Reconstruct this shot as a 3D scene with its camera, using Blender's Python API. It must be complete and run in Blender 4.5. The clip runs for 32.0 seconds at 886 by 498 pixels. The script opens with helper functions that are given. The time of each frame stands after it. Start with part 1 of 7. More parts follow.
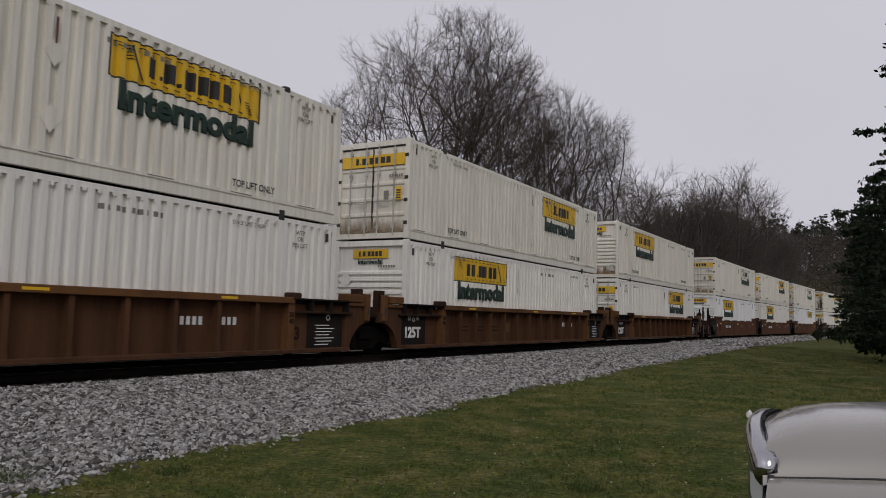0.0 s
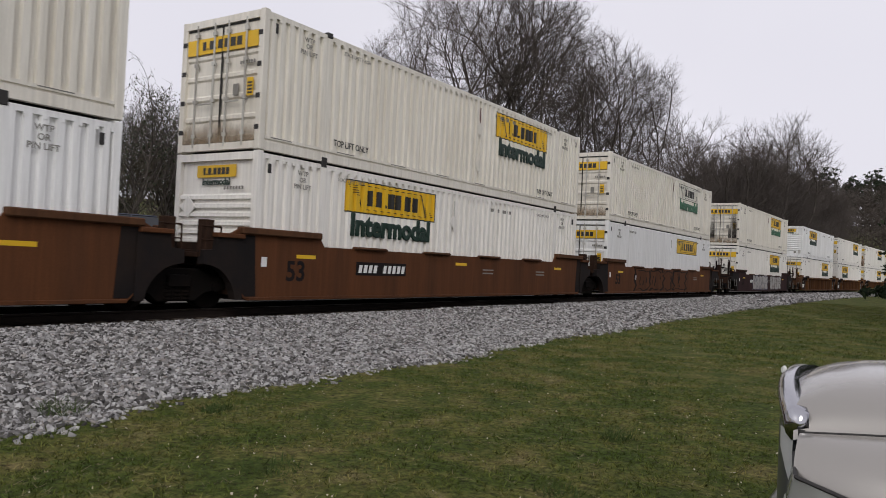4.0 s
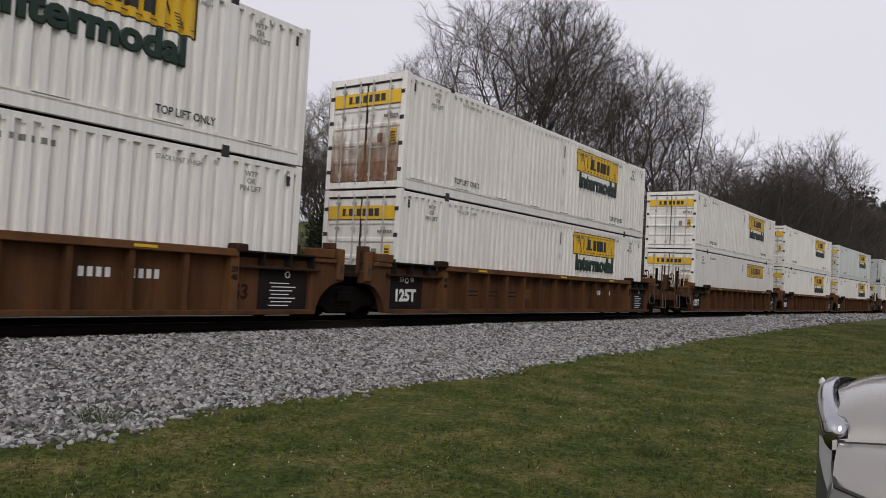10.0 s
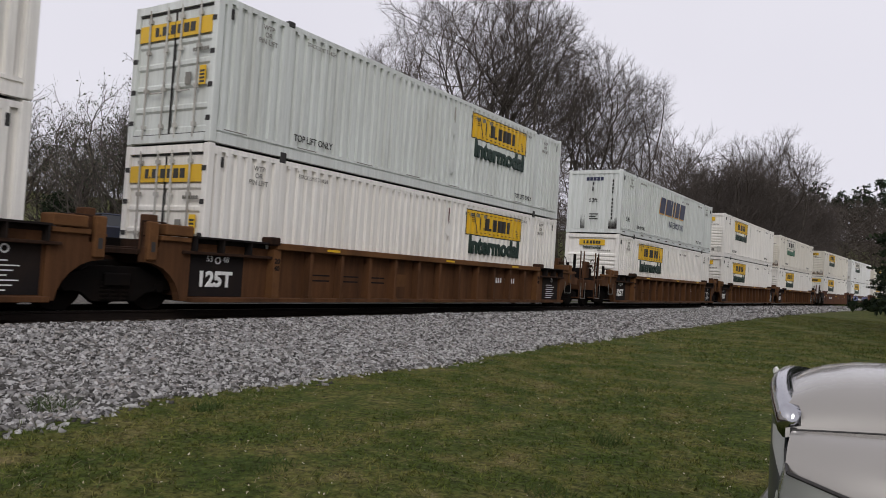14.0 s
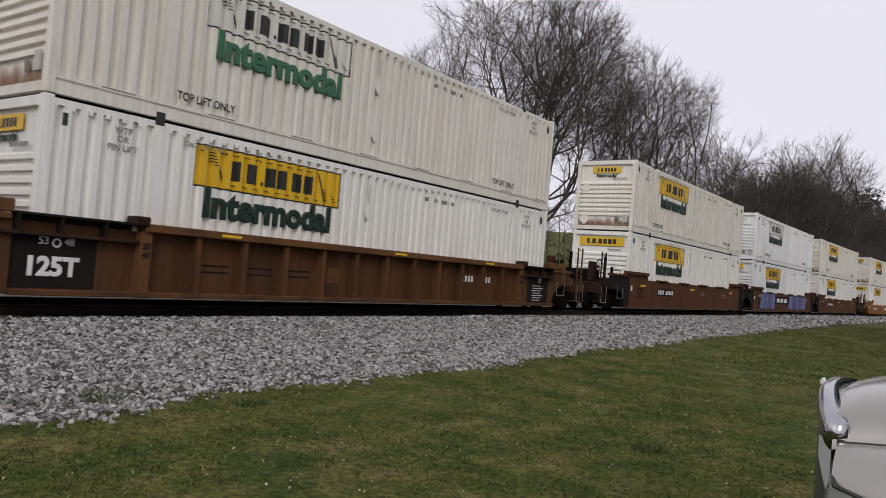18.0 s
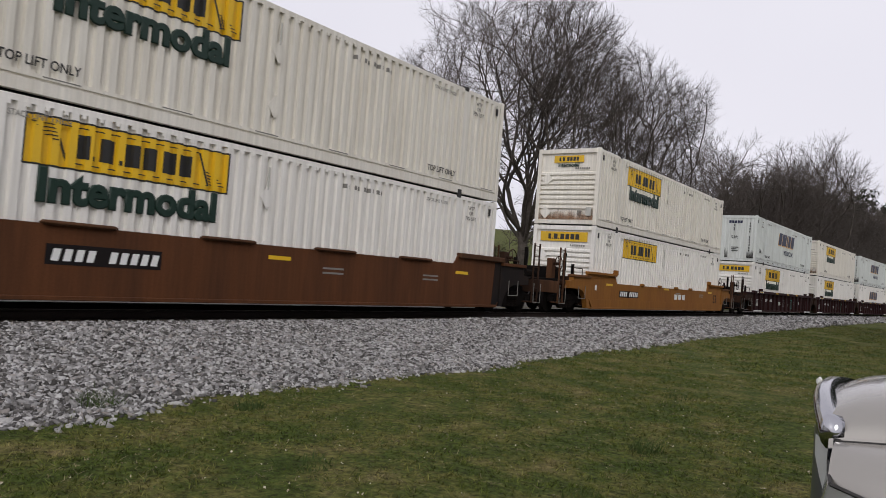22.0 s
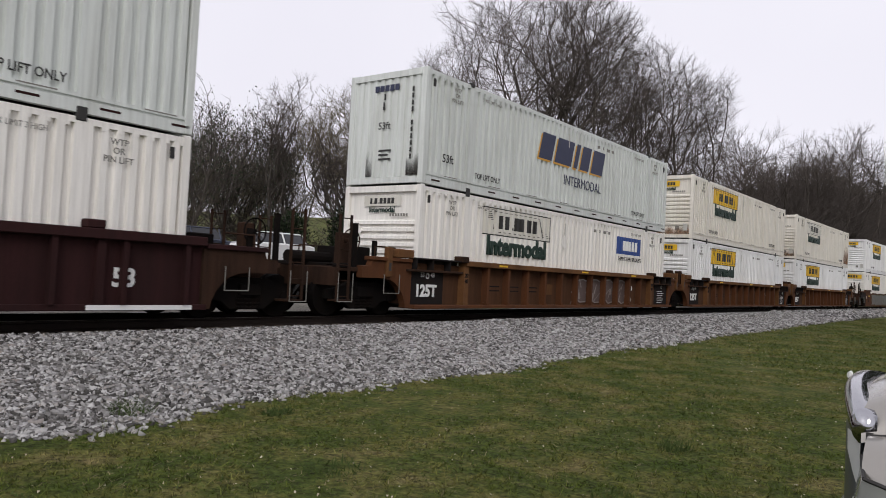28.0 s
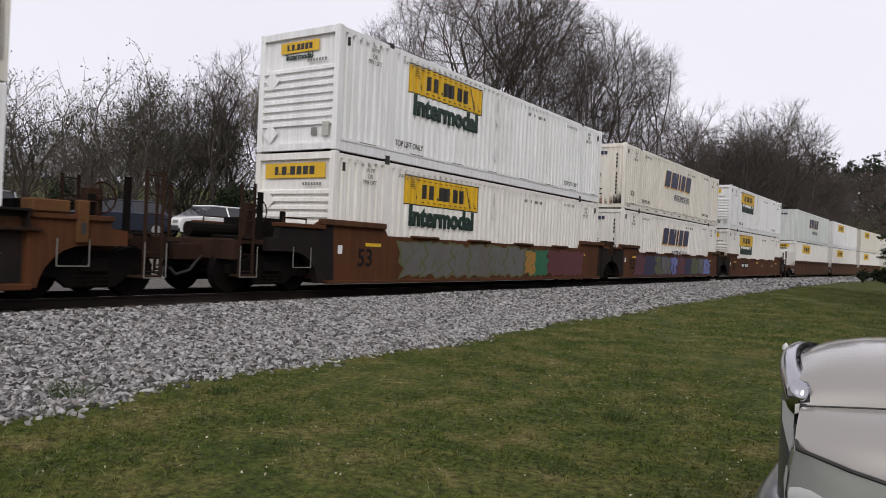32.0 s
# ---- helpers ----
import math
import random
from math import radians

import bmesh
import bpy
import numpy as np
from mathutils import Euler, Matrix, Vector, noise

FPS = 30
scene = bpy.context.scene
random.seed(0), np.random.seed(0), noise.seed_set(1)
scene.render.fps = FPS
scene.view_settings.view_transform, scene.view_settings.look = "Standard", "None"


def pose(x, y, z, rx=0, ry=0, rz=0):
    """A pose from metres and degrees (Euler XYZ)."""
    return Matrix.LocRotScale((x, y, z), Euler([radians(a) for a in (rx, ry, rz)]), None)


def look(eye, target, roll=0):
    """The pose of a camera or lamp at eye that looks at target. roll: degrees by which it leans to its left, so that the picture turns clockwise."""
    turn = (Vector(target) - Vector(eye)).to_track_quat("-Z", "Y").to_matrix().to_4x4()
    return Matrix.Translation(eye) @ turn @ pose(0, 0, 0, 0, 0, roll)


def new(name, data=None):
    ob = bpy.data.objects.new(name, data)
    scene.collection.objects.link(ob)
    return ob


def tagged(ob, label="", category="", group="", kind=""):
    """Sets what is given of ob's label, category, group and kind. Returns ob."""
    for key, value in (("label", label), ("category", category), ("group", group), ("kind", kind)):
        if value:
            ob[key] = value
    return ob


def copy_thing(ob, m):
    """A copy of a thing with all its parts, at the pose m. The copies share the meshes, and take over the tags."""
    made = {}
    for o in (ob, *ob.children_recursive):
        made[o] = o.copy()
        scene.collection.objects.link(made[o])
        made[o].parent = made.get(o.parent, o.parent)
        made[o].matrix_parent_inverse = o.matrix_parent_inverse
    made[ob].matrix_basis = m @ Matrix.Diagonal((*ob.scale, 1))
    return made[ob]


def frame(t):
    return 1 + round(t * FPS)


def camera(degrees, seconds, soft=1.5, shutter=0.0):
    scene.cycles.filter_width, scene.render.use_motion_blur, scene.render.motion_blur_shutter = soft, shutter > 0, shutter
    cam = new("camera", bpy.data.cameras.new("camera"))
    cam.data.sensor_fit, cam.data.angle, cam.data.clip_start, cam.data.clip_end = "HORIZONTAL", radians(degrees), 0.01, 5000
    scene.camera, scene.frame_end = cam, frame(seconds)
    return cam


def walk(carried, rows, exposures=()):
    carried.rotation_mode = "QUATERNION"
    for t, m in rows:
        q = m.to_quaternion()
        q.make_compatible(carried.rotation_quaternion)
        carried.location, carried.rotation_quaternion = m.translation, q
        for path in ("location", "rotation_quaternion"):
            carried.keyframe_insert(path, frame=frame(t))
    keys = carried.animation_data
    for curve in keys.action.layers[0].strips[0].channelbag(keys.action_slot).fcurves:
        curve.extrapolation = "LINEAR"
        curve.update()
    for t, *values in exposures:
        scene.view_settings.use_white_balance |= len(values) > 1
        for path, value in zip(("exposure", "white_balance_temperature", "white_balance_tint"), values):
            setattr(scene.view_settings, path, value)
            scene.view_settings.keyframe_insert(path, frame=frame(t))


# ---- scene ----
cam = camera(61.0, 32.0, soft=0.5, shutter=0.06)
PATH = [
    (0.0, -0.024, 0.047, 1.634, 95.1, -1.55, 30.43),
    (0.5, -0.005, 0.075, 1.65, 93.41, -2.29, 30.16),
    (1.0, -0.014, 0.063, 1.634, 92.42, -1.79, 32.31),
    (1.5, -0.014, 0.063, 1.627, 91.71, -2.8, 32.65),
    (2.0, -0.01, 0.063, 1.64, 91.35, -1.91, 34.46),
    (2.5, 0.0, 0.061, 1.639, 91.52, -2.31, 34.82),
    (3.0, 0.001, 0.059, 1.634, 91.52, -2.78, 34.04),
    (3.5, -0.004, 0.059, 1.635, 91.17, -2.75, 33.71),
    (5.5, 0.04, 0.0, 1.608, 91.2, -2.69, 32.62),
    (6.0, 0.026, -0.011, 1.605, 91.14, -2.24, 33.6),
    (6.5, 0.008, -0.001, 1.602, 91.54, -2.33, 33.03),
    (7.0, -0.006, 0.005, 1.596, 92.03, -1.87, 29.09),
    (7.5, 0.001, 0.027, 1.587, 92.44, -2.37, 31.31),
    (8.0, -0.004, 0.028, 1.59, 92.47, -2.99, 31.31),
    (8.5, -0.004, 0.036, 1.594, 92.62, -2.58, 32.5),
    (9.0, -0.003, 0.007, 1.591, 92.59, -2.95, 33.76),
    (9.5, 0.002, 0.009, 1.585, 92.12, -3.15, 34.79),
    (10.0, 0.008, -0.015, 1.588, 92.35, -3.11, 35.65),
    (10.5, -0.001, -0.009, 1.583, 92.06, -3.79, 35.73),
    (11.0, -0.009, 0.005, 1.58, 92.57, -4.12, 36.15),
    (11.5, -0.022, 0.032, 1.575, 92.2, -3.4, 34.1),
    (12.0, -0.026, 0.038, 1.581, 91.81, -3.68, 32.15),
    (12.5, -0.011, 0.036, 1.584, 92.27, -3.93, 32.65),
    (13.0, -0.003, 0.016, 1.583, 92.25, -3.41, 32.63),
    (13.5, -0.003, 0.02, 1.582, 92.02, -3.64, 32.68),
    (14.0, -0.009, 0.014, 1.577, 91.75, -3.64, 32.7),
    (14.5, -0.013, 0.04, 1.576, 91.5, -4.24, 32.73),
    (16.5, -0.022, -0.014, 1.57, 91.86, -4.42, 36.98),
    (17.0, -0.022, -0.02, 1.579, 91.35, -5.55, 38.41),
    (17.5, -0.012, -0.011, 1.575, 91.49, -5.35, 36.44),
    (18.0, -0.0, -0.024, 1.58, 91.66, -4.69, 35.79),
    (18.5, 0.02, -0.029, 1.585, 91.86, -4.25, 35.61),
    (19.0, 0.025, -0.01, 1.581, 91.46, -4.16, 35.33),
    (19.5, 0.02, -0.011, 1.579, 90.98, -4.48, 35.55),
    (20.0, 0.031, -0.004, 1.584, 91.78, -3.55, 35.21),
    (20.5, 0.015, -0.005, 1.579, 91.91, -3.92, 35.16),
    (21.0, 0.007, -0.028, 1.572, 91.61, -4.43, 35.1),
    (21.5, 0.005, -0.032, 1.574, 91.49, -4.53, 35.27),
    (22.0, 0.003, -0.036, 1.577, 91.88, -4.4, 35.53),
    (22.5, 0.009, -0.036, 1.579, 91.83, -4.35, 35.18),
    (23.0, 0.009, -0.052, 1.577, 92.14, -4.54, 35.95),
    (23.5, 0.015, -0.052, 1.574, 91.76, -4.51, 36.31),
    (24.0, 0.018, -0.037, 1.578, 91.52, -3.9, 36.51),
    (24.5, 0.02, -0.028, 1.581, 92.16, -3.18, 37.45),
    (25.0, 0.006, -0.025, 1.571, 91.6, -4.16, 37.51),
    (25.5, 0.021, -0.009, 1.572, 91.54, -3.35, 37.16),
    (26.0, 0.028, -0.0, 1.582, 92.0, -3.31, 36.73),
    (26.5, 0.044, -0.038, 1.584, 92.93, -2.98, 36.42),
    (28.5, -0.007, -0.053, 1.576, 91.42, -3.25, 38.16),
    (29.0, -0.019, -0.038, 1.58, 91.09, -3.41, 39.64),
    (29.5, -0.036, -0.041, 1.58, 90.14, -3.79, 40.36),
    (30.0, -0.043, -0.035, 1.577, 89.5, -4.2, 41.54),
    (30.5, -0.025, -0.034, 1.587, 90.27, -4.54, 40.74),
    (31.0, -0.009, -0.039, 1.577, 90.78, -4.14, 37.99),
    (31.5, -0.0, 0.002, 1.588, 90.59, -5.06, 34.82),
    (32.0, -0.001, -0.027, 1.605, 90.04, -2.53, 33.31),
]
walk(cam, [(t, pose(*p)) for t, *p in PATH], [(0.0, -0.32), (0.5, -0.20), (1.5, 0.14), (6.0, 0.15), (9.0, 0.07), (13.0, 0.12), (20.0, 0.20), (26.5, 0.24), (30.0, 0.42), (31.0, 0.34), (32.0, 0.32)])

# ---- world and sun ----
world = bpy.data.worlds.new("overcast_sky")
scene.world = world
world.use_nodes = True
wn, wl = world.node_tree.nodes, world.node_tree.links
wn.clear()
sky = wn.new("ShaderNodeTexSky")
sky.sky_type, sky.sun_disc = "NISHITA", False
sky.sun_elevation, sky.sun_rotation = radians(38), radians(200)
sky.air_density, sky.dust_density = 1.0, 4.0
grey = wn.new("ShaderNodeHueSaturation")
grey.inputs["Saturation"].default_value = 0.10
cloud_at = wn.new("ShaderNodeTexCoord")
cloud = wn.new("ShaderNodeTexNoise")
cloud.inputs["Scale"].default_value, cloud.inputs["Detail"].default_value = 1.6, 4.0
cloud_ramp = wn.new("ShaderNodeValToRGB")
cloud_ramp.color_ramp.elements[0].position, cloud_ramp.color_ramp.elements[0].color = 0.25, (7.05, 6.9, 7.75, 1)
cloud_ramp.color_ramp.elements[1].position, cloud_ramp.color_ramp.elements[1].color = 0.75, (7.85, 7.7, 8.45, 1)
overcast = wn.new("ShaderNodeMixRGB")
overcast.inputs["Fac"].default_value = 0.88
back = wn.new("ShaderNodeBackground")
back.inputs["Strength"].default_value = 0.10
out = wn.new("ShaderNodeOutputWorld")
wl.new(sky.outputs[0], grey.inputs["Color"])
wl.new(cloud_at.outputs["Generated"], cloud.inputs["Vector"])
wl.new(cloud.outputs["Fac"], cloud_ramp.inputs["Fac"])
wl.new(grey.outputs[0], overcast.inputs[1])
wl.new(cloud_ramp.outputs[0], overcast.inputs[2])
wl.new(overcast.outputs[0], back.inputs["Color"])
wl.new(back.outputs[0], out.inputs["Surface"])

sun = new("sun", bpy.data.lights.new("sun", "SUN"))
sun.data.energy, sun.data.angle, sun.data.color = 0.95, radians(28), (1.0, 0.97, 0.92)
sun.matrix_world = look((22, -30, 40), (-10, 15, 0))

# ---- numbers of the place ----
RAIL = 0.52            # height of the rail heads over the lawn
TRACK = -12.93         # middle of the track
BEND, RADIUS = 28.0, 1158.0   # where the line begins to bend, and how much
CAR_L, CAR_W, CAR_H = 16.15, 2.6, 2.9


def rail_at(s, side=0.0):
    """Place and heading of the line at s metres along it; side: metres to its right."""
    if s <= BEND:
        return TRACK + side, s, 0.0
    a = (s - BEND) / RADIUS
    x = TRACK + RADIUS * (1 - math.cos(a)) + side * math.cos(a)
    y = BEND + RADIUS * math.sin(a) - side * math.sin(a)
    return x, y, -math.degrees(a)


def lawn(x, y):
    """Height of the ground sheet."""
    up = 0.40 * (1 - math.exp(-max(y, 0) / 32)) if y > 0 else 0.0
    far = max(0.0, math.hypot(x, y) - 160)
    return up + 0.02 * far


# ---- materials ----
def material(name):
    m = bpy.data.materials.new(name)
    m.use_nodes = True
    return m, m.node_tree.nodes, m.node_tree.links, m.node_tree.nodes["Principled BSDF"]


def painted(name, colour, rough=0.55, metal=0.0, grain=0.06, stain=None, stain_amount=0.0, scale=3.0, tint=0.0, streak=False, bump=0.05, spec=0.4):
    """A painted or plain surface with grain at two scales, stains and some change from object to object."""
    m, n, l, p = material(name)
    at = n.new("ShaderNodeTexCoord")
    fine = n.new("ShaderNodeTexNoise")
    fine.inputs["Scale"].default_value, fine.inputs["Detail"].default_value = scale * 14, 5.0
    wide = n.new("ShaderNodeTexNoise")
    wide.inputs["Scale"].default_value, wide.inputs["Detail"].default_value, wide.inputs["Roughness"].default_value = scale * 0.35, 6.0, 0.65
    place = n.new("ShaderNodeMapping")
    if streak:
        place.inputs["Scale"].default_value = (2.2, 2.2, 0.28)
    l.new(at.outputs["Object"], place.inputs["Vector"])
    l.new(at.outputs["Object"], fine.inputs["Vector"])
    l.new(place.outputs[0], wide.inputs["Vector"])
    dark = n.new("ShaderNodeMixRGB")
    dark.inputs[1].default_value = (*[c * (1 - grain * 2) for c in colour], 1)
    dark.inputs[2].default_value = (*[min(1, c * (1 + grain * 2)) for c in colour], 1)
    l.new(fine.outputs["Fac"], dark.inputs["Fac"])
    last = dark.outputs[0]
    if stain:
        ramp = n.new("ShaderNodeValToRGB")
        ramp.color_ramp.elements[0].position, ramp.color_ramp.elements[1].position = 0.43, 0.72
        l.new(wide.outputs["Fac"], ramp.inputs["Fac"])
        amount = n.new("ShaderNodeMath")
        amount.operation = "MULTIPLY"
        amount.inputs[1].default_value = stain_amount
        l.new(ramp.outputs["Color"], amount.inputs[0])
        mix = n.new("ShaderNodeMixRGB")
        mix.inputs[2].default_value = (*stain, 1)
        l.new(amount.outputs[0], mix.inputs["Fac"])
        l.new(last, mix.inputs[1])
        last = mix.outputs[0]
    if streak:
        thin, lines, span = n.new("ShaderNodeMapping"), n.new("ShaderNodeTexNoise"), n.new("ShaderNodeMapRange")
        thin.inputs["Scale"].default_value = (9.0, 9.0, 0.35)
        lines.inputs["Scale"].default_value, lines.inputs["Detail"].default_value, lines.inputs["Roughness"].default_value = 1.3, 5.0, 0.7
        span.inputs["From Min"].default_value, span.inputs["From Max"].default_value = 0.3, 0.72
        span.inputs["To Min"].default_value, span.inputs["To Max"].default_value = 1.06, 0.80
        run = n.new("ShaderNodeMixRGB")
        run.blend_type = "MULTIPLY"
        run.inputs["Fac"].default_value = 1.0
        l.new(at.outputs["Object"], thin.inputs["Vector"])
        l.new(thin.outputs[0], lines.inputs["Vector"])
        l.new(lines.outputs["Fac"], span.inputs["Value"])
        l.new(span.outputs[0], run.inputs[2])
        l.new(last, run.inputs[1])
        last = run.outputs[0]
    if tint:
        info = n.new("ShaderNodeObjectInfo")
        hue = n.new("ShaderNodeHueSaturation")
        span = n.new("ShaderNodeMapRange")
        span.inputs["To Min"].default_value, span.inputs["To Max"].default_value = 1 - tint, 1 + tint * 0.5
        l.new(info.outputs["Random"], span.inputs["Value"])
        l.new(span.outputs[0], hue.inputs["Value"])
        l.new(last, hue.inputs["Color"])
        last = hue.outputs[0]
    l.new(last, p.inputs["Base Color"])
    vary = n.new("ShaderNodeMapRange")
    vary.inputs["To Min"].default_value, vary.inputs["To Max"].default_value = rough - 0.08, min(1, rough + 0.12)
    l.new(wide.outputs["Fac"], vary.inputs["Value"])
    l.new(vary.outputs[0], p.inputs["Roughness"])
    p.inputs["Metallic"].default_value = metal
    p.inputs["Specular IOR Level"].default_value = spec
    if bump:
        b = n.new("ShaderNodeBump")
        b.inputs["Strength"].default_value, b.inputs["Distance"].default_value = bump, 0.02
        l.new(fine.outputs["Fac"], b.inputs["Height"])
        l.new(b.outputs[0], p.inputs["Normal"])
    return m


M = {}
M["white"] = painted("white_container_paint", (0.86, 0.835, 0.785), 0.5, stain=(0.58, 0.53, 0.44), stain_amount=0.28, scale=2.0, tint=0.05, streak=True, grain=0.02)
M["cream"] = painted("weathered_cream_paint", (0.79, 0.755, 0.675), 0.55, stain=(0.52, 0.45, 0.34), stain_amount=0.36, scale=2.0, tint=0.05, streak=True, grain=0.03)
M["bright"] = painted("clean_white_paint", (0.86, 0.86, 0.85), 0.42, stain=(0.55, 0.53, 0.48), stain_amount=0.25, scale=1.5, tint=0.03, streak=True, grain=0.015)
M["pale"] = painted("pale_grey_green_paint", (0.68, 0.71, 0.68), 0.5, stain=(0.38, 0.37, 0.32), stain_amount=0.35, scale=1.8, tint=0.04, streak=True, grain=0.02)
M["rail_dirt"] = painted("grimy_bottom_rail_paint", (0.50, 0.49, 0.45), 0.6, stain=(0.14, 0.11, 0.08), stain_amount=0.75, scale=3, tint=0.1)
M["dark_gap"] = painted("black_grimed_steel", (0.03, 0.028, 0.027), 0.7, grain=0.2)
M["yellow"] = painted("yellow_sign_vinyl", (0.72, 0.44, 0.015), 0.45, stain=(0.5, 0.33, 0.05), stain_amount=0.4, scale=2.5, tint=0.08, grain=0.02)
M["faded"] = painted("faded_white_sign_vinyl", (0.66, 0.64, 0.58), 0.5, stain=(0.5, 0.46, 0.36), stain_amount=0.4, scale=2.5)
M["black"] = painted("black_lettering", (0.025, 0.024, 0.022), 0.5, grain=0.1)
M["green"] = painted("dark_green_lettering", (0.007, 0.026, 0.017), 0.5, grain=0.1)
M["green_faded"] = painted("faded_green_lettering", (0.035, 0.125, 0.068), 0.5, grain=0.1)
M["blue"] = painted("blue_lettering", (0.03, 0.07, 0.25), 0.5, grain=0.1)
M["navy"] = painted("navy_lettering", (0.025, 0.03, 0.07), 0.5, grain=0.15)
M["gold"] = painted("gold_lettering", (0.62, 0.33, 0.05), 0.5, grain=0.1)
M["signwhite"] = painted("white_lettering", (0.75, 0.75, 0.73), 0.5, grain=0.05)
M["orange"] = painted("orange_car_paint", (0.112, 0.050, 0.021), 0.8, stain=(0.030, 0.016, 0.010), stain_amount=0.85, scale=2.0, tint=0.08, streak=True, grain=0.08, spec=0.15)
M["brown"] = painted("brown_car_paint", (0.092, 0.042, 0.020), 0.8, stain=(0.03, 0.016, 0.011), stain_amount=0.7, scale=2.0, tint=0.12, streak=True, grain=0.1, spec=0.15)
M["rust"] = painted("rusty_brown_car_paint", (0.105, 0.040, 0.016), 0.8, stain=(0.05, 0.024, 0.014), stain_amount=0.7, scale=2.0, tint=0.1, streak=True, grain=0.1, spec=0.15)
M["chord"] = painted("orange_chord_car_paint", (0.135, 0.062, 0.024), 0.8, stain=(0.045, 0.022, 0.012), stain_amount=0.7, scale=3.0, tint=0.1, grain=0.1, spec=0.15)
M["maroon"] = painted("maroon_car_paint", (0.032, 0.011, 0.011), 0.8, stain=(0.013, 0.008, 0.0075), stain_amount=0.6, scale=2.0, tint=0.1, streak=True, grain=0.1, spec=0.15)
M["amber"] = painted("yellow_orange_car_paint", (0.25, 0.105, 0.021), 0.75, stain=(0.2, 0.08, 0.025), stain_amount=0.6, scale=1.5, tint=0.05, streak=True, grain=0.06, spec=0.15)
M["blackpaint"] = painted("black_patch_paint", (0.014, 0.012, 0.012), 0.75, stain=(0.034, 0.022, 0.016), stain_amount=0.5, scale=3, grain=0.1, spec=0.08)
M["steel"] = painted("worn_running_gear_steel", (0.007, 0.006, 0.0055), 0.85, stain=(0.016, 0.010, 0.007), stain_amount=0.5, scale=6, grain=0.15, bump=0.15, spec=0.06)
M["grime"] = painted("grimy_brown_end_steel", (0.042, 0.022, 0.014), 0.85, stain=(0.013, 0.009, 0.007), stain_amount=0.8, scale=3, grain=0.15, streak=True, spec=0.1, tint=0.15)
M["railhead"] = painted("rusty_rail_steel", (0.022, 0.016, 0.013), 0.7, grain=0.15, spec=0.15)
M["railtop"] = painted("polished_rail_steel", (0.45, 0.43, 0.41), 0.3, metal=0.9, grain=0.05)
M["tie"] = painted("weathered_timber_tie", (0.075, 0.055, 0.04), 0.9, stain=(0.16, 0.13, 0.1), stain_amount=0.5, scale=6, grain=0.2, bump=0.3, tint=0.2)
M["bars"] = painted("small_print_grey", (0.20, 0.19, 0.17), 0.6, grain=0.1)
M["silver"] = painted("bare_aluminium", (0.5, 0.5, 0.5), 0.4, metal=0.8, grain=0.05)


def stained(name, colour, scale=2.2, cover=0.52):
    """A thin film of soot or rust, ragged and see-through, thickest at its lower edge."""
    m, n, l, p = material(name)
    at = n.new("ShaderNodeTexCoord")
    place = n.new("ShaderNodeMapping")
    place.inputs["Scale"].default_value = (1.6, 1.6, 0.45)
    a = n.new("ShaderNodeTexNoise")
    a.inputs["Scale"].default_value, a.inputs["Detail"].default_value, a.inputs["Roughness"].default_value = scale, 3.0, 0.55
    split = n.new("ShaderNodeSeparateXYZ")
    thin = n.new("ShaderNodeMath")
    thin.operation = "MULTIPLY_ADD"
    thin.inputs[1].default_value = -0.62
    ramp = n.new("ShaderNodeValToRGB")
    ramp.color_ramp.elements[0].position, ramp.color_ramp.elements[1].position = cover - 0.62, cover + 0.22
    ramp.color_ramp.elements[1].color = (0.85, 0.85, 0.85, 1)
    l.new(at.outputs["Object"], place.inputs["Vector"])
    l.new(at.outputs["Generated"], split.inputs[0])
    l.new(place.outputs[0], a.inputs["Vector"])
    l.new(split.outputs["Z"], thin.inputs[0])
    l.new(a.outputs["Fac"], thin.inputs[2])
    l.new(thin.outputs[0], ramp.inputs["Fac"])
    l.new(ramp.outputs["Color"], p.inputs["Alpha"])
    p.inputs["Base Color"].default_value = (*colour, 1)
    p.inputs["Roughness"].default_value = 0.85
    return m


M["soot"] = stained("soot_film", (0.03, 0.024, 0.02), 2.6, 0.42)
M["rust_film"] = stained("rust_film", (0.24, 0.115, 0.05), 3.0, 0.50)
M["mud_film"] = stained("dust_film", (0.30, 0.22, 0.14), 2.2, 0.52)
M["graf_white"] = painted("white_spray_paint", (0.36, 0.35, 0.33), 0.6, grain=0.1, stain=(0.2, 0.15, 0.12), stain_amount=0.5)
M["graf_grey"] = painted("silver_spray_paint", (0.12, 0.115, 0.11), 0.5, grain=0.1, stain=(0.1, 0.07, 0.05), stain_amount=0.5)
M["graf_blue"] = painted("blue_violet_spray_paint", (0.16, 0.19, 0.42), 0.6, grain=0.1, stain=(0.06, 0.07, 0.2), stain_amount=0.6)
M["graf_dark"] = painted("dark_violet_spray_paint", (0.025, 0.022, 0.06), 0.6, grain=0.1)
M["graf_violet"] = painted("grey_violet_spray_paint", (0.11, 0.10, 0.22), 0.6, grain=0.1, stain=(0.03, 0.03, 0.09), stain_amount=0.7)
M["graf_teal"] = painted("teal_spray_paint", (0.05, 0.22, 0.18), 0.6, grain=0.1)
M["graf_mauve"] = painted("mauve_brown_spray_paint", (0.105, 0.075, 0.068), 0.6, grain=0.1, stain=(0.05, 0.028, 0.02), stain_amount=0.7)
M["graf_pale"] = painted("pale_grey_spray_paint", (0.25, 0.225, 0.21), 0.6, grain=0.1, stain=(0.12, 0.08, 0.06), stain_amount=0.7)
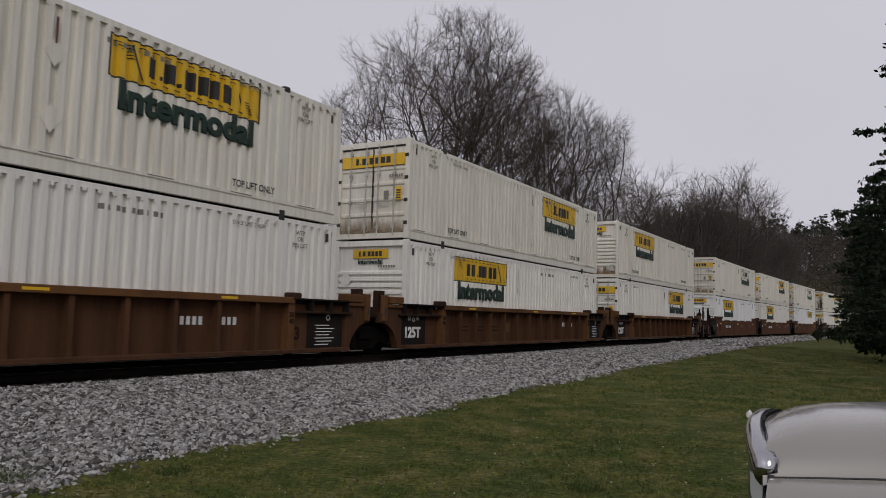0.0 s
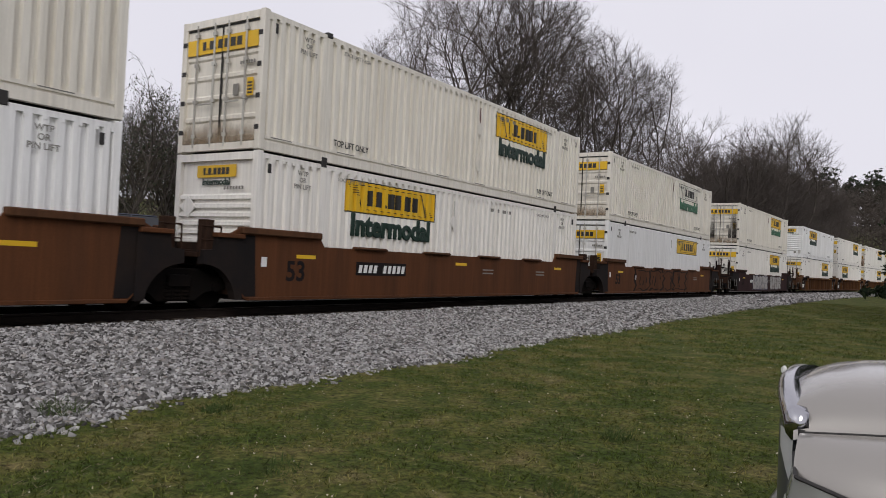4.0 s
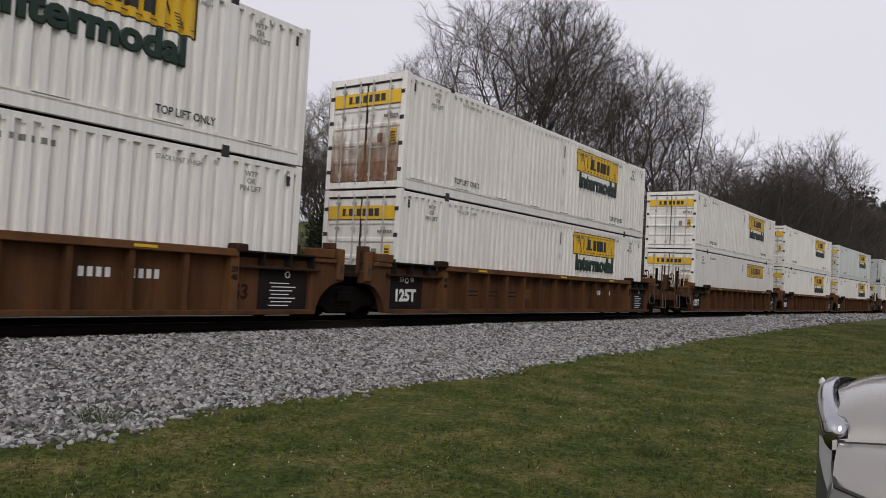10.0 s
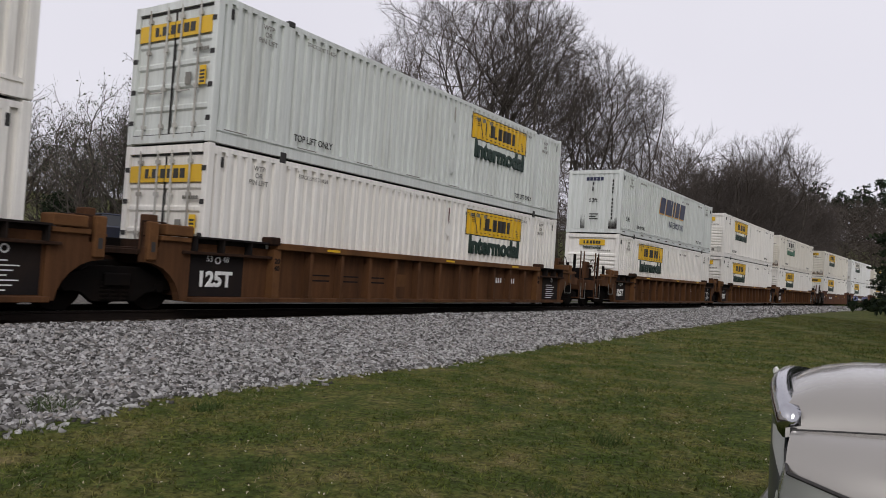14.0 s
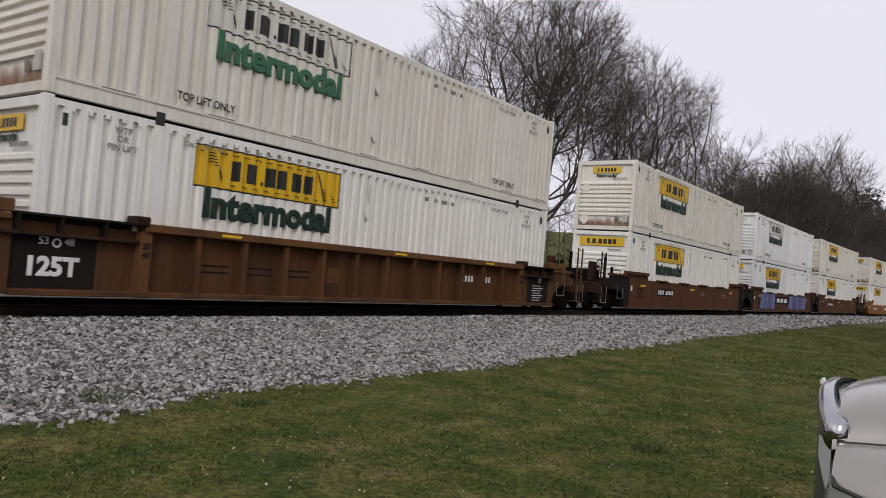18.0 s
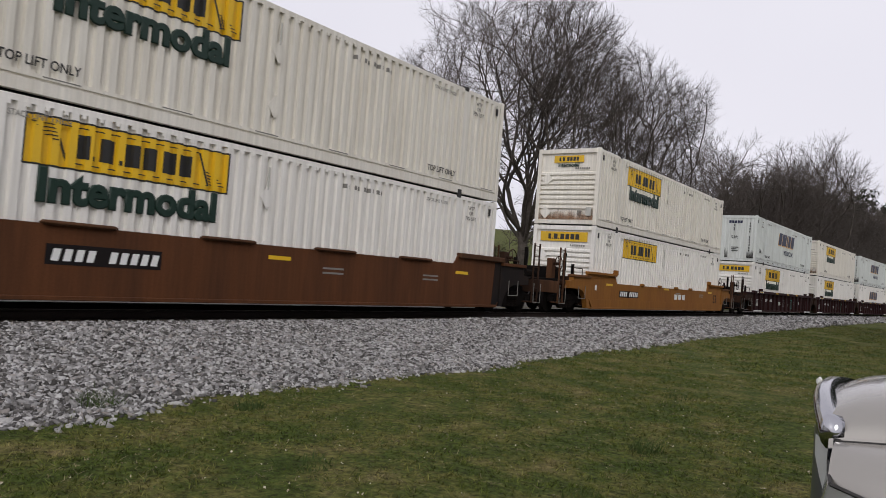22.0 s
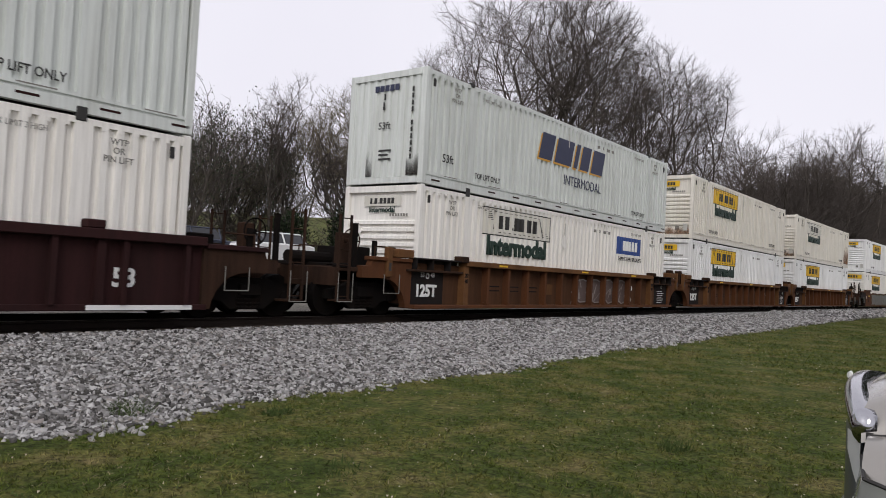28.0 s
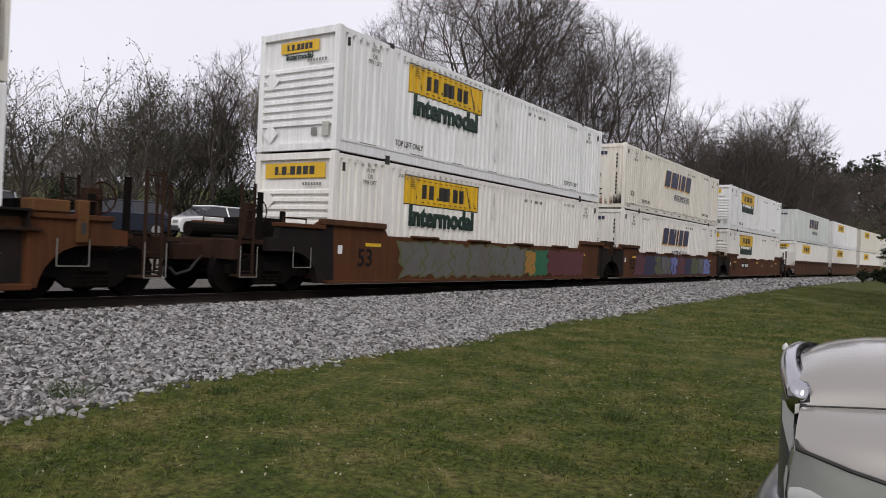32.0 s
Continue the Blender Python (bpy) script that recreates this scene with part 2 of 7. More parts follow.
M["graf_green"] = painted("green_spray_paint", (0.02, 0.12, 0.055), 0.6, grain=0.1)
M["graf_olive"] = painted("olive_spray_paint", (0.09, 0.10, 0.04), 0.6, grain=0.1)
M["graf_wine"] = painted("wine_spray_paint", (0.10, 0.025, 0.03), 0.6, grain=0.1)
M["graf_gold"] = painted("gold_spray_paint", (0.34, 0.17, 0.03), 0.6, grain=0.1)


# ---- mesh helpers ----
def box(bm, x0, x1, y0, y1, z0, z1):
    v = [bm.verts.new((x, y, z)) for x in (x0, x1) for y in (y0, y1) for z in (z0, z1)]
    for f in ((0, 1, 3, 2), (4, 6, 7, 5), (0, 4, 5, 1), (2, 3, 7, 6), (0, 2, 6, 4), (1, 5, 7, 3)):
        bm.faces.new([v[i] for i in f])
    return v


def prism(bm, outline, x0, x1):
    """An outline in (y, z), drawn out from x0 to x1."""
    a = [bm.verts.new((x0, y, z)) for y, z in outline]
    b = [bm.verts.new((x1, y, z)) for y, z in outline]
    k = len(outline)
    bm.faces.new(a)
    bm.faces.new(b[::-1])
    for i in range(k):
        bm.faces.new((a[i], b[i], b[(i + 1) % k], a[(i + 1) % k]))


def rod(bm, p, q, r, r2=None, sides=6):
    p, q = Vector(p), Vector(q)
    r2 = r if r2 is None else r2
    d = (q - p).normalized()
    u = d.orthogonal().normalized()
    w = d.cross(u)
    rings = []
    for c, rr in ((p, r), (q, r2)):
        rings.append([bm.verts.new(c + (u * math.cos(2 * math.pi * i / sides) + w * math.sin(2 * math.pi * i / sides)) * rr) for i in range(sides)])
    for i in range(sides):
        bm.faces.new((rings[0][i], rings[0][(i + 1) % sides], rings[1][(i + 1) % sides], rings[1][i]))
    bm.faces.new(rings[0][::-1])
    bm.faces.new(rings[1])


def mesh_of(name, bm, mat, bevel=0.0, smooth=False):
    if bevel:
        bmesh.ops.bevel(bm, geom=[e for e in bm.edges if e.calc_length() > bevel * 3], offset=bevel, segments=1, affect="EDGES")
    bmesh.ops.recalc_face_normals(bm, faces=bm.faces)
    me = bpy.data.meshes.new(name)
    bm.to_mesh(me)
    bm.free()
    if smooth:
        me.polygons.foreach_set("use_smooth", [True] * len(me.polygons))
    for k in (mat if isinstance(mat, (list, tuple)) else [mat]):
        me.materials.append(k)
    return me


def part(name, bm, mat, parent=None, label="", bevel=0.0, smooth=False):
    ob = new(name, mesh_of(name, bm, mat, bevel, smooth))
    ob.parent = parent
    if name.endswith(("_print", "_lines", "_border")) and parent:
        ob["kind"] = "stuff"
    return tagged(ob, label) if label else ob


def boxed(name, mat, parent, *boxes, label="", bevel=0.0):
    bm = bmesh.new()
    for b in boxes:
        box(bm, *b)
    return part(name, bm, mat, parent, label, bevel)


WRITTEN = {}


def lettering(name, text, size, mat, parent, m, label="", depth=0.004, stretch=1.0, bold=0.0):
    """Words in the built-in font, as a mesh; they read along +x of the pose m, with +y up."""
    key = (text, size, depth, bold)
    if key not in WRITTEN:
        curve = bpy.data.curves.new(name, "FONT")
        curve.body, curve.size, curve.extrude, curve.offset = text, size, depth, min(bold, size * 0.026)
        curve.bevel_depth, curve.bevel_resolution = max(0.0, bold - size * 0.026), 0
        curve.align_x, curve.align_y, curve.resolution_u = "CENTER", "CENTER", 3
        holder = new(name, curve)
        WRITTEN[key] = bpy.data.meshes.new_from_object(holder.evaluated_get(bpy.context.evaluated_depsgraph_get()))
        bpy.data.objects.remove(holder)
        bpy.data.curves.remove(curve)
    me = WRITTEN[key].copy()
    me.transform(m @ Matrix.Diagonal((stretch, 1, 1, 1)))
    me.materials.clear()
    me.materials.append(mat)
    ob = new(name, me)
    ob.parent = parent
    return tagged(ob, label, kind="stuff")


def side_pose(side, x, y, z):
    """The pose of writing on a side that faces +x (side 1) or -x (side -1)."""
    return Matrix.Translation((side * x, y, z)) @ Euler((radians(90), 0, radians(90 * side))).to_matrix().to_4x4()


def end_pose(y, x, z):
    """Writing on a wall that faces -y."""
    return Matrix.Translation((x, y, z)) @ Euler((radians(90), 0, 0)).to_matrix().to_4x4()


# ---- containers ----
RIB = 0.272


def ribs(y0, y1, pitch=RIB, deep=0.070):
    """The zigzag of a corrugated side between y0 and y1: (y, inset) pairs."""
    count = max(1, round((y1 - y0) / pitch))
    step = (y1 - y0) / count
    line = []
    for i in range(count):
        a = y0 + i * step
        line += [(a, 0.0), (a + step * 0.44, 0.0), (a + step * 0.52, deep), (a + step * 0.92, deep)]
    return line + [(y1, 0.0)]


def side_sheet(bm, side, x, y0, y1, z0, z1, ribbed=True, proud=0.0):
    """A sheet on a side wall that follows the ribs of the whole wall, lifted by proud."""
    if not ribbed:
        line = [(y0, 0.0), (y1, 0.0)]
    else:
        whole = WALL
        line = [(y, d) for y, d in whole if y0 < y < y1]
        def depth_at(y):
            for (a, da), (b, db) in zip(whole, whole[1:]):
                if a <= y <= b:
                    return da + (db - da) * (y - a) / max(b - a, 1e-6)
            return 0.0
        line = [(y0, depth_at(y0))] + line + [(y1, depth_at(y1))]
    low = [bm.verts.new((side * (x - d + proud), y, z0)) for y, d in line]
    top = [bm.verts.new((side * (x - d + proud), y, z1)) for y, d in line]
    for i in range(len(line) - 1):
        bm.faces.new((low[i], low[i + 1], top[i + 1], top[i])[::side])


POST = 6.10   # the lifting posts stand this far from the middle
WALL = ribs(-8.0, -POST - 0.09) + ribs(-POST + 0.09, POST - 0.09) + ribs(POST + 0.09, 8.0)
HX = CAR_W / 2 - 0.012


def brand_bars(bm, side, x, y0, y1, z0, z1, ribbed, shapes):
    """Plain blocks in the rhythm of a maker's lettering; shapes: (from, to, bottom, top) in parts of the field."""
    for a, b, c, d in shapes:
        ya, yb = y0 + (y1 - y0) * a, y0 + (y1 - y0) * b
        side_sheet(bm, side, x, ya, yb, z0 + (z1 - z0) * c, z0 + (z1 - z0) * d, ribbed, 0.009)


NAME_BLOCKS = [(0.0, 0.085, 0, 1), (0.115, 0.145, 0, 0.2), (0.18, 0.30, 0, 1), (0.33, 0.36, 0, 0.2), (0.395, 0.52, 0, 1), (0.56, 0.68, 0, 1), (0.72, 0.845, 0, 1), (0.88, 1.0, 0, 1)]
SLANT_BLOCKS = [(0.0, 0.185, 0, 1), (0.225, 0.475, 0, 1), (0.515, 0.575, 0, 1), (0.615, 0.76, 0, 1), (0.80, 1.0, 0, 1)]


def side_sign(root, side, at, z, livery, ribbed, full=True, seen=True):
    """The sign field on a side, whose middle is `at` metres from the middle of the box towards -y."""
    out_x = HX
    y_mid = -at
    if livery in ("full", "panel", "faded", "fadedgreen", "yellowgreen"):
        w, h = 3.75, 0.78
        y0, y1, z0, z1 = y_mid - w / 2, y_mid + w / 2, z - h / 2, z + h / 2
        bm = bmesh.new()
        side_sheet(bm, side, out_x, y0, y1, z0, z1, ribbed, 0.004)
        field = part("sign_panel", bm, M["yellow"] if livery in ("full", "panel", "yellowgreen") else M["faded"], root, "yellow sign panel with black bars" if livery in ("full", "panel", "yellowgreen") else "faded white sign panel with black bars")
        bm = bmesh.new()
        if not seen:
            bm.free()
            return
        if not full:
            flip = NAME_BLOCKS if side == 1 else [(1 - b, 1 - a, c, d) for a, b, c, d in NAME_BLOCKS]
            brand_bars(bm, side, out_x, y_mid - 1.04, y_mid + 1.04, z - 0.19, z + 0.19, ribbed, flip)
            part("name_print", bm, M["black"], field)
            return
        for a, b, c, d in ((y0, y1, z1 - 0.03, z1), (y0, y1, z0, z0 + 0.03), (y0, y0 + 0.035, z0, z1), (y1 - 0.035, y1, z0, z1)):
            side_sheet(bm, side, out_x, a, b, c, d, ribbed, 0.007)
        part("sign_border", bm, M["black"], field)
        bm = bmesh.new()
        flip = NAME_BLOCKS if side == 1 else [(1 - b, 1 - a, c, d) for a, b, c, d in NAME_BLOCKS]
        brand_bars(bm, side, out_x, y_mid - 1.04, y_mid + 1.04, z - 0.19, z + 0.19, ribbed, flip)
        part("name_print", bm, M["black"], field)
        bm = bmesh.new()
        for end in (-1, 1):
            inner = y_mid + end * 1.30
            side_sheet(bm, side, out_x, inner - 0.022, inner + 0.022, z0 + 0.10, z1 - 0.10, ribbed, 0.009)
            for k in range(5):
                lo = z + end * side * (0.04 + 0.055 * k) * -1
                y_a, y_b = sorted((inner + end * 0.03, inner + end * (0.16 + 0.06 * k)))
                side_sheet(bm, side, out_x, y_a, y_b, lo - 0.009, lo + 0.009, ribbed, 0.009)
        for sign in (-1, 1):
            side_sheet(bm, side, out_x, y_mid - 1.28, y_mid + 1.28, z + sign * 0.285 - 0.01, z + sign * 0.285 + 0.01, ribbed, 0.009)
        for v in bm.verts:
            v.co.y -= side * (v.co.z - z) * 0.40
        part("scroll_print", bm, M["black"], field)
    if livery in ("full", "faded", "fadedgreen", "yellowgreen"):
        lettering("word", "Intermodal", 0.70, M["green_faded"] if livery in ("fadedgreen", "yellowgreen") else M["green"], root, side_pose(side, HX + 0.006, y_mid, z - 0.70), "dark green word on the side", stretch=1.07, bold=0.038)
    if livery == "slant" and seen:
        bm = bmesh.new()
        flip = SLANT_BLOCKS if side == 1 else [(1 - b, 1 - a, c, d) for a, b, c, d in SLANT_BLOCKS]
        brand_bars(bm, side, out_x, y_mid - 2.3, y_mid + 2.1, z - 0.76, z + 0.06, False, flip)
        for v in bm.verts:
            v.co.y += side * (v.co.z - z) * 0.28
        shade = bm.copy()
        for v in shade.verts:
            v.co += Vector((-side * 0.003, -side * 0.09, -0.06))
        part("shadow_print", shade, M["gold"], root, "gold shadow behind the name bars")
        part("name_print", bm, M["navy"], root, "navy slanted name bars")
        lettering("word", "INTERMODAL", 0.46, M["navy"], root, side_pose(side, HX + 0.006, y_mid + side * 0.5, z - 1.24), stretch=0.95)


def nose_wall(root, y, livery, plain=False):
    """The closed end: pressed steel with level ribs, a small sign, plates and a data placard."""
    bm = bmesh.new()
    top, low = 2.72, 0.18
    n = 8
    line = [(low, 0.0), (0.60, 0.0)]
    z = 0.60
    for i in range(n):
        line += [(z + 0.008, 0.066), (z + 0.085, 0.060), (z + 0.125, 0.0), (z + 0.185, 0.0)]
        z += 0.185
    line += [(top, 0.0)]
    a = [bm.verts.new((-1.2, y + 0.085 - d, zz)) for zz, d in line]
    b = [bm.verts.new((1.2, y + 0.085 - d, zz)) for zz, d in line]
    for i in range(len(line) - 1):
        bm.faces.new((a[i], b[i], b[i + 1], a[i + 1]))
    if livery == "slant":
        bm.free()
        bm = bmesh.new()
        line = [(x, d) for x, d in ribs(-1.2, 1.2, 0.24, 0.04)]
        a = [bm.verts.new((x, y + 0.02 + d, low)) for x, d in line]
        b = [bm.verts.new((x, y + 0.02 + d, top)) for x, d in line]
        for i in range(len(line) - 1):
            bm.faces.new((a[i], a[i + 1], b[i + 1], b[i]))
    part("nose_wall", bm, M[root["paint"]], root)
    big = livery in ("full_wide",)
    w, h, zc = (0.62, 0.26, 2.50) if not big else (0.98, 0.36, 2.46)
    if livery != "slant":
        sign = boxed("nose_sign", M["faded"] if livery == "faded" else M["yellow"], root, (-w, w, y + 0.036, y + 0.046, zc - h / 2, zc + h / 2), label="pale sign on the end wall" if livery == "faded" else "yellow sign on the end wall")
        blocks = []
        for p0, p1, c, d in NAME_BLOCKS:
            blocks.append((-w * 0.66 + p0 * w * 1.32, -w * 0.66 + p1 * w * 1.32, y + 0.031, y + 0.036, zc - h * 0.28 + c * h * 0.56, zc - h * 0.28 + d * h * 0.56))
        boxed("nose_print", M["black"], sign, *blocks)
        if not big:
            lettering("nose_word", "Intermodal", 0.20, M["green"], root, end_pose(y + 0.042, 0, 2.27), bold=0.006)
    else:
        boxed("nose_print", M["navy"], root, *[(-0.42 + k * 0.17, -0.28 + k * 0.17, y + 0.012, y + 0.019, 2.40, 2.56) for k in range(5)])
        if not plain:
            lettering("length_mark", "53ft", 0.26, M["black"], root, end_pose(y + 0.018, -0.05, 1.50), depth=0.002, bold=0.004)
            boxed("code_print", M["black"], root, *[(0.84, 0.90, y + 0.012, y + 0.019, 0.62 + 0.17 * k, 0.74 + 0.17 * k) for k in range(11) if k != 6])
            boxed("data_print", M["black"], root, *[(-0.20, 0.22 - 0.1 * (k % 2), y + 0.012, y + 0.019, 0.62 + 0.11 * k, 0.67 + 0.11 * k) for k in range(3)], (-0.12, -0.06, y + 0.012, y + 0.019, 1.92, 2.12), (-0.10, -0.04, y + 0.012, y + 0.019, 2.18, 2.34))
            boxed("soot_stain", M["soot"], root, (-0.62, -0.40, y + 0.006, y + 0.009, 0.2, 1.2), label="black soot streak")
            boxed("soot_stain", M["soot"], root, (0.75, 1.15, y + 0.006, y + 0.009, 0.2, 0.8), label="black soot streak")
    if plain or livery == "slant":
        return
    codes = [(0.30 + 0.09 * k, 0.36 + 0.09 * k, y + 0.008, y + 0.014, 2.10, 2.17) for k in range(7)] if livery != "slant" else [(-0.1 + 0.1 * k, -0.03 + 0.1 * k, y + 0.008, y + 0.014, 1.62, 1.74) for k in range(3)]
    boxed("code_print", M["bars"], root, *codes)
    boxed("data_plate", M["bars"], root, (0.48, 0.66, y + 0.034, y + 0.046, 0.36, 0.54), label="small grey data plate")
    boxed("vent", M["rail_dirt"], root, (0.86, 1.06, y - 0.01, y + 0.046, 0.34, 0.66))
    for zz in (0.44, 1.74):
        bm = bmesh.new()
        v = [bm.verts.new((-0.85 + 0.24 * math.cos(k * math.pi / 2), y + 0.004, zz + 0.24 * math.sin(k * math.pi / 2))) for k in range(4)]
        w2 = [bm.verts.new((p.co.x, y + 0.03, p.co.z)) for p in v]
        bm.faces.new(v)
        for k in range(4):
            bm.faces.new((v[k], v[(k + 1) % 4], w2[(k + 1) % 4], w2[k]))
        part("placard_holder", bm, M[root["paint"]], root, "diamond placard holder")


def door_wall(root, y, livery):
    """The door end, facing +y: two leaves with panels, four locking bars, hinges and a wide yellow sign."""
    for s in (-1, 1):
        bm = bmesh.new()
        x0, x1 = (0.012, 1.19) if s == 1 else (-1.19, -0.012)
        line = [(0.17, 0.0)]
        z = 0.30
        for i in range(5):
            line += [(z, 0.0), (z + 0.04, -0.035), (z + 0.34, -0.035), (z + 0.38, 0.0)]
            z += 0.45
        line += [(2.70, 0.0)]
        a = [bm.verts.new((x0, y - 0.05 + d, zz)) for zz, d in line]
        b = [bm.verts.new((x1, y - 0.05 + d, zz)) for zz, d in line]
        for i in range(len(line) - 1):
            bm.faces.new((b[i], a[i], a[i + 1], b[i + 1]))
        leaf = part("door", bm, M[root["paint"]], root)
        for xb in (0.22, 0.78):
            bm = bmesh.new()
            rod(bm, (s * xb, y + 0.0, 0.10), (s * xb, y + 0.0, 2.78), 0.022)
            for zz in (0.35, 1.1, 1.9, 2.55):
                box(bm, s * xb - 0.05, s * xb + 0.05, y - 0.04, y + 0.02, zz - 0.04, zz + 0.04)
            part("locking_bar", bm, M["rail_dirt"], leaf)
        boxed("door_handle", M["rail_dirt"], leaf, (min(s * 0.22, s * 0.62), max(s * 0.22, s * 0.62), y + 0.0, y + 0.03, 1.02, 1.05))
        seal = [(s * 1.2 - 0.06, s * 1.2 + 0.06, y - 0.04, y + 0.01, zz - 0.05, zz + 0.05) for zz in (0.45, 1.1, 1.75, 2.4)]
        seal += [(*sorted((s * 0.004, s * 0.018)), y - 0.055, y - 0.030, 0.17, 2.70), (*sorted((s * 1.165, s * 1.195)), y - 0.055, y - 0.030, 0.17, 2.70), (*sorted((s * 0.03, s * 1.165)), y - 0.055, y - 0.032, 2.675, 2.71), (*sorted((s * 0.03, s * 1.165)), y - 0.055, y - 0.032, 0.16, 0.195)]
        tagged(boxed("door_seal", M["dark_gap"], leaf, *seal, label="black rubber door seal with hinges"), kind="stuff")
        if livery == "slant":
            if s == -1:
                boxed("name_print", M["navy"], leaf, *[(-0.25 - 0.14 * k, -0.16 - 0.14 * k, y - 0.018, y - 0.012, 2.36, 2.52) for k in range(6)])
            continue
        field = boxed("door_sign", M["yellow"], leaf, (min(s * 0.02, s * 1.12), max(s * 0.02, s * 1.12), y - 0.030, y - 0.018, 2.14, 2.48), label="yellow sign across the door leaf")
        blocks = []
        for p0, p1, c, d in NAME_BLOCKS:
            xa, xb = 0.62 - p0 * 1.24, 0.62 - p1 * 1.24
            if (xa + xb) * s > 0.03:
                blocks.append((min(xa, xb), max(xa, xb), y - 0.018, y - 0.012, 2.22 + c * 0.19, 2.22 + d * 0.19))
        boxed("name_print", M["black"], field, *blocks)
    boxed("data_plate", M["bars"], root, (-0.58, -0.42, y - 0.03, y - 0.012, 1.16, 1.40), label="small grey data plate")
    warn = boxed("warning_label", M["yellow"], root, (-1.02, -0.84, y - 0.03, y - 0.012, 1.12, 1.50), label="yellow warning label")
    boxed("print_print", M["black"], warn, *[(-1.0, -0.86, y - 0.012, y - 0.009, 1.16 + 0.07 * k, 1.20 + 0.07 * k) for k in range(4)])
    boxed("code_print", M["bars"], root, *[(-1.05 + 0.08 * k, -1.0 + 0.08 * k, y - 0.03, y - 0.012, 1.80, 1.87) for k in range(6)])


def container(paint, livery, ribbed=True, sign_z=2.26, extra="", face=1, plain=False):
    """A 53-foot box, base at z 0, closed end towards -y. Signs on both sides near the closed end."""
    root = new("shipping_container")
    root["paint"] = paint
    nose_first = face == -1
    P = M[paint]
    hl = CAR_L / 2
    # side walls, one mesh a side
    for side in (1, -1):
        bm = bmesh.new()
        if ribbed:
            for y0, y1 in ((-8.0, -POST - 0.09), (-POST + 0.09, POST - 0.09), (POST + 0.09, 8.0)):
                side_sheet(bm, side, HX, y0, y1, 0.30, 2.76, True)
        else:
            line = [(-8.0, 0.0)]
            for k in range(1, 13):
                y0 = -8.0 + k * 16.0 / 13
                line += [(y0 - 0.008, 0.0), (y0 - 0.004, 0.012), (y0 + 0.004, 0.012), (y0 + 0.008, 0.0)]
            line.append((8.0, 0.0))
            rows = [[(side * (HX - d), y, z) for y, d in line] for z in (0.30, 2.76)]
            low = [bm.verts.new(p) for p in rows[0]]
            top = [bm.verts.new(p) for p in rows[1]]
            for i in range(len(line) - 1):
                bm.faces.new((low[i], low[i + 1], top[i + 1], top[i])[::side])
        if not ribbed:
            for yy in (-5.7, -4.1, 4.1, 5.7, 0.0):
                rod(bm, (side * (HX - 0.01), yy, 1.62), (side * (HX + 0.012), yy, 1.62), 0.055, sides=8)
        if ribbed:
            for yy in (-POST, POST):
                box(bm, *sorted((side * (HX - 0.05), side * (HX + 0.006))), yy - 0.10, yy + 0.10, 0.28, 2.78)
        tagged(part("side_wall", bm, P, root), kind="")
        # bottom rail in two steps, with forklift-free plain web
        bm = bmesh.new()
        section = [(1.15, 0.0), (HX + 0.004, 0.0), (HX + 0.004, 0.19), (HX - 0.03, 0.20), (HX - 0.03, 0.23), (HX + 0.004, 0.24), (HX + 0.004, 0.30), (1.15, 0.30)]
        ends = [[bm.verts.new((side * x, y, z)) for x, z in section] for y in (-hl + 0.16, hl - 0.16)]
        for i in range(8):
            bm.faces.new((ends[0][i], ends[0][(i + 1) % 8], ends[1][(i + 1) % 8], ends[1][i]))
        for e in ends:
            bm.faces.new(e)
        part("bottom_rail", bm, P, root)
        bm = bmesh.new()
        box(bm, *sorted((side * 1.18, side * (HX - 0.004))), -hl + 0.16, hl - 0.16, 2.76, 2.86)
        count = 56
        for k in range(count):
            y = -7.9 + 15.8 * k / (count - 1)
            if abs(abs(y) - POST) > 0.2:
                box(bm, *sorted((side * (HX - 0.01), side * (HX + 0.006))), y - 0.035, y + 0.035, 2.70, 2.765)
        tagged(part("top_rail", bm, P, root), kind="stuff")
        for yy in (-POST, POST):
            for z0, z1 in ((-0.03, 0.10), (2.80, 2.92)):
                if side != face or plain:
                    continue
                boxed("corner_casting", M["dark_gap"], root, (*sorted((side * (HX - 0.12), side * (HX + 0.014))), yy - 0.09, yy + 0.09, z0, z1), bevel=0.012)
        for yy in (-hl, hl):
            s = 1 if yy > 0 else -1
            ya, yb = sorted((yy, yy - s * 0.16))
            boxed("corner_post", P, root, (*sorted((side * 1.14, side * (HX + 0.008))), ya, yb, 0.0, 2.9), bevel=0.012)
        side_sign(root, side, 3.45 if livery != "slant" else 0.0, sign_z, livery, ribbed, side == face and not plain, side == face)
        if side != face or plain:
            continue
        if livery == "slant":
            lettering("length_mark", "53ft", 0.30, M["black"], root, side_pose(side, HX + 0.006, -side * 7.05, 0.72), depth=0.002, bold=0.004)
            boxed("rail_print", M["maroon"], root, *[(*sorted((side * (HX + 0.004), side * (HX + 0.008))), -7.7 + 1.28 * k, -7.35 + 1.28 * k, 0.10, 0.14) for k in range(13) if abs(abs(-7.5 + 1.28 * k) - POST) > 0.4])
        boxed("tread_print", M["bars"], root, *[(*sorted((side * (HX + 0.0045), side * (HX + 0.007))), -7.2 + 2.05 * k, -6.6 + 2.05 * k, 0.265, 0.285) for k in range(8)])
        for yy in (-6.75, 6.75):
            lettering("word", "WTP\nOR\nPIN LIFT", 0.145, M["bars"], root, side_pose(side, HX + 0.006, yy, 2.42), depth=0.002, bold=0.002)
        words = ((-5.2, "TOP LIFT ONLY"), (5.2, "TOP LIFT ONLY"))
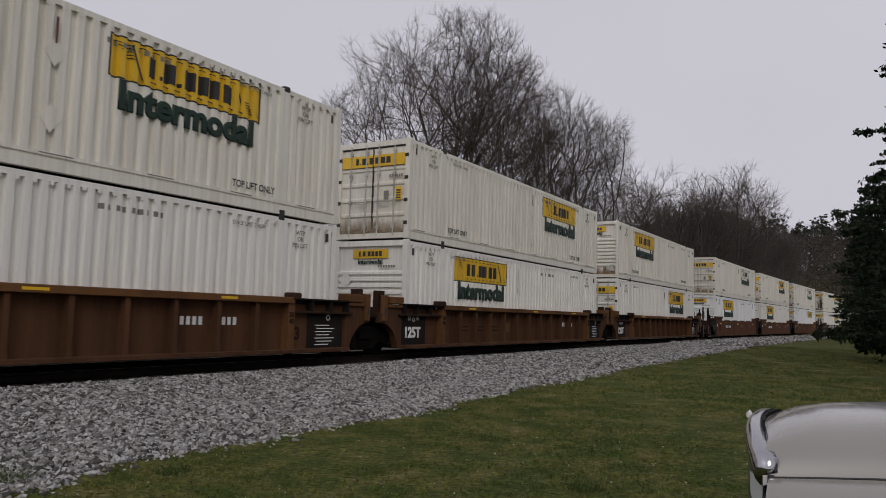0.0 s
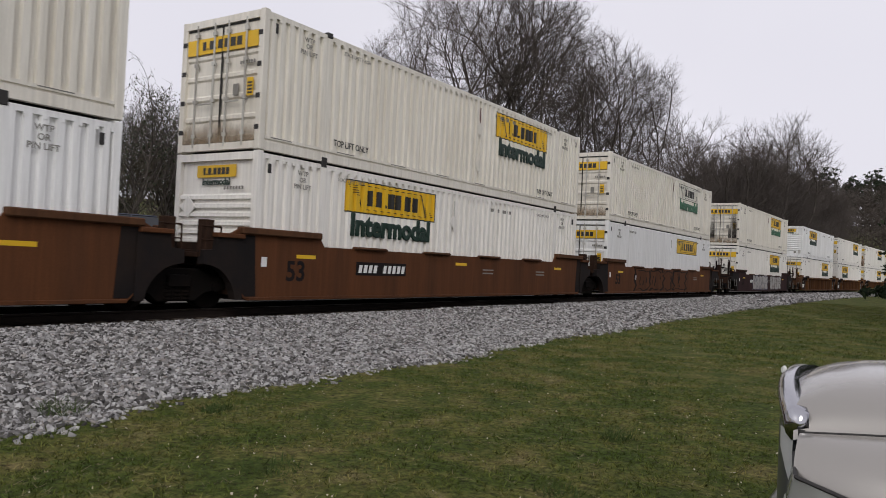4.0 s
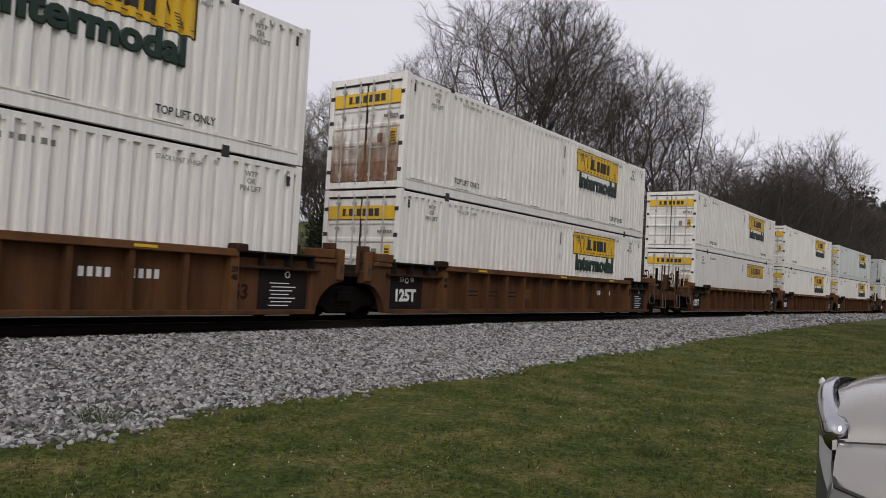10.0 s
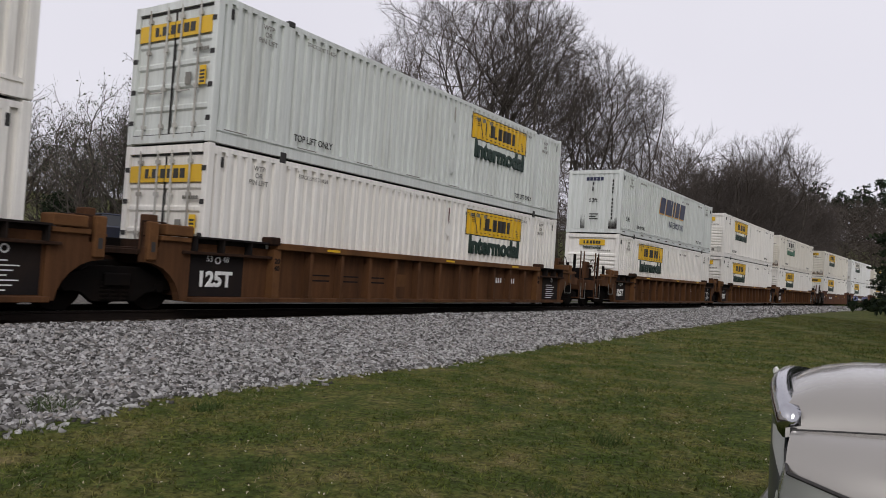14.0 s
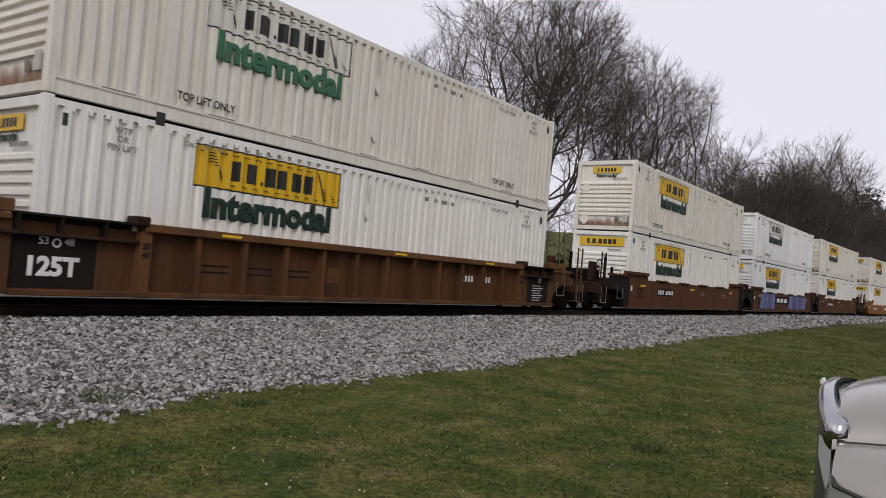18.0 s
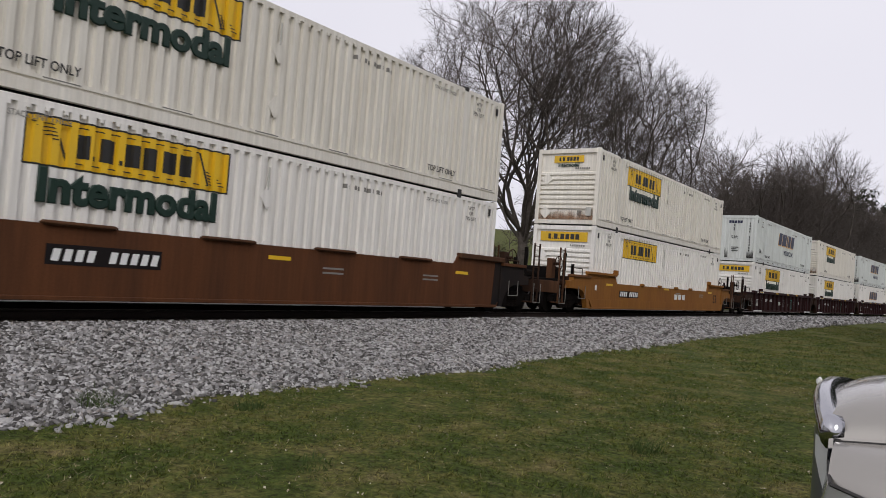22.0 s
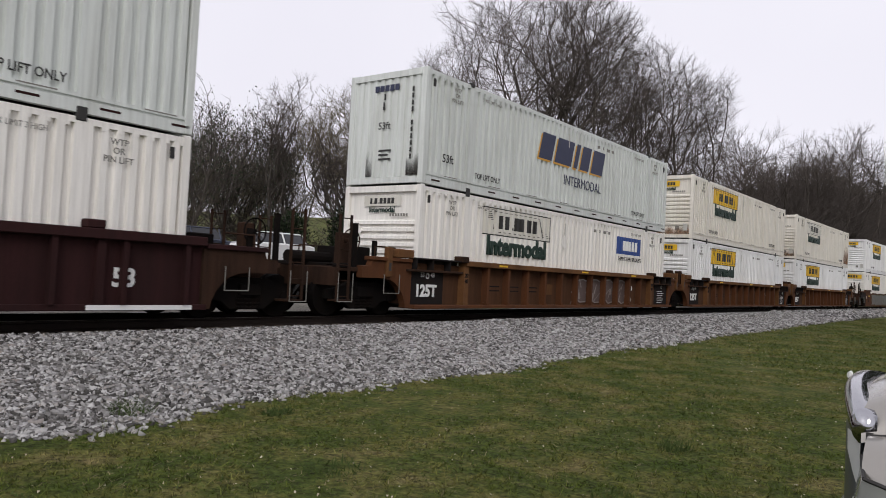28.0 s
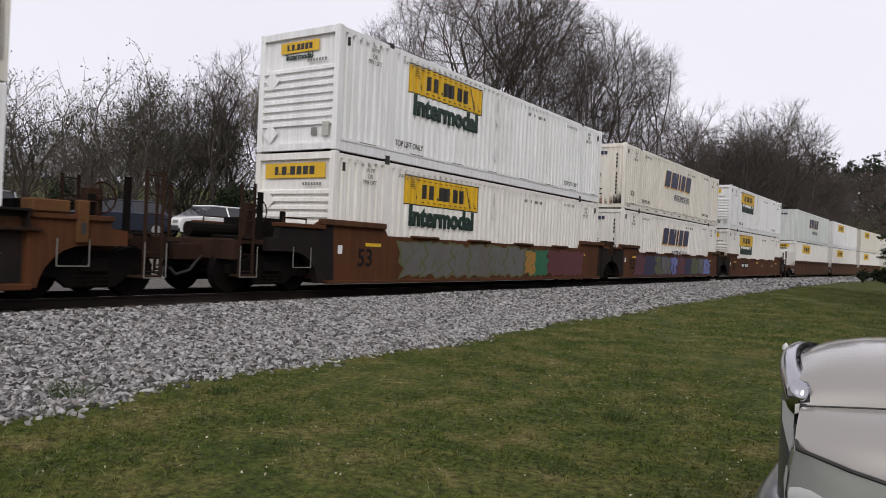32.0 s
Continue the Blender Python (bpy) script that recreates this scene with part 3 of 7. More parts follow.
        for yy, text in words:
            lettering("word", text, 0.21, M["black"], root, side_pose(side, HX + 0.006, yy, 0.47), stretch=0.85, depth=0.002, bold=0.003)
            lettering("word", "STACK LIMIT 3 HIGH", 0.13, M["bars"], root, side_pose(side, HX + 0.006, yy * 0.985, 2.58), depth=0.002, stretch=0.8)
        bm = bmesh.new()
        for k in range(9):
            y = side * (1.6 + 0.16 * k)
            side_sheet(bm, side, HX, min(y, y + 0.08), max(y, y + 0.08), 2.44, 2.54, ribbed, 0.005)
        part("code_print", bm, M["bars"], root)
        for yy in (-7.72, 7.72):
            boxed("tie_slot", M["dark_gap"], root, (*sorted((side * (HX - 0.03), side * (HX + 0.004))), yy - 0.035, yy + 0.035, 2.46, 2.66))
        for zz in (0.85, 1.95) if livery != "slant" else ():
            bm = bmesh.new()
            x_a, x_b = side * (HX + 0.002), side * (HX + 0.012)
            ring = [(math.cos(k * math.pi / 2) * 0.19, math.sin(k * math.pi / 2) * 0.24) for k in range(4)]
            v = [bm.verts.new((x_b, -0.6 + p, zz + q)) for p, q in ring]
            w = [bm.verts.new((x_a, -0.6 + p, zz + q)) for p, q in ring]
            bm.faces.new(v)
            for k in range(4):
                bm.faces.new((v[k], v[(k + 1) % 4], w[(k + 1) % 4], w[k]))
            part("placard_holder", bm, P, root)
        boxed("latch_rod", M["graf_wine"] if paint in ("white", "cream") and nose_first else M["rail_dirt"], root, (*sorted((side * (HX + 0.002), side * (HX + 0.02))), -0.62, -0.59, 2.1, 2.55))
        if extra == "decal":
            bm = bmesh.new()
            side_sheet(bm, side, HX, 3.48, 5.72, 1.80, 2.44, ribbed, 0.004)
            dec = part("blue_decal", bm, M["blue"], root, "blue decal with white bars")
            bm = bmesh.new()
            brand_bars(bm, side, HX, 4.02, 5.26, 1.94, 2.30, ribbed, [(0.0, 0.19, 0, 1), (0.24, 0.40, 0, 1), (0.45, 0.52, 0, 1), (0.57, 0.76, 0, 1), (0.81, 1, 0, 1)])
            part("name_print", bm, M["signwhite"], dec)
            lettering("word", "SHIPPING SUPPLY SPECIALISTS", 0.20, M["black"], root, side_pose(side, HX + 0.006, 4.62, 1.62), stretch=0.78, depth=0.002, bold=0.003)
    # ends, roof, floor
    for yy in (-hl, hl):
        s = 1 if yy > 0 else -1
        ya, yb = sorted((yy + s * 0.004, yy - s * 0.12))
        boxed("end_sill", P, root, (-1.14, 1.14, ya, yb, 0.02, 0.17))
        boxed("end_header", P, root, (-1.14, 1.14, ya, yb, 2.72, 2.88))
    bm = bmesh.new()
    side = 1
    box(bm, -1.2, 1.2, -hl + 0.1, hl - 0.1, 2.80, 2.845)
    for k in range(26):
        y = -7.7 + 15.4 * k / 25
        box(bm, -1.15, 1.15, y - 0.10, y + 0.10, 2.845, 2.86)
    tagged(part("roof", bm, P, root), kind="stuff")
    boxed("floor_frame", M["dark_gap"], root, (-1.15, 1.15, -hl + 0.16, hl - 0.16, 0.04, 0.14))
    nose_wall(root, -hl, "full_wide" if extra == "wide" else livery, plain)
    if plain:
        boxed("door", P, root, (-1.19, 1.19, hl - 0.06, hl - 0.02, 0.17, 2.70))
    else:
        door_wall(root, hl, livery)
    if paint == "cream" and not plain:
        boxed("rust_stain", M["rust_film"], root, (-1.15, 1.15, -hl + 0.030, -hl + 0.034, 0.19, 0.60), label="thin rust stain")
        boxed("dust_stain", M["mud_film"], root, (-1.18, 1.18, hl - 0.012, hl - 0.008, 0.18, 0.75), label="thin brown dust stain")
    if extra == "soot":
        for x0, x1 in ((-1.10, -0.55), (0.35, 1.05)):
            boxed("soot_stain", M["soot"], root, (x0, x1, hl - 0.006, hl - 0.003, 0.5, 2.45), label="black soot stain down the door")
    if extra == "rusty":
        boxed("rust_stain", M["rust_film"], root, (-1.15, 1.15, hl - 0.010, hl - 0.006, 0.2, 2.0), label="brown rust stain over the doors")
    if extra == "scrape":
        boxed("rust_stain", M["rust_film"], root, (*sorted((face * (HX + 0.006), face * (HX + 0.008))), 6.3, 8.0, 0.3, 1.9), label="rust-red scrape at the rear corner")
    del root["paint"]
    return root


# ---- well cars ----
def ladder(root, x, y, z0, z1, mat, wide=0.34):
    bm = bmesh.new()
    for s in (-1, 1):
        box(bm, x - 0.02, x + 0.02, y + s * wide / 2 - 0.025, y + s * wide / 2 + 0.025, z0, z1)
    lad = part("ladder", bm, mat, root)
    n = max(2, int((z1 - z0) / 0.3))
    for k in range(n):
        bm = bmesh.new()
        z = z0 + 0.12 + (z1 - z0 - 0.2) * k / (n - 1)
        rod(bm, (x, y - wide / 2, z), (x, y + wide / 2, z), 0.013, sides=5)
        part("rung", bm, mat, lad)
    return lad


def well_end(root, s, boundary, coupled, body, kind):
    """The platform over the trucks at one end (s -1: towards -y)."""
    B = M["grime"]
    E = M["brown"] if body in ("orange", "amber") else B
    y0, y1 = 8.45, boundary
    flip = lambda a, b: (a, b) if s > 0 else (-b, -a)
    boxed("end_bulkhead", B, root, (-1.3, 1.3, *flip(8.42, 8.52), 0.30, 1.32))
    deck = boxed("end_platform", B, root, (-1.25, 1.25, *flip(8.52, min(y1 - 0.25, 10.3)), 1.02, 1.12), (-0.36, 0.36, *flip(8.5, y1 - 0.05), 0.66, 0.98),
                 (-1.3, 1.3, *flip(8.95, 9.15), 0.86, 1.16), bevel=0.01)
    for side in (-1, 1):
        bm = bmesh.new()
        xs = sorted((side * 1.22, side * 1.40))
        top = 1.30 if kind in ("post", "ribbed", "angled") else 1.42
        stop = min(y1 - 0.3, 10.1)
        outline = [(8.40, 0.22), (8.58, 0.22), (8.62, 0.38), (8.70, 0.54), (8.82, 0.68), (8.98, 0.80), (9.16, 0.87), (9.36, 0.90), (stop, 0.90), (stop, 1.16), (stop - 0.28, 1.18), (stop - 0.32, top), (8.40, top)]
        prism(bm, [(s * y, z) for y, z in outline], *xs)
        boxed("end_chord", M["chord"] if body not in ("maroon", "rust") else M[body], root, (*sorted((side * 1.16, side * 1.46)), *flip(8.43, stop - 0.28), top, top + 0.09), bevel=0.012)
        part("end_gusset", bm, M[body] if kind in ("post", "angled") else M["blackpaint"] if kind == "smooth" else B, root)
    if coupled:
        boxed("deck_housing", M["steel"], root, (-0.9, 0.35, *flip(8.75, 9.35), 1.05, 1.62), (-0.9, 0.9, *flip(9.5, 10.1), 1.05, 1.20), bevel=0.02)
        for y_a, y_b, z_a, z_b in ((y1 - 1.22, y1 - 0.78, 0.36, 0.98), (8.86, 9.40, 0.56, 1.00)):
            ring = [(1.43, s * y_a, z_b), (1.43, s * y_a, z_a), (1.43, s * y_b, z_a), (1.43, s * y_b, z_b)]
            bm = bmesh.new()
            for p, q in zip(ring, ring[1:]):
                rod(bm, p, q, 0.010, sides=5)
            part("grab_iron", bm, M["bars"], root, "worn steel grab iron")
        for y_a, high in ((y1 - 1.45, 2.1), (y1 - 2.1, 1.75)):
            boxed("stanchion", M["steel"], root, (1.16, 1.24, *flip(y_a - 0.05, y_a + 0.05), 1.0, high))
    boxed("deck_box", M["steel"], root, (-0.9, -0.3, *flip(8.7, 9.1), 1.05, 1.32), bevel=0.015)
    for side in (-1, 1):
        bm = bmesh.new()
        x = side * 1.28
        ya, yb = s * 8.9, s * min(y1 - 0.3, 9.6)
        for y in (ya, yb):
            rod(bm, (x, y, 1.05), (x, y, 1.62), 0.018, sides=5)
        rod(bm, (x, ya, 1.62), (x, yb, 1.62), 0.018, sides=5)
        rod(bm, (x, ya, 1.36), (x, yb, 1.36), 0.014, sides=5)
        part("handrail", bm, B, root)
    if not coupled:
        for side in (-1, 1):
            boxed("end_stanchion", E, root, *[(*sorted((side * 1.02, side * 1.28)), *flip(boundary - 0.62, boundary - 0.42), 1.05, 1.75)], bevel=0.015)
        boxed("articulation_casting", M["steel"], root, (-0.45, 0.45, *flip(y1 - 0.5, y1 - 0.01), 0.50, 0.90), bevel=0.03)
    if coupled:
        boxed("end_sill", E, root, (-1.35, 1.35, *flip(y1 - 0.85, y1 - 0.70), 0.70, 1.10), bevel=0.01)
        bm = bmesh.new()
        box(bm, -0.12, 0.12, *flip(y1 - 0.7, y1 - 0.25), 0.78, 0.98)
        box(bm, -0.2, 0.2, *flip(y1 - 0.3, y1 + 0.06), 0.74, 1.02)
        part("coupler", bm, M["steel"], root, bevel=0.02)
        for side in (-1, 1):
            ladder(root, side * 1.34, s * (y1 - 1.0), 0.35, 2.25, E)
            boxed("step", E, root, (*sorted((side * 1.05, side * 1.38)), *flip(y1 - 1.3, y1 - 0.85), 0.36, 0.40))
        bm = bmesh.new()
        pts = [(0.35, s * (y1 - 0.7), 0.75), (0.38, s * (y1 - 0.4), 0.45), (0.36, s * (y1 - 0.1), 0.36), (0.3, s * (y1 + 0.02), 0.5)]
        for a, b in zip(pts, pts[1:]):
            rod(bm, a, b, 0.03, sides=6)
        part("air_hose", bm, M["dark_gap"], root)
        bm = bmesh.new()
        c = Vector((0.85, s * (y1 - 1.7), 1.72))
        ring = [c + Vector((0.0, 0.27 * math.cos(k * math.pi / 7), 0.27 * math.sin(k * math.pi / 7))) for k in range(14)]
        for k in range(14):
            rod(bm, ring[k], ring[(k + 1) % 14], 0.017, sides=5)
        for k in range(0, 14, 4):
            rod(bm, c, ring[k], 0.012, sides=5)
        rod(bm, c, c - Vector((0.3, 0, 0)), 0.05, sides=8)
        part("brake_wheel", bm, M["steel"] if body in ("maroon", "brown") else B, root)
        boxed("brake_stand", E, root, (0.45, 0.66, *flip(y1 - 1.85, y1 - 1.55), 1.05, 1.9), bevel=0.02)
        bm = bmesh.new()
        rod(bm, (-0.5, s * 8.8, 1.3), (-0.5, s * (y1 - 1.0), 1.3), 0.16, sides=12)
        part("air_tank", bm, M["steel"], root)
        bm = bmesh.new()
        rod(bm, (1.1, s * 8.7, 1.12), (1.1, s * (y1 - 0.9), 1.12), 0.03, sides=6)
        rod(bm, (0.9, s * 8.7, 1.16), (0.9, s * (y1 - 0.9), 1.16), 0.02, sides=6)
        part("brake_pipe", bm, M["steel"], root)


def graffiti(root, x, y0, y1, z0, z1, fill, rim, seed, count, glint=""):
    """Angular painted shapes crowded side by side, each rimmed and slashed, too wild to read."""
    rr = random.Random(seed)
    zc, h = (z0 + z1) / 2, (z1 - z0) / 2
    w = (y1 - y0) / count * 0.66

    def sheet(name, ring, dx, mat):
        bm = bmesh.new()
        c = bm.verts.new((x + dx, sum(p for p, q in ring) / len(ring), sum(q for p, q in ring) / len(ring)))
        vs = [bm.verts.new((x + dx, p, q)) for p, q in ring]
        for i in range(len(vs)):
            bm.faces.new((c, vs[i], vs[(i + 1) % len(vs)]))
        return part(name, bm, M[mat], root)

    for k in range(count):
        cy = y0 + (y1 - y0) * (k + 0.5) / count
        slant = rr.uniform(-0.12, 0.28)
        corners = [(-1, -1), (-0.35, -0.80), (-0.1, -1), (0.45, -0.88), (0.62, -1.05), (1.02, -0.72), (0.78, -0.2), (0.98, 0.25), (0.72, 0.5), (1.05, 0.96), (0.35, 0.84), (0.05, 1.02), (-0.55, 0.92), (-0.98, 1.0), (-0.80, 0.3), (-0.95, -0.15), (-0.72, -0.5)]
        outline = [(p * rr.uniform(0.78, 1.08), max(-1.0, min(1.0, q * rr.uniform(0.86, 1.04)))) for p, q in corners]
        shape = lambda grow: [(cy + (p * grow + slant * q) * w, zc + q * h * (0.5 + 0.5 * grow) * 0.97) for p, q in outline]
        lift = 0.0016 * (k % 2)
        sheet("graffiti_rim", shape(1.16), lift, rim)
        sheet("graffiti_fill", shape(0.96), lift + 0.0008, fill[k % len(fill)])
        bm = bmesh.new()
        for j in range(4):
            yy, zz = cy + rr.uniform(-0.45, 0.45) * w, zc + rr.uniform(-0.6, 0.6) * h
            lean, long, wide = rr.choice((-0.5, 0.1, 0.45, 1.6)), rr.uniform(0.18, 0.42) * h, rr.uniform(0.035, 0.07) * w
            vs = [bm.verts.new((x + lift + 0.003, yy + lean * long * t + u * wide, zz + long * t)) for t, u in ((-1, -1), (-1, 1), (1, 0.6), (1, -0.4))]
            bm.faces.new(vs)
        part("graffiti_mark", bm, M[rim if not glint or k % 2 else glint], root)["kind"] = "stuff"


def name_board(root):
    board = boxed("name_board", M["blackpaint"], root, (1.360, 1.365, -2.9, 0.9, 0.66, 1.16), label="black board with white name bars")
    boxed("name_print", M["signwhite"], board, *[(1.365, 1.368, -2.4 + 1.02 * k, -1.65 + 1.02 * k, 0.78, 1.04) for k in range(3)])


ART = {
    "white": lambda r: [graffiti(r, 1.367, -3.9, 0.7, 0.24, 1.36, ["graf_white"], "graf_dark", 3, 5), graffiti(r, 1.367, 1.7, 5.6, 0.24, 1.36, ["graf_white"], "maroon", 4, 5)],
    "violet": lambda r: [graffiti(r, 1.367, -6.35, -2.95, 0.27, 1.36, ["graf_blue", "graf_blue", "graf_violet"], "graf_dark", 5, 4, "graf_teal"), graffiti(r, 1.367, 1.1, 6.2, 0.27, 1.34, ["graf_blue", "graf_violet"], "graf_dark", 6, 5, "graf_teal"), name_board(r)],
    "silver": lambda r: [graffiti(r, 1.367, -5.4, 1.4, 0.28, 1.30, ["graf_grey"], "graf_olive", 7, 6), graffiti(r, 1.367, 1.6, 3.2, 0.30, 1.25, ["graf_gold", "graf_green"], "graf_green", 8, 2), graffiti(r, 1.367, 3.4, 6.4, 0.30, 1.25, ["graf_wine"], "graf_wine", 9, 3)],
    "patches": lambda r: [graffiti(r, 1.367, -6.4, 6.4, 0.26, 1.25, ["graf_wine", "graf_dark", "graf_olive", "graf_grey", "graf_blue"], "graf_dark", 10, 10)],
    "scribble": lambda r: [graffiti(r, 1.339, 0.15, 4.45, 0.33, 1.18, ["graf_mauve"], "graf_pale", 11, 4)],
    "tags": lambda r: [graffiti(r, 1.339, -1.0, 0.2, 0.56, 1.05, ["maroon"], "graf_grey", 12, 3), graffiti(r, 1.339, 1.7, 2.6, 0.42, 1.10, ["maroon"], "graf_teal", 13, 2)],
    "dark": lambda r: [graffiti(r, 1.367, -4.6, 3.0, 0.28, 1.30, ["rust"], "blackpaint", 14, 4)],
}


def plain_well(body):
    """A well car that stays far down the line."""
    root = new("well_car")
    B = M[body]
    for side in (1, -1):
        X = lambda a, b: sorted((side * a, side * b))
        boxed("side_plate", B, root, (*X(1.31, 1.36), -8.5, 8.5, 0.22, 1.40))
        boxed("top_chord", B, root, (*X(1.28, 1.48), -8.4, 8.4, 1.36, 1.50))
    for s in (-1, 1):
        boxed("end_platform", B, root, (-1.25, 1.25, *sorted((s * 8.4, s * 9.7)), 0.7, 1.05))
    boxed("well_floor", M["steel"], root, (-1.25, 1.25, -8.42, 8.42, 0.20, 0.27))
    return root


def well_car(kind, body, front, rear, art="", patch="125T"):
    """One well of a double-stack car, rail heads at z 0. front, rear: (reach from the middle, coupled)."""
    root = new("well_car")
    B = M[body]
    for side in (1, -1):
        X = lambda a, b: sorted((side * a, side * b))
        if kind == "post":
            boxed("side_plate", M["brown"] if body == "rust" else B, root, (*X(1.31, 1.335), -8.42, 8.42, 0.26, 1.30))
            boxed("top_chord", M["chord"] if body != "maroon" else B, root, (*X(1.28, 1.58), -6.35, 6.35, 1.30, 1.44), bevel=0.012)
            boxed("lower_chord", B, root, (*X(1.27, 1.57), -8.42, 8.42, 0.20, 0.29), bevel=0.01)
            for e in (-1, 1):
                boxed("end_chord", M["grime"], root, (*X(1.30, 1.50), *sorted((e * 6.35, e * 8.6)), 1.09, 1.15), bevel=0.012)
                boxed("guide_bracket", M["grime"], root, (*X(1.28, 1.60), e * 6.42 - 0.14, e * 6.42 + 0.14, 1.38, 1.55), bevel=0.03)
                if side == -1:
                    continue
                boxed("end_shelf", M["blackpaint"], root, (*X(1.29, 1.54), *sorted((e * 6.45, e * 8.40)), 1.395, 1.43), (*X(1.29, 1.31), *sorted((e * 6.45, e * 8.40)), 1.15, 1.40))
                for yy in (7.02, 7.72, 8.36):
                    boxed("shelf_fin", M["blackpaint"] if yy > 7.0 else B, root, (*X(1.31, 1.535), e * yy - 0.014, e * yy + 0.014, 1.15, 1.395))
                boxed("end_block", M["chord"] if body != "maroon" else B, root, (*X(1.12, 1.49), *sorted((e * 8.42, e * 9.02)), 1.40, 1.60), bevel=0.02)
                jamb = boxed("end_post", M["chord"] if body != "maroon" else B, root, (*X(1.34, 1.47), *sorted((e * 9.16, e * 9.36)), 0.93, 1.62), bevel=0.02)
                boxed("slot", M["dark_gap"], jamb, (*X(1.46, 1.473), *sorted((e * 9.22, e * 9.30)), 1.08, 1.26))
            n = 13
            for k in range(n):
                y = -6.3 + 12.6 * k / (n - 1)
                wide = 0.10 if k in (0, n - 1) else 0.05
                boxed("post", M["chord"] if k in (0, n - 1) and body != "maroon" else B, root, (*X(1.335, 1.53), y - wide, y + wide, 0.29, 1.30), (*X(1.34, 1.545), y - wide - 0.015, y + wide + 0.015, 0.285, 0.35))
            for e in (-1, 1) if side == 1 else ():
                black = boxed("black_patch", M["blackpaint"], root, (*X(1.335, 1.342), *sorted((e * 7.05, e * 8.36)), 0.30, 1.14), label="black painted end panel with white markings")
                if e * side == -1:
                    lettering("capacity", patch, 0.40, M["signwhite"], black, side_pose(side, 1.344, e * 7.75, 0.62), bold=0.018)
                    for word, off in (("53", -0.2), ("48", 0.2)):
                        lettering("size_mark", word, 0.16, M["signwhite"], black, side_pose(side, 1.344, e * 7.7 + off, 1.02))
                else:
                    boxed("print_print", M["signwhite"], black, *[(*X(1.342, 1.345), e * 7.7 - 0.36 + 0.05 * (k % 2), e * 7.7 + 0.16 + 0.09 * (k % 3), 0.36 + 0.075 * k, 0.380 + 0.075 * k) for k in range(7)])
                    lettering("length_mark", "53", 0.40, M["maroon"], root, side_pose(side, 1.338, e * 6.62, 0.62), bold=0.012)
                bm = bmesh.new()
                cx = e * 7.7 + (0.0 if e * side == -1 else 0.1)
                ring = [[bm.verts.new((side * 1.345, cx + r * math.cos(k * math.pi / 6), 1.00 + r * math.sin(k * math.pi / 6))) for k in range(12)] for r in (0.045, 0.075)]
                for k in range(12):
                    bm.faces.new((ring[0][k], ring[0][(k + 1) % 12], ring[1][(k + 1) % 12], ring[1][k]))
                part("round_mark", bm, M["signwhite"], black)
                boxed("consolidated_mark", M["signwhite"], root, (*X(1.335, 1.339), *sorted((e * 8.30, e * 8.20)), 0.66, 0.84))
            if side == -1:
                continue
            boxed("number_print", M["signwhite"], root, *[(*X(1.335, 1.338), side * 4.15 + 0.15 * k, side * 4.15 + 0.15 * k + 0.09, 0.82, 0.98) for k in range(-5, 5) if k != -1])
            tagged(boxed("reflector_print", M["yellow"], root, *[(*X(1.58, 1.583), y - 0.22, y + 0.22, 1.345, 1.395) for y in (-4.6, 0.4, 4.4)]), kind='stuff')
            boxed("print_print", M["blackpaint"], root, *[(*X(1.335, 1.338), y - 0.3, y + 0.3, z, z + 0.035) for y in (-4.72, -3.67, -2.62) for z in (0.66, 0.78)])
            boxed("info_plate", M["chord"], root, (*X(1.335, 1.338), -1.80, -1.34, 0.60, 0.92), label="worn information panel")
            for e in (-1, 1):
                lettering("size_mark", "20\n40", 0.15, M["blackpaint"], root, side_pose(side, 1.534, e * 6.3, 0.98), bold=0.004)
        elif kind == "ribbed":
            boxed("side_plate", B, root, (*X(1.31, 1.335), -8.5, 8.5, 0.26, 1.38))
            boxed("top_chord", B, root, (*X(1.28, 1.50), -8.4, 8.4, 1.34, 1.50), bevel=0.012)
            for k in range(15 if side == 1 else 0):
                y = -8.05 + 1.15 * k
                boxed("post", B, root, (*X(1.335, 1.46), y - 0.045, y + 0.045, 0.30, 1.34))
            for k, word in enumerate(("53", "48", "45") if side == 1 else ()):
                boxed("white_mark", M["signwhite"], root, (*X(1.50, 1.503), -7.86 + 0.62 * k, -7.83 + 0.62 * k, 1.35, 1.49))
                lettering("size_mark", word, 0.15, M["signwhite"], root, side_pose(side, 1.502, -7.68 + 0.62 * k, 1.42), bold=0.004)
            if side == 1:
                tagged(boxed("notice_print", M["signwhite"], root, *[(*X(1.335, 1.338), -7.40, -6.95 + 0.10 * (k % 3), 0.55 + 0.075 * k, 0.58 + 0.075 * k) for k in range(6)]), kind="stuff")
            boxed("lower_chord", B, root, (*X(1.27, 1.42), -8.5, 8.5, 0.20, 0.30), bevel=0.01)
            for y in (-6.5, 6.5):
                boxed("guide_bracket", B, root, (*X(1.28, 1.48), y - 0.30, y + 0.02, 1.50, 1.64), bevel=0.02)
                boxed("post", B, root, (*X(1.335, 1.43), y - 0.07, y + 0.07, 0.30, 1.36))
            if side == -1:
                continue
            for y in (-8.2, 8.2):
                boxed("white_mark", M["signwhite"], root, (*X(1.42, 1.424), *sorted((y, y - math.copysign(1.9, y))), 0.21, 0.29))
            lettering("length_mark", "53", 0.42, M["signwhite"], root, side_pose(side, 1.338, side * 6.95, 0.72), bold=0.014)
            lettering("size_mark", "20", 0.20, M["signwhite"], root, side_pose(side, 1.338, -side * 6.15, 1.05))
            lettering("size_mark", "40", 0.20, M["signwhite"], root, side_pose(side, 1.338, -side * 6.15, 0.85))
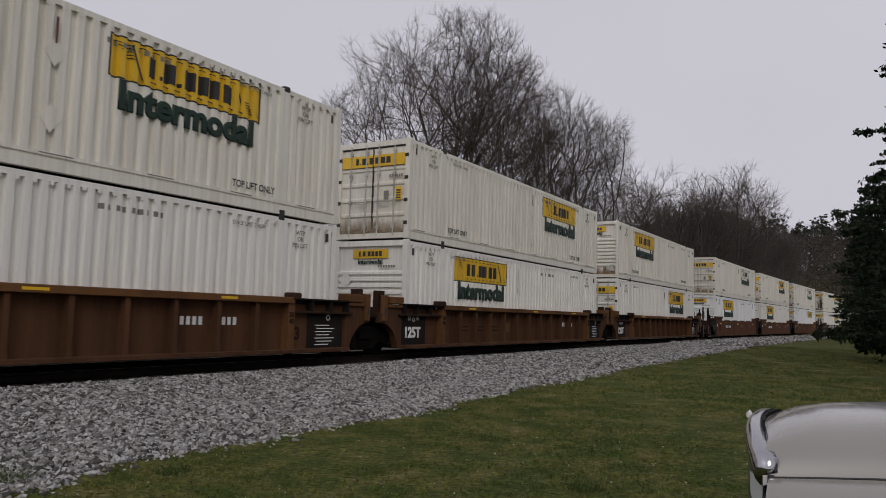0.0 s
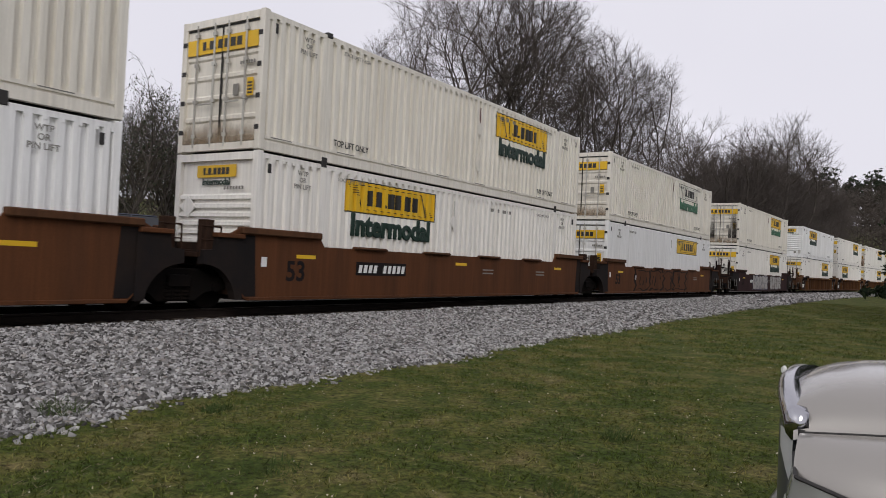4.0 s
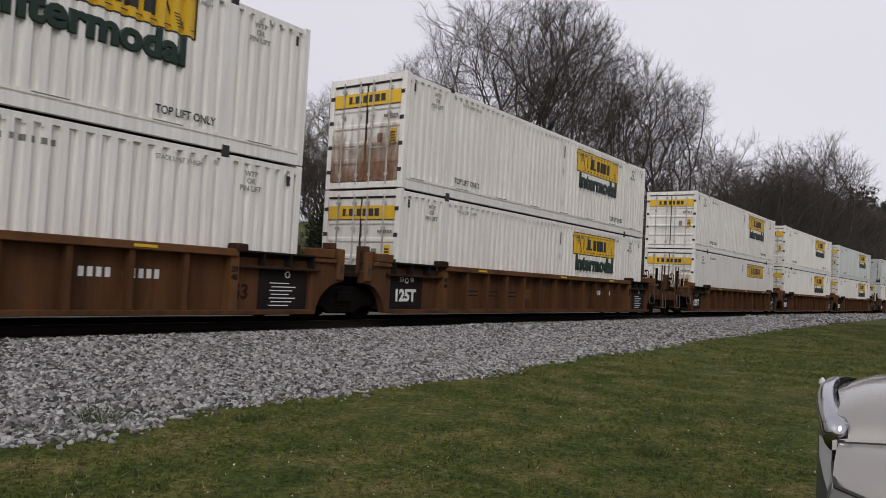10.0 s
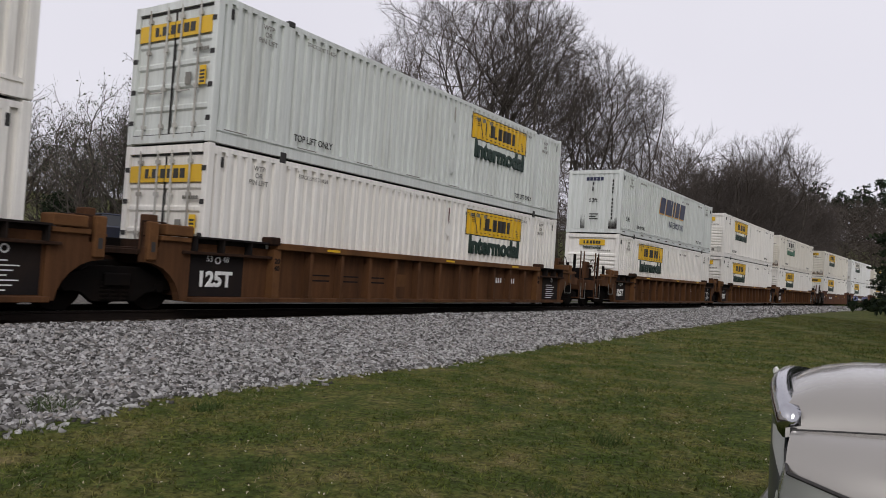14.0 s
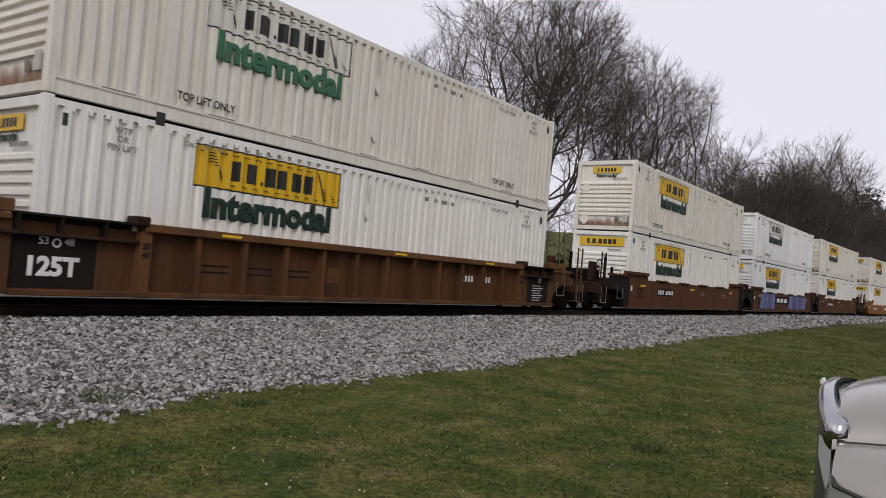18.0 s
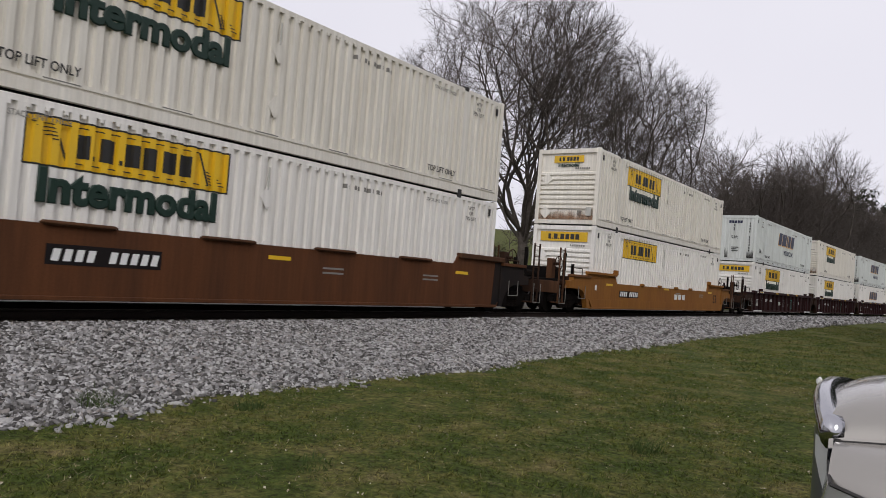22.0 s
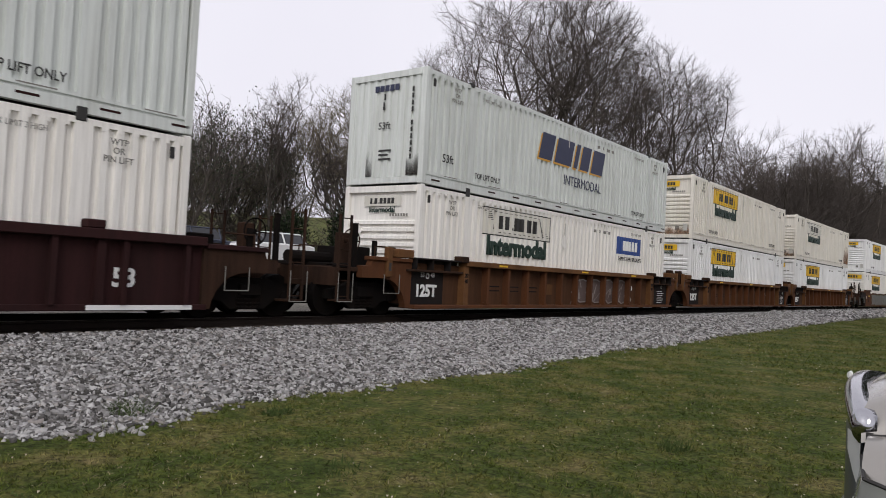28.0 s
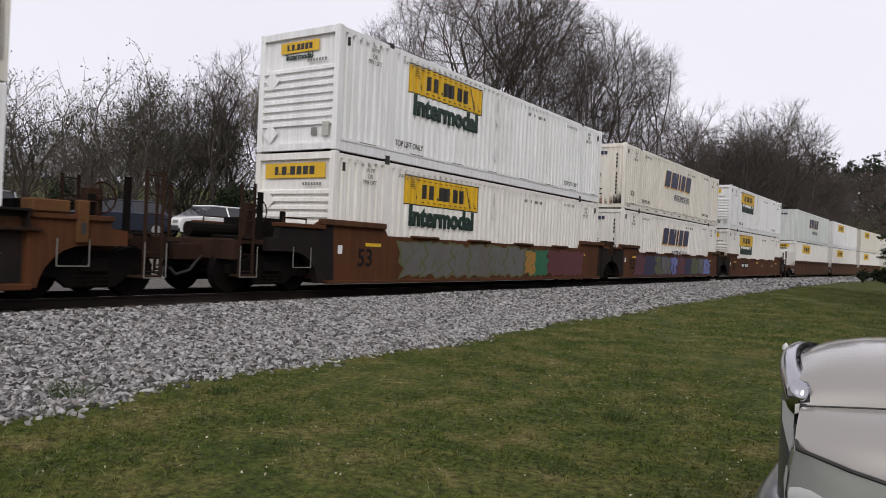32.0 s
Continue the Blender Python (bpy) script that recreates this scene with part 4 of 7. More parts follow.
            boxed("white_panel", M["signwhite"], root, (*X(1.335, 1.338), -8.34, -8.16, 0.62, 0.86))
            boxed("number_print", M["signwhite"], root, *[(*X(1.335, 1.338), -side * 4.6 + 0.20 * k - 0.06, -side * 4.6 + 0.20 * k + 0.07, 0.86, 1.03) for k in range(-5, 6) if k != 0])
            for k in range(4):
                y = side * 3.2 + side * (k - 1.5) * 0.95
                boxed("name_print", M["signwhite"], root, (*X(1.335, 1.339), y - 0.22, y + 0.2, 0.78, 0.84), (*X(1.335, 1.339), y - 0.2, y + 0.25, 0.92, 0.97), (*X(1.335, 1.339), y - 0.2, y - 0.12, 0.80, 0.95))
            tagged(boxed("reflector_print", M["yellow"], root, *[(*X(1.50, 1.503), y - 0.3, y + 0.3, 1.40, 1.46) for y in (-6.9, -2.8, 0.2, 3.0)]), kind='stuff')
            boxed("print_print", M["bars"], root, *[(*X(1.335, 1.338), y - 0.2, y + 0.25, z, z + 0.05) for y in (-4.3, -1.5, 1.2) for z in (0.62, 0.72)])
            boxed("white_print", M["signwhite"], root, *[(*X(1.335, 1.338), -1.4 - 0.3, -1.4 + 0.3, 0.70 + 0.06 * k, 0.74 + 0.06 * k) for k in range(3)])
        else:
            low, high = (1.36, 1.62) if kind == "smooth" else (1.18, 1.50)
            bm = bmesh.new()
            cut = 6.15 if kind == "smooth" else 6.0
            outline = [(-8.30, 0.22), (8.30, 0.22), (8.9, 0.80), (8.9, high - 0.2), (8.5, high), (cut + 0.08, high), (cut - 0.12, low), (-cut + 0.12, low), (-cut - 0.08, high), (-8.5, high), (-8.9, high - 0.2), (-8.9, 0.80)]
            prism(bm, outline, *X(1.31, 1.36))
            part("side_plate", bm, B, root)
            boxed("lower_chord", B, root, (*X(1.27, 1.43), -8.25, 8.25, 0.19, 0.26), bevel=0.01)
            if kind == "angled":
                bm = bmesh.new()
                prism(bm, [(-8.2, 0.26), (8.2, 0.26), (8.5, 0.55), (-8.5, 0.55)], *X(1.36, 1.42))
                part("lower_skirt", bm, B, root)
                for y in (-3.2, -1.1, 1.1, 3.2):
                    boxed("guide_lug", B, root, (*X(1.3, 1.42), y - 0.16, y + 0.16, low - 0.02, low + 0.09), bevel=0.03)
                for e in (-1, 1):
                    boxed("end_chord", B, root, (*X(1.26, 1.46), *sorted((e * 6.1, e * 8.6)), high - 0.05, high + 0.05), bevel=0.015)
                    boxed("guide_bracket", B, root, (*X(1.28, 1.47), e * 6.1 - 0.08, e * 6.1 + 0.08, high, high + 0.2), bevel=0.03)
            else:
                for e in (-1, 1):
                    boxed("end_chord", M["grime"] if body == "maroon" else M["brown"], root, (*X(1.26, 1.46), *sorted((e * 6.2, e * 8.5)), high - 0.10, high + 0.04), bevel=0.02)
                    bm = bmesh.new()
                    prism(bm, [(e * y, z) for y, z in ((8.02, 0.27), (8.30, 0.27), (8.86, 0.82), (8.86, high - 0.22), (8.50, high - 0.12), (8.10, high - 0.12))], *X(1.361, 1.366))
                    part("end_panel", bm, M["blackpaint"], root, "grimy black end panel")
                for y in (-4.4, -1.5, 1.4, 4.3):
                    boxed("guide_lip", M["brown"], root, (*X(1.29, 1.45), y - 0.60, y + 0.60, low - 0.02, low + 0.055), bevel=0.03)
            if side == -1:
                continue
            tag = boxed("number_patch", M["blackpaint"], root, (*X(1.36, 1.364), *sorted((-side * 4.9, -side * 2.9)), 0.74, 1.06) if kind == "smooth" else (*X(1.36, 1.364), *sorted((-side * 5.6, -side * 3.6)), 0.66, 0.92), label="black number patch with white bars")
            mid = -side * 3.9 if kind == "smooth" else -side * 4.6
            z = 0.80 if kind == "smooth" else 0.70
            bm = bmesh.new()
            for k in range(10):
                if k != 4:
                    y = mid + side * (k - 4.5) * 0.19
                    box(bm, *X(1.364, 1.367), y - 0.06, y + 0.06, z, z + 0.19)
            for v in bm.verts:
                v.co.y += side * (v.co.z - z) * 0.2
            part("number_print", bm, M["signwhite"], tag)
            lettering("length_mark", "53", 0.60, M["blackpaint"] if kind == "smooth" else M["brown"], root, side_pose(side, 1.363, -side * 6.9 if kind == "smooth" else side * 7.3, 0.78), bold=0.012)
            boxed("white_mark", M["signwhite"], root, (*X(1.36, 1.364), *sorted((-side * 7.9, -side * 7.75)), 0.88, 1.08))
            tagged(boxed("reflector_print", M["yellow"], root, *[(*X(1.36, 1.364), y - 0.3, y + 0.3, 1.08, 1.16) for y in (-6.6, -0.2, 6.4)]), kind='stuff')
            boxed("print_print", M["bars"], root, *[(*X(1.36, 1.363), y - 0.35, y + 0.3, zz, zz + 0.04) for y in (1.4, 5.0) for zz in (0.86, 0.96)])
            if kind == "angled":
                bm = bmesh.new()
                for y in (1.1, 1.65, 2.2):
                    box(bm, *X(1.36, 1.366), y - 0.20, y + 0.20, 0.68, 0.92)
                part("name_print", bm, M["signwhite"], root, "white painted name bars")
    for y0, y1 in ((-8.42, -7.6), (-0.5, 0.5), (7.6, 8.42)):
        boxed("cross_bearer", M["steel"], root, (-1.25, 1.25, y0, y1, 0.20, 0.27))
    if art:
        ART[art](root)
    well_end(root, -1, front[0], front[1], body, kind)
    well_end(root, 1, rear[0], rear[1], body, kind)
    return root


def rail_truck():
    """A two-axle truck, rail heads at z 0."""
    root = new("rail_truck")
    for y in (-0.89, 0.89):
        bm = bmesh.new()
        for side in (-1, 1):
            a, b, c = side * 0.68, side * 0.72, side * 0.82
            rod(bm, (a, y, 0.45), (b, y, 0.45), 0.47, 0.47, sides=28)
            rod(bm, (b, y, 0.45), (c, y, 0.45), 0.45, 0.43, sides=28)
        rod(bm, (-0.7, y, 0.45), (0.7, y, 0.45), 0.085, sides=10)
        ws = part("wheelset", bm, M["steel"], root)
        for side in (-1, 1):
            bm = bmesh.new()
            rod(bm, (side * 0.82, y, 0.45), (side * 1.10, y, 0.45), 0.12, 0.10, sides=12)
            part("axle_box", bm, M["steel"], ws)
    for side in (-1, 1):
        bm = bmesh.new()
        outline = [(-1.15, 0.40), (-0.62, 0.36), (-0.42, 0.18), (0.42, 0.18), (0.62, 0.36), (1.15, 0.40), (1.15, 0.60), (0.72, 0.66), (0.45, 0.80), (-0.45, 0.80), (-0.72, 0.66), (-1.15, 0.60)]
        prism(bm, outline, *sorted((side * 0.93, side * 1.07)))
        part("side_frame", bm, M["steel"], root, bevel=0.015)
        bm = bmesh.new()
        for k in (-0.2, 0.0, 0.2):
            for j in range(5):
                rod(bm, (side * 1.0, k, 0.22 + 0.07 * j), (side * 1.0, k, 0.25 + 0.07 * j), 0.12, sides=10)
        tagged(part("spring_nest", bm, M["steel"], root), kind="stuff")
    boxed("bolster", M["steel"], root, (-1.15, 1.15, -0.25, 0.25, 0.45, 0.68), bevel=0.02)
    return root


# ---- the train ----
# each well: distance of its front along the line at the start, kind of well, paint, top box, lower box
# boxes: (livery, paint, ribbed, closed end leads, extra)
CONSIST = [
    (-1.59, "post", "brown", True, ("full", "cream", True, False, ""), ("full", "white", True, True, "")),
    (17.71, "post", "brown", True, ("full", "cream", True, False, ""), ("full", "white", True, True, "")),
    (37.1, "post", "brown", True, ("full", "cream", True, True, ""), ("full", "white", True, False, "")),
    (59.97, "smooth", "rust", False, ("faded", "cream", True, False, ""), ("full", "bright", True, True, "")),
    (79.16, "smooth", "rust", True, ("full", "cream", True, False, ""), ("full", "white", True, True, "")),
    (98.69, "smooth", "rust", True, ("fadedgreen", "cream", True, False, ""), ("panel", "bright", False, False, ""), "dark"),
    (122.02, "smooth", "maroon", False, ("yellowgreen", "cream", True, False, "soot"), ("full", "white", True, False, ""), "white"),
    (145.27, "post", "orange", False, ("full", "bright", True, True, ""), ("full", "white", True, False, "")),
    (164.64, "post", "orange", True, ("full", "white", True, False, ""), ("full", "white", True, True, "")),
    (184.08, "post", "orange", True, ("full", "white", True, False, "rusty"), ("full", "white", True, False, "")),
    (207.32, "post", "orange", False, ("full", "white", True, False, ""), ("panel", "white", False, False, "rusty")),
    (226.51, "post", "orange", True, ("full", "white", True, False, ""), ("full", "white", True, False, "")),
    (246.04, "post", "orange", True, ("full", "pale", True, False, ""), ("full", "white", True, False, "")),
    (269.04, "post", "orange", False, ("slant", "pale", True, True, ""), ("full", "white", True, True, "")),
    (288.63, "post", "orange", True, ("full", "white", True, True, ""), ("full", "white", True, True, "")),
    (307.85, "post", "orange", True, ("fadedgreen", "cream", True, True, ""), ("full", "white", True, True, "")),
    (331.27, "smooth", "rust", False, ("full", "cream", True, True, ""), ("full", "white", True, True, "wide")),
    (350.64, "smooth", "rust", True, ("faded", "bright", True, True, ""), ("full", "bright", True, True, ""), "violet"),
    (370.07, "smooth", "rust", True, ("full", "cream", True, True, ""), ("full", "white", True, True, "")),
    (393.25, "angled", "amber", False, ("full", "cream", True, True, ""), ("panel", "white", True, True, "wide")),
    (416.73, "ribbed", "maroon", False, ("slant", "pale", True, True, ""), ("full", "white", True, True, "wide"), "tags"),
    (435.96, "ribbed", "maroon", True, ("full", "cream", True, True, ""), ("full", "white", True, True, ""), "tags"),
    (455.38, "ribbed", "maroon", True, ("slant", "pale", True, True, ""), ("slant", "white", True, True, "")),
    (478.0, "post", "rust", False, ("slant", "pale", True, True, ""), ("faded", "white", True, True, "decal"), "scribble"),
    (497.48, "post", "rust", True, ("full", "cream", True, True, ""), ("full", "bright", True, True, "")),
    (516.64, "post", "rust", True, ("faded", "cream", True, True, "scrape"), ("full", "bright", True, True, "")),
    (540.07, "smooth", "rust", False, ("full", "bright", True, True, ""), ("full", "white", True, True, "wide"), "silver"),
    (559.23, "smooth", "rust", True, ("slant", "cream", True, True, ""), ("slant", "white", True, True, ""), "patches"),
    (578.6, "smooth", "rust", True, ("full", "bright", True, True, ""), ("full", "white", True, True, "")),
    (601.9, "post", "brown", False, ("slant", "pale", True, True, ""), ("full", "white", True, True, "")),
    (621.25, "post", "brown", True, ("full", "bright", True, True, ""), ("full", "white", True, True, "")),
    (640.6, "post", "brown", True, ("full", "cream", True, True, ""), ("full", "white", True, True, "")),
    (663.9, "smooth", "rust", False, ("full", "white", True, True, ""), ("full", "white", True, True, "")),
]


def distance(t):
    return 17.217 * t - 0.0233 * t * t


TIMES = [0, 2, 4, 6, 8, 10, 12, 14, 16, 18, 20, 22, 24, 26, 28, 30, 32]


def train_pose(s, z, turned):
    x, y, a = rail_at(s)
    return pose(x, y, z, 0, 0, a + (180 if turned else 0))


moving = []
box_kinds, well_kinds = {}, {}
WORDS = {"white": "white", "cream": "weathered cream", "bright": "clean white", "pale": "pale grey"}
LOOK = {"yellowgreen": "yellow sign, faded green word", "full": "yellow sign, green word", "panel": "yellow sign panel", "faded": "faded sign panel", "fadedgreen": "faded green word", "slant": "navy slanted bars"}
BODY = {"orange": "orange", "brown": "dark brown", "rust": "rusty brown", "maroon": "maroon", "amber": "yellow-orange"}
SIDE = {"post": "ribbed with upright posts", "smooth": "smooth plate sides", "ribbed": "a deep side sill", "angled": "a folded lower skirt"}
for index, (s0, kind, body, joined, top, low, *art) in enumerate(CONSIST):
    middle = s0 + CAR_L / 2
    reach = [(9.68, False), (9.68, False)]
    if not joined:
        reach[0] = (11.64, True)
    if index + 1 < len(CONSIST) and not CONSIST[index + 1][3]:
        reach[1] = (11.64, True)
    art = art[0] if art else ""
    far = index > 28
    key = (kind, body, tuple(reach), art) if not far else body
    if key not in well_kinds:
        well_kinds[key] = plain_well(body) if far else well_car(kind, body, *reach, art)
        car = well_kinds[key]
    else:
        car = copy_thing(well_kinds[key], Matrix())
    tagged(car, f"{BODY[body]} steel well car with {SIDE[kind]}, on rails", "railcar", "well cars of the train")
    moving.append((car, middle, RAIL, False))
    for level, (livery, paint, ribbed, nose, extra) in enumerate((low, top)):
        key = (livery, paint, ribbed, extra, nose, far)
        if key not in box_kinds:
            box_kinds[key] = container(paint, livery, ribbed, extra=extra, face=1 if nose else -1, plain=far)
            ob = box_kinds[key]
        else:
            ob = copy_thing(box_kinds[key], Matrix())
        tagged(ob, f"{WORDS[paint]} {'ribbed' if ribbed else 'smooth'} container, {LOOK[livery]}, {'stacked on top' if level else 'in a well car'}", "container", "containers on the train")
        moving.append((ob, middle, RAIL + 0.36 + level * 2.925, not nose))
    # trucks under the front end of this well, and under the last rear end
    spots = [middle - 9.68] if joined else [middle - 11.64 + 1.95]
    if index + 1 == len(CONSIST):
        spots.append(middle + 9.68)
    elif not CONSIST[index + 1][3]:
        spots.append(middle + 11.64 - 1.95)
    for s in spots:
        if "truck" not in well_kinds:
            well_kinds["truck"] = rail_truck()
            ob = tagged(well_kinds["truck"], "dark two-axle rail truck with steel wheels, under the well cars", "rail truck", "trucks of the train")
        else:
            ob = copy_thing(well_kinds["truck"], Matrix())
        moving.append((ob, s, RAIL, False))


def motions():
    for ob, s, z, turned in moving:
        walk(ob, [(t, train_pose(s - distance(t), z, turned)) for t in TIMES])


# ---- ground, ballast and track ----
def speckled(name, colours, scale, rough=0.9, bump=0.5, big=0.25, island=False, spread=0.2):
    """An earthy surface: a ramp of colours over noise at two scales; island: each loose piece takes its own colour."""
    m, n, l, p = material(name)
    at = n.new("ShaderNodeTexCoord")
    a, b = n.new("ShaderNodeTexNoise"), n.new("ShaderNodeTexNoise")
    a.inputs["Scale"].default_value, a.inputs["Detail"].default_value, a.inputs["Roughness"].default_value = scale, 8.0, 0.7
    b.inputs["Scale"].default_value, b.inputs["Detail"].default_value = scale * 0.06, 3.0
    for k in (a, b):
        l.new(at.outputs["Object"], k.inputs["Vector"])
    mix = n.new("ShaderNodeMath")
    mix.operation = "MULTIPLY_ADD"
    mix.inputs[1].default_value = big
    l.new(b.outputs["Fac"], mix.inputs[0])
    if island:
        geo = n.new("ShaderNodeNewGeometry")
        half = n.new("ShaderNodeMath")
        half.operation = "MULTIPLY"
        half.inputs[1].default_value = 1.0 - big
        l.new(geo.outputs["Random Per Island"], half.inputs[0])
        l.new(half.outputs[0], mix.inputs[2])
    else:
        l.new(a.outputs["Fac"], mix.inputs[2])
    ramp = n.new("ShaderNodeValToRGB")
    e = ramp.color_ramp.elements
    mid = 0.5 + big * 0.5
    lo, hi = (0.05, 0.95) if island else (mid - spread, mid + spread)
    for k, c in enumerate(colours):
        f = lo + (hi - lo) * k / (len(colours) - 1)
        el = e[k] if k < 2 else e.new(f)
        el.position, el.color = f, (*c, 1)
    e[1].position = lo + (hi - lo) / (len(colours) - 1)
    l.new(mix.outputs[0], ramp.inputs["Fac"])
    l.new(ramp.outputs[0], p.inputs["Base Color"])
    p.inputs["Roughness"].default_value = rough
    p.inputs["Specular IOR Level"].default_value = 0.2
    if bump:
        bp = n.new("ShaderNodeBump")
        bp.inputs["Strength"].default_value, bp.inputs["Distance"].default_value = bump, 0.03
        l.new(a.outputs["Fac"], bp.inputs["Height"])
        l.new(bp.outputs[0], p.inputs["Normal"])
    return m


def turf(name, island):
    """Lawn colours: green, olive and thatch patches a step wide, broken by fine speckle or from blade to blade."""
    m, n, l, p = material(name)
    at = n.new("ShaderNodeTexCoord")
    patch, tuft = n.new("ShaderNodeTexNoise"), n.new("ShaderNodeTexNoise")
    patch.inputs["Scale"].default_value, patch.inputs["Detail"].default_value, patch.inputs["Roughness"].default_value = 1.5, 7.0, 0.72
    tuft.inputs["Scale"].default_value, tuft.inputs["Detail"].default_value, tuft.inputs["Roughness"].default_value = 16.0, 7.0, 0.75
    for k in (patch, tuft):
        l.new(at.outputs["Object"], k.inputs["Vector"])
    ramp = n.new("ShaderNodeValToRGB")
    e = ramp.color_ramp.elements
    e[0].position, e[0].color = 0.34, (0.033, 0.048, 0.009, 1)
    e[1].position, e[1].color = 0.72, (0.138, 0.110, 0.052, 1)
    for at_, c in ((0.46, (0.047, 0.060, 0.012, 1)), (0.56, (0.078, 0.078, 0.021, 1))):
        k = e.new(at_)
        k.color = c
    l.new(patch.outputs["Fac"], ramp.inputs["Fac"])
    light = n.new("ShaderNodeMapRange")
    hue = n.new("ShaderNodeHueSaturation")
    l.new(ramp.outputs[0], hue.inputs["Color"])
    if island:
        geo = n.new("ShaderNodeNewGeometry")
        l.new(geo.outputs["Random Per Island"], light.inputs["Value"])
        light.inputs["To Min"].default_value, light.inputs["To Max"].default_value = 0.5, 2.6
    else:
        l.new(tuft.outputs["Fac"], light.inputs["Value"])
        light.inputs["From Min"].default_value, light.inputs["From Max"].default_value = 0.32, 0.70
        light.inputs["To Min"].default_value, light.inputs["To Max"].default_value = 0.10, 2.4
        bp = n.new("ShaderNodeBump")
        bp.inputs["Strength"].default_value, bp.inputs["Distance"].default_value = 0.8, 0.04
        l.new(tuft.outputs["Fac"], bp.inputs["Height"])
        l.new(bp.outputs[0], p.inputs["Normal"])
    l.new(light.outputs[0], hue.inputs["Value"])
    l.new(hue.outputs[0], p.inputs["Base Color"])
    p.inputs["Roughness"].default_value = 0.9
    p.inputs["Specular IOR Level"].default_value = 0.12
    return m


M["grass"] = turf("mown_lawn", False)
M["blade"] = turf("grass_blades", True)
M["clover"] = speckled("clover_leaves", [(0.030, 0.052, 0.012), (0.060, 0.090, 0.022), (0.095, 0.125, 0.036)], 2.0, bump=0, big=0.3, island=True)
M["straw"] = speckled("dry_straw", [(0.10, 0.085, 0.045), (0.19, 0.16, 0.09), (0.29, 0.25, 0.15)], 2.0, bump=0, big=0.3, island=True)
M["weed"] = speckled("weed_leaves", [(0.035, 0.055, 0.014), (0.06, 0.09, 0.024)], 2.0, bump=0, big=0.3, island=True)
M["stone"] = speckled("crushed_granite", [(0.032, 0.030, 0.028), (0.085, 0.080, 0.075), (0.165, 0.157, 0.150), (0.25, 0.242, 0.236), (0.35, 0.342, 0.334), (0.54, 0.53, 0.52), (0.20, 0.168, 0.142)], 30.0, bump=0.5, big=0.15, island=True)
M["bed"] = speckled("ballast_grit", [(0.012, 0.011, 0.010), (0.035, 0.033, 0.031), (0.08, 0.077, 0.074), (0.15, 0.145, 0.14)], 26.0, bump=1.0, big=0.15)
M["gravel"] = speckled("dusty_gravel", [(0.06, 0.055, 0.048), (0.13, 0.12, 0.105), (0.22, 0.205, 0.18)], 14.0, bump=0.8, big=0.3)
# oil-dark ballast; the train's shade is also put into this near-black colour
M["oily_shaded"] = speckled("oily_ballast_with_train_shade", [(0.003, 0.0025, 0.0025), (0.006, 0.005, 0.0045), (0.012, 0.010, 0.0085)], 20.0, bump=1.0)
M["oily_shaded"].node_tree.nodes["Principled BSDF"].inputs["Specular IOR Level"].default_value = 0.03
M["leaf_bit"] = speckled("dry_leaf_bits", [(0.30, 0.25, 0.17), (0.5, 0.46, 0.38)], 3.0, bump=0, island=True)
M["asphalt"] = speckled("worn_asphalt", [(0.04, 0.04, 0.04), (0.06, 0.06, 0.06), (0.09, 0.085, 0.08)], 12.0, bump=0.4)

EDGE = -6.42   # where stones give way to grass


def edge_at(y):
    """x of the ragged edge between stones and lawn; takes numbers or arrays."""
    near = np.clip(y, 0.0, 32.0)
    return EDGE - 0.55 * np.clip(3.4 - y, 0, 4) - 0.015 * near + (0.20 * np.sin(y * 0.75) + 0.13 * np.sin(y * 1.9 + 1) + 0.07 * np.sin(y * 4.7)) * np.exp(-near / 26) + 0.0006 * np.clip(y - 32, 0, 90) ** 2 * 0.72


def lie(x, y):
    """Height of the ground sheet everywhere: lawn, the bank beyond the track, the far hill."""
    z = lawn(x, y)
    cx = rail_at(y)[0] if y < 400 else rail_at(400)[0]
    d = cx - x
    far = math.hypot(x, y) - 120
    if far > 0 and x < 20 and y > 0:
        z += min(17.0, 0.10 * far) * min(1.0, max(0.0, (20 - x) / 30))
    if d > 4.2:
        z += 1.35 * min(1.0, (d - 4.2) / 5.0) ** 1.2
    return z


def ground():
    xs = [-900, -500, -300, -200, -140, -100, -70, -50, -40, -34, -30, -27, -25, -23, -21, -19, -17.5, -16, -13.4, -11, -9.5, -8.6, -8, -7.5, -7, -6.5, -6, -5, -4, -3, -2, -1, 0, 2, 4, 7, 10, 20, 40, 80, 160, 300, 600, 900]
    ys = [-900, -500, -300, -150, -80, -40, -20, -10, -5, 0, 2, 4, 6, 8, 10, 12, 14, 16, 18, 20, 25, 30, 36, 44, 54, 66, 80, 100, 130, 170, 220, 300, 400, 600, 900]
    bm = bmesh.new()
    rows = []
    for y in ys:
        rows.append([bm.verts.new((x, y, lie(x, y))) for x in xs])
    for i in range(len(ys) - 1):
        for j in range(len(xs) - 1):
            bm.faces.new((rows[i][j], rows[i][j + 1], rows[i + 1][j + 1], rows[i + 1][j]))
    return tagged(part("ground", bm, M["grass"], None, smooth=True), "mown green lawn with worn brown patches", "ground", kind="structure")


ground()


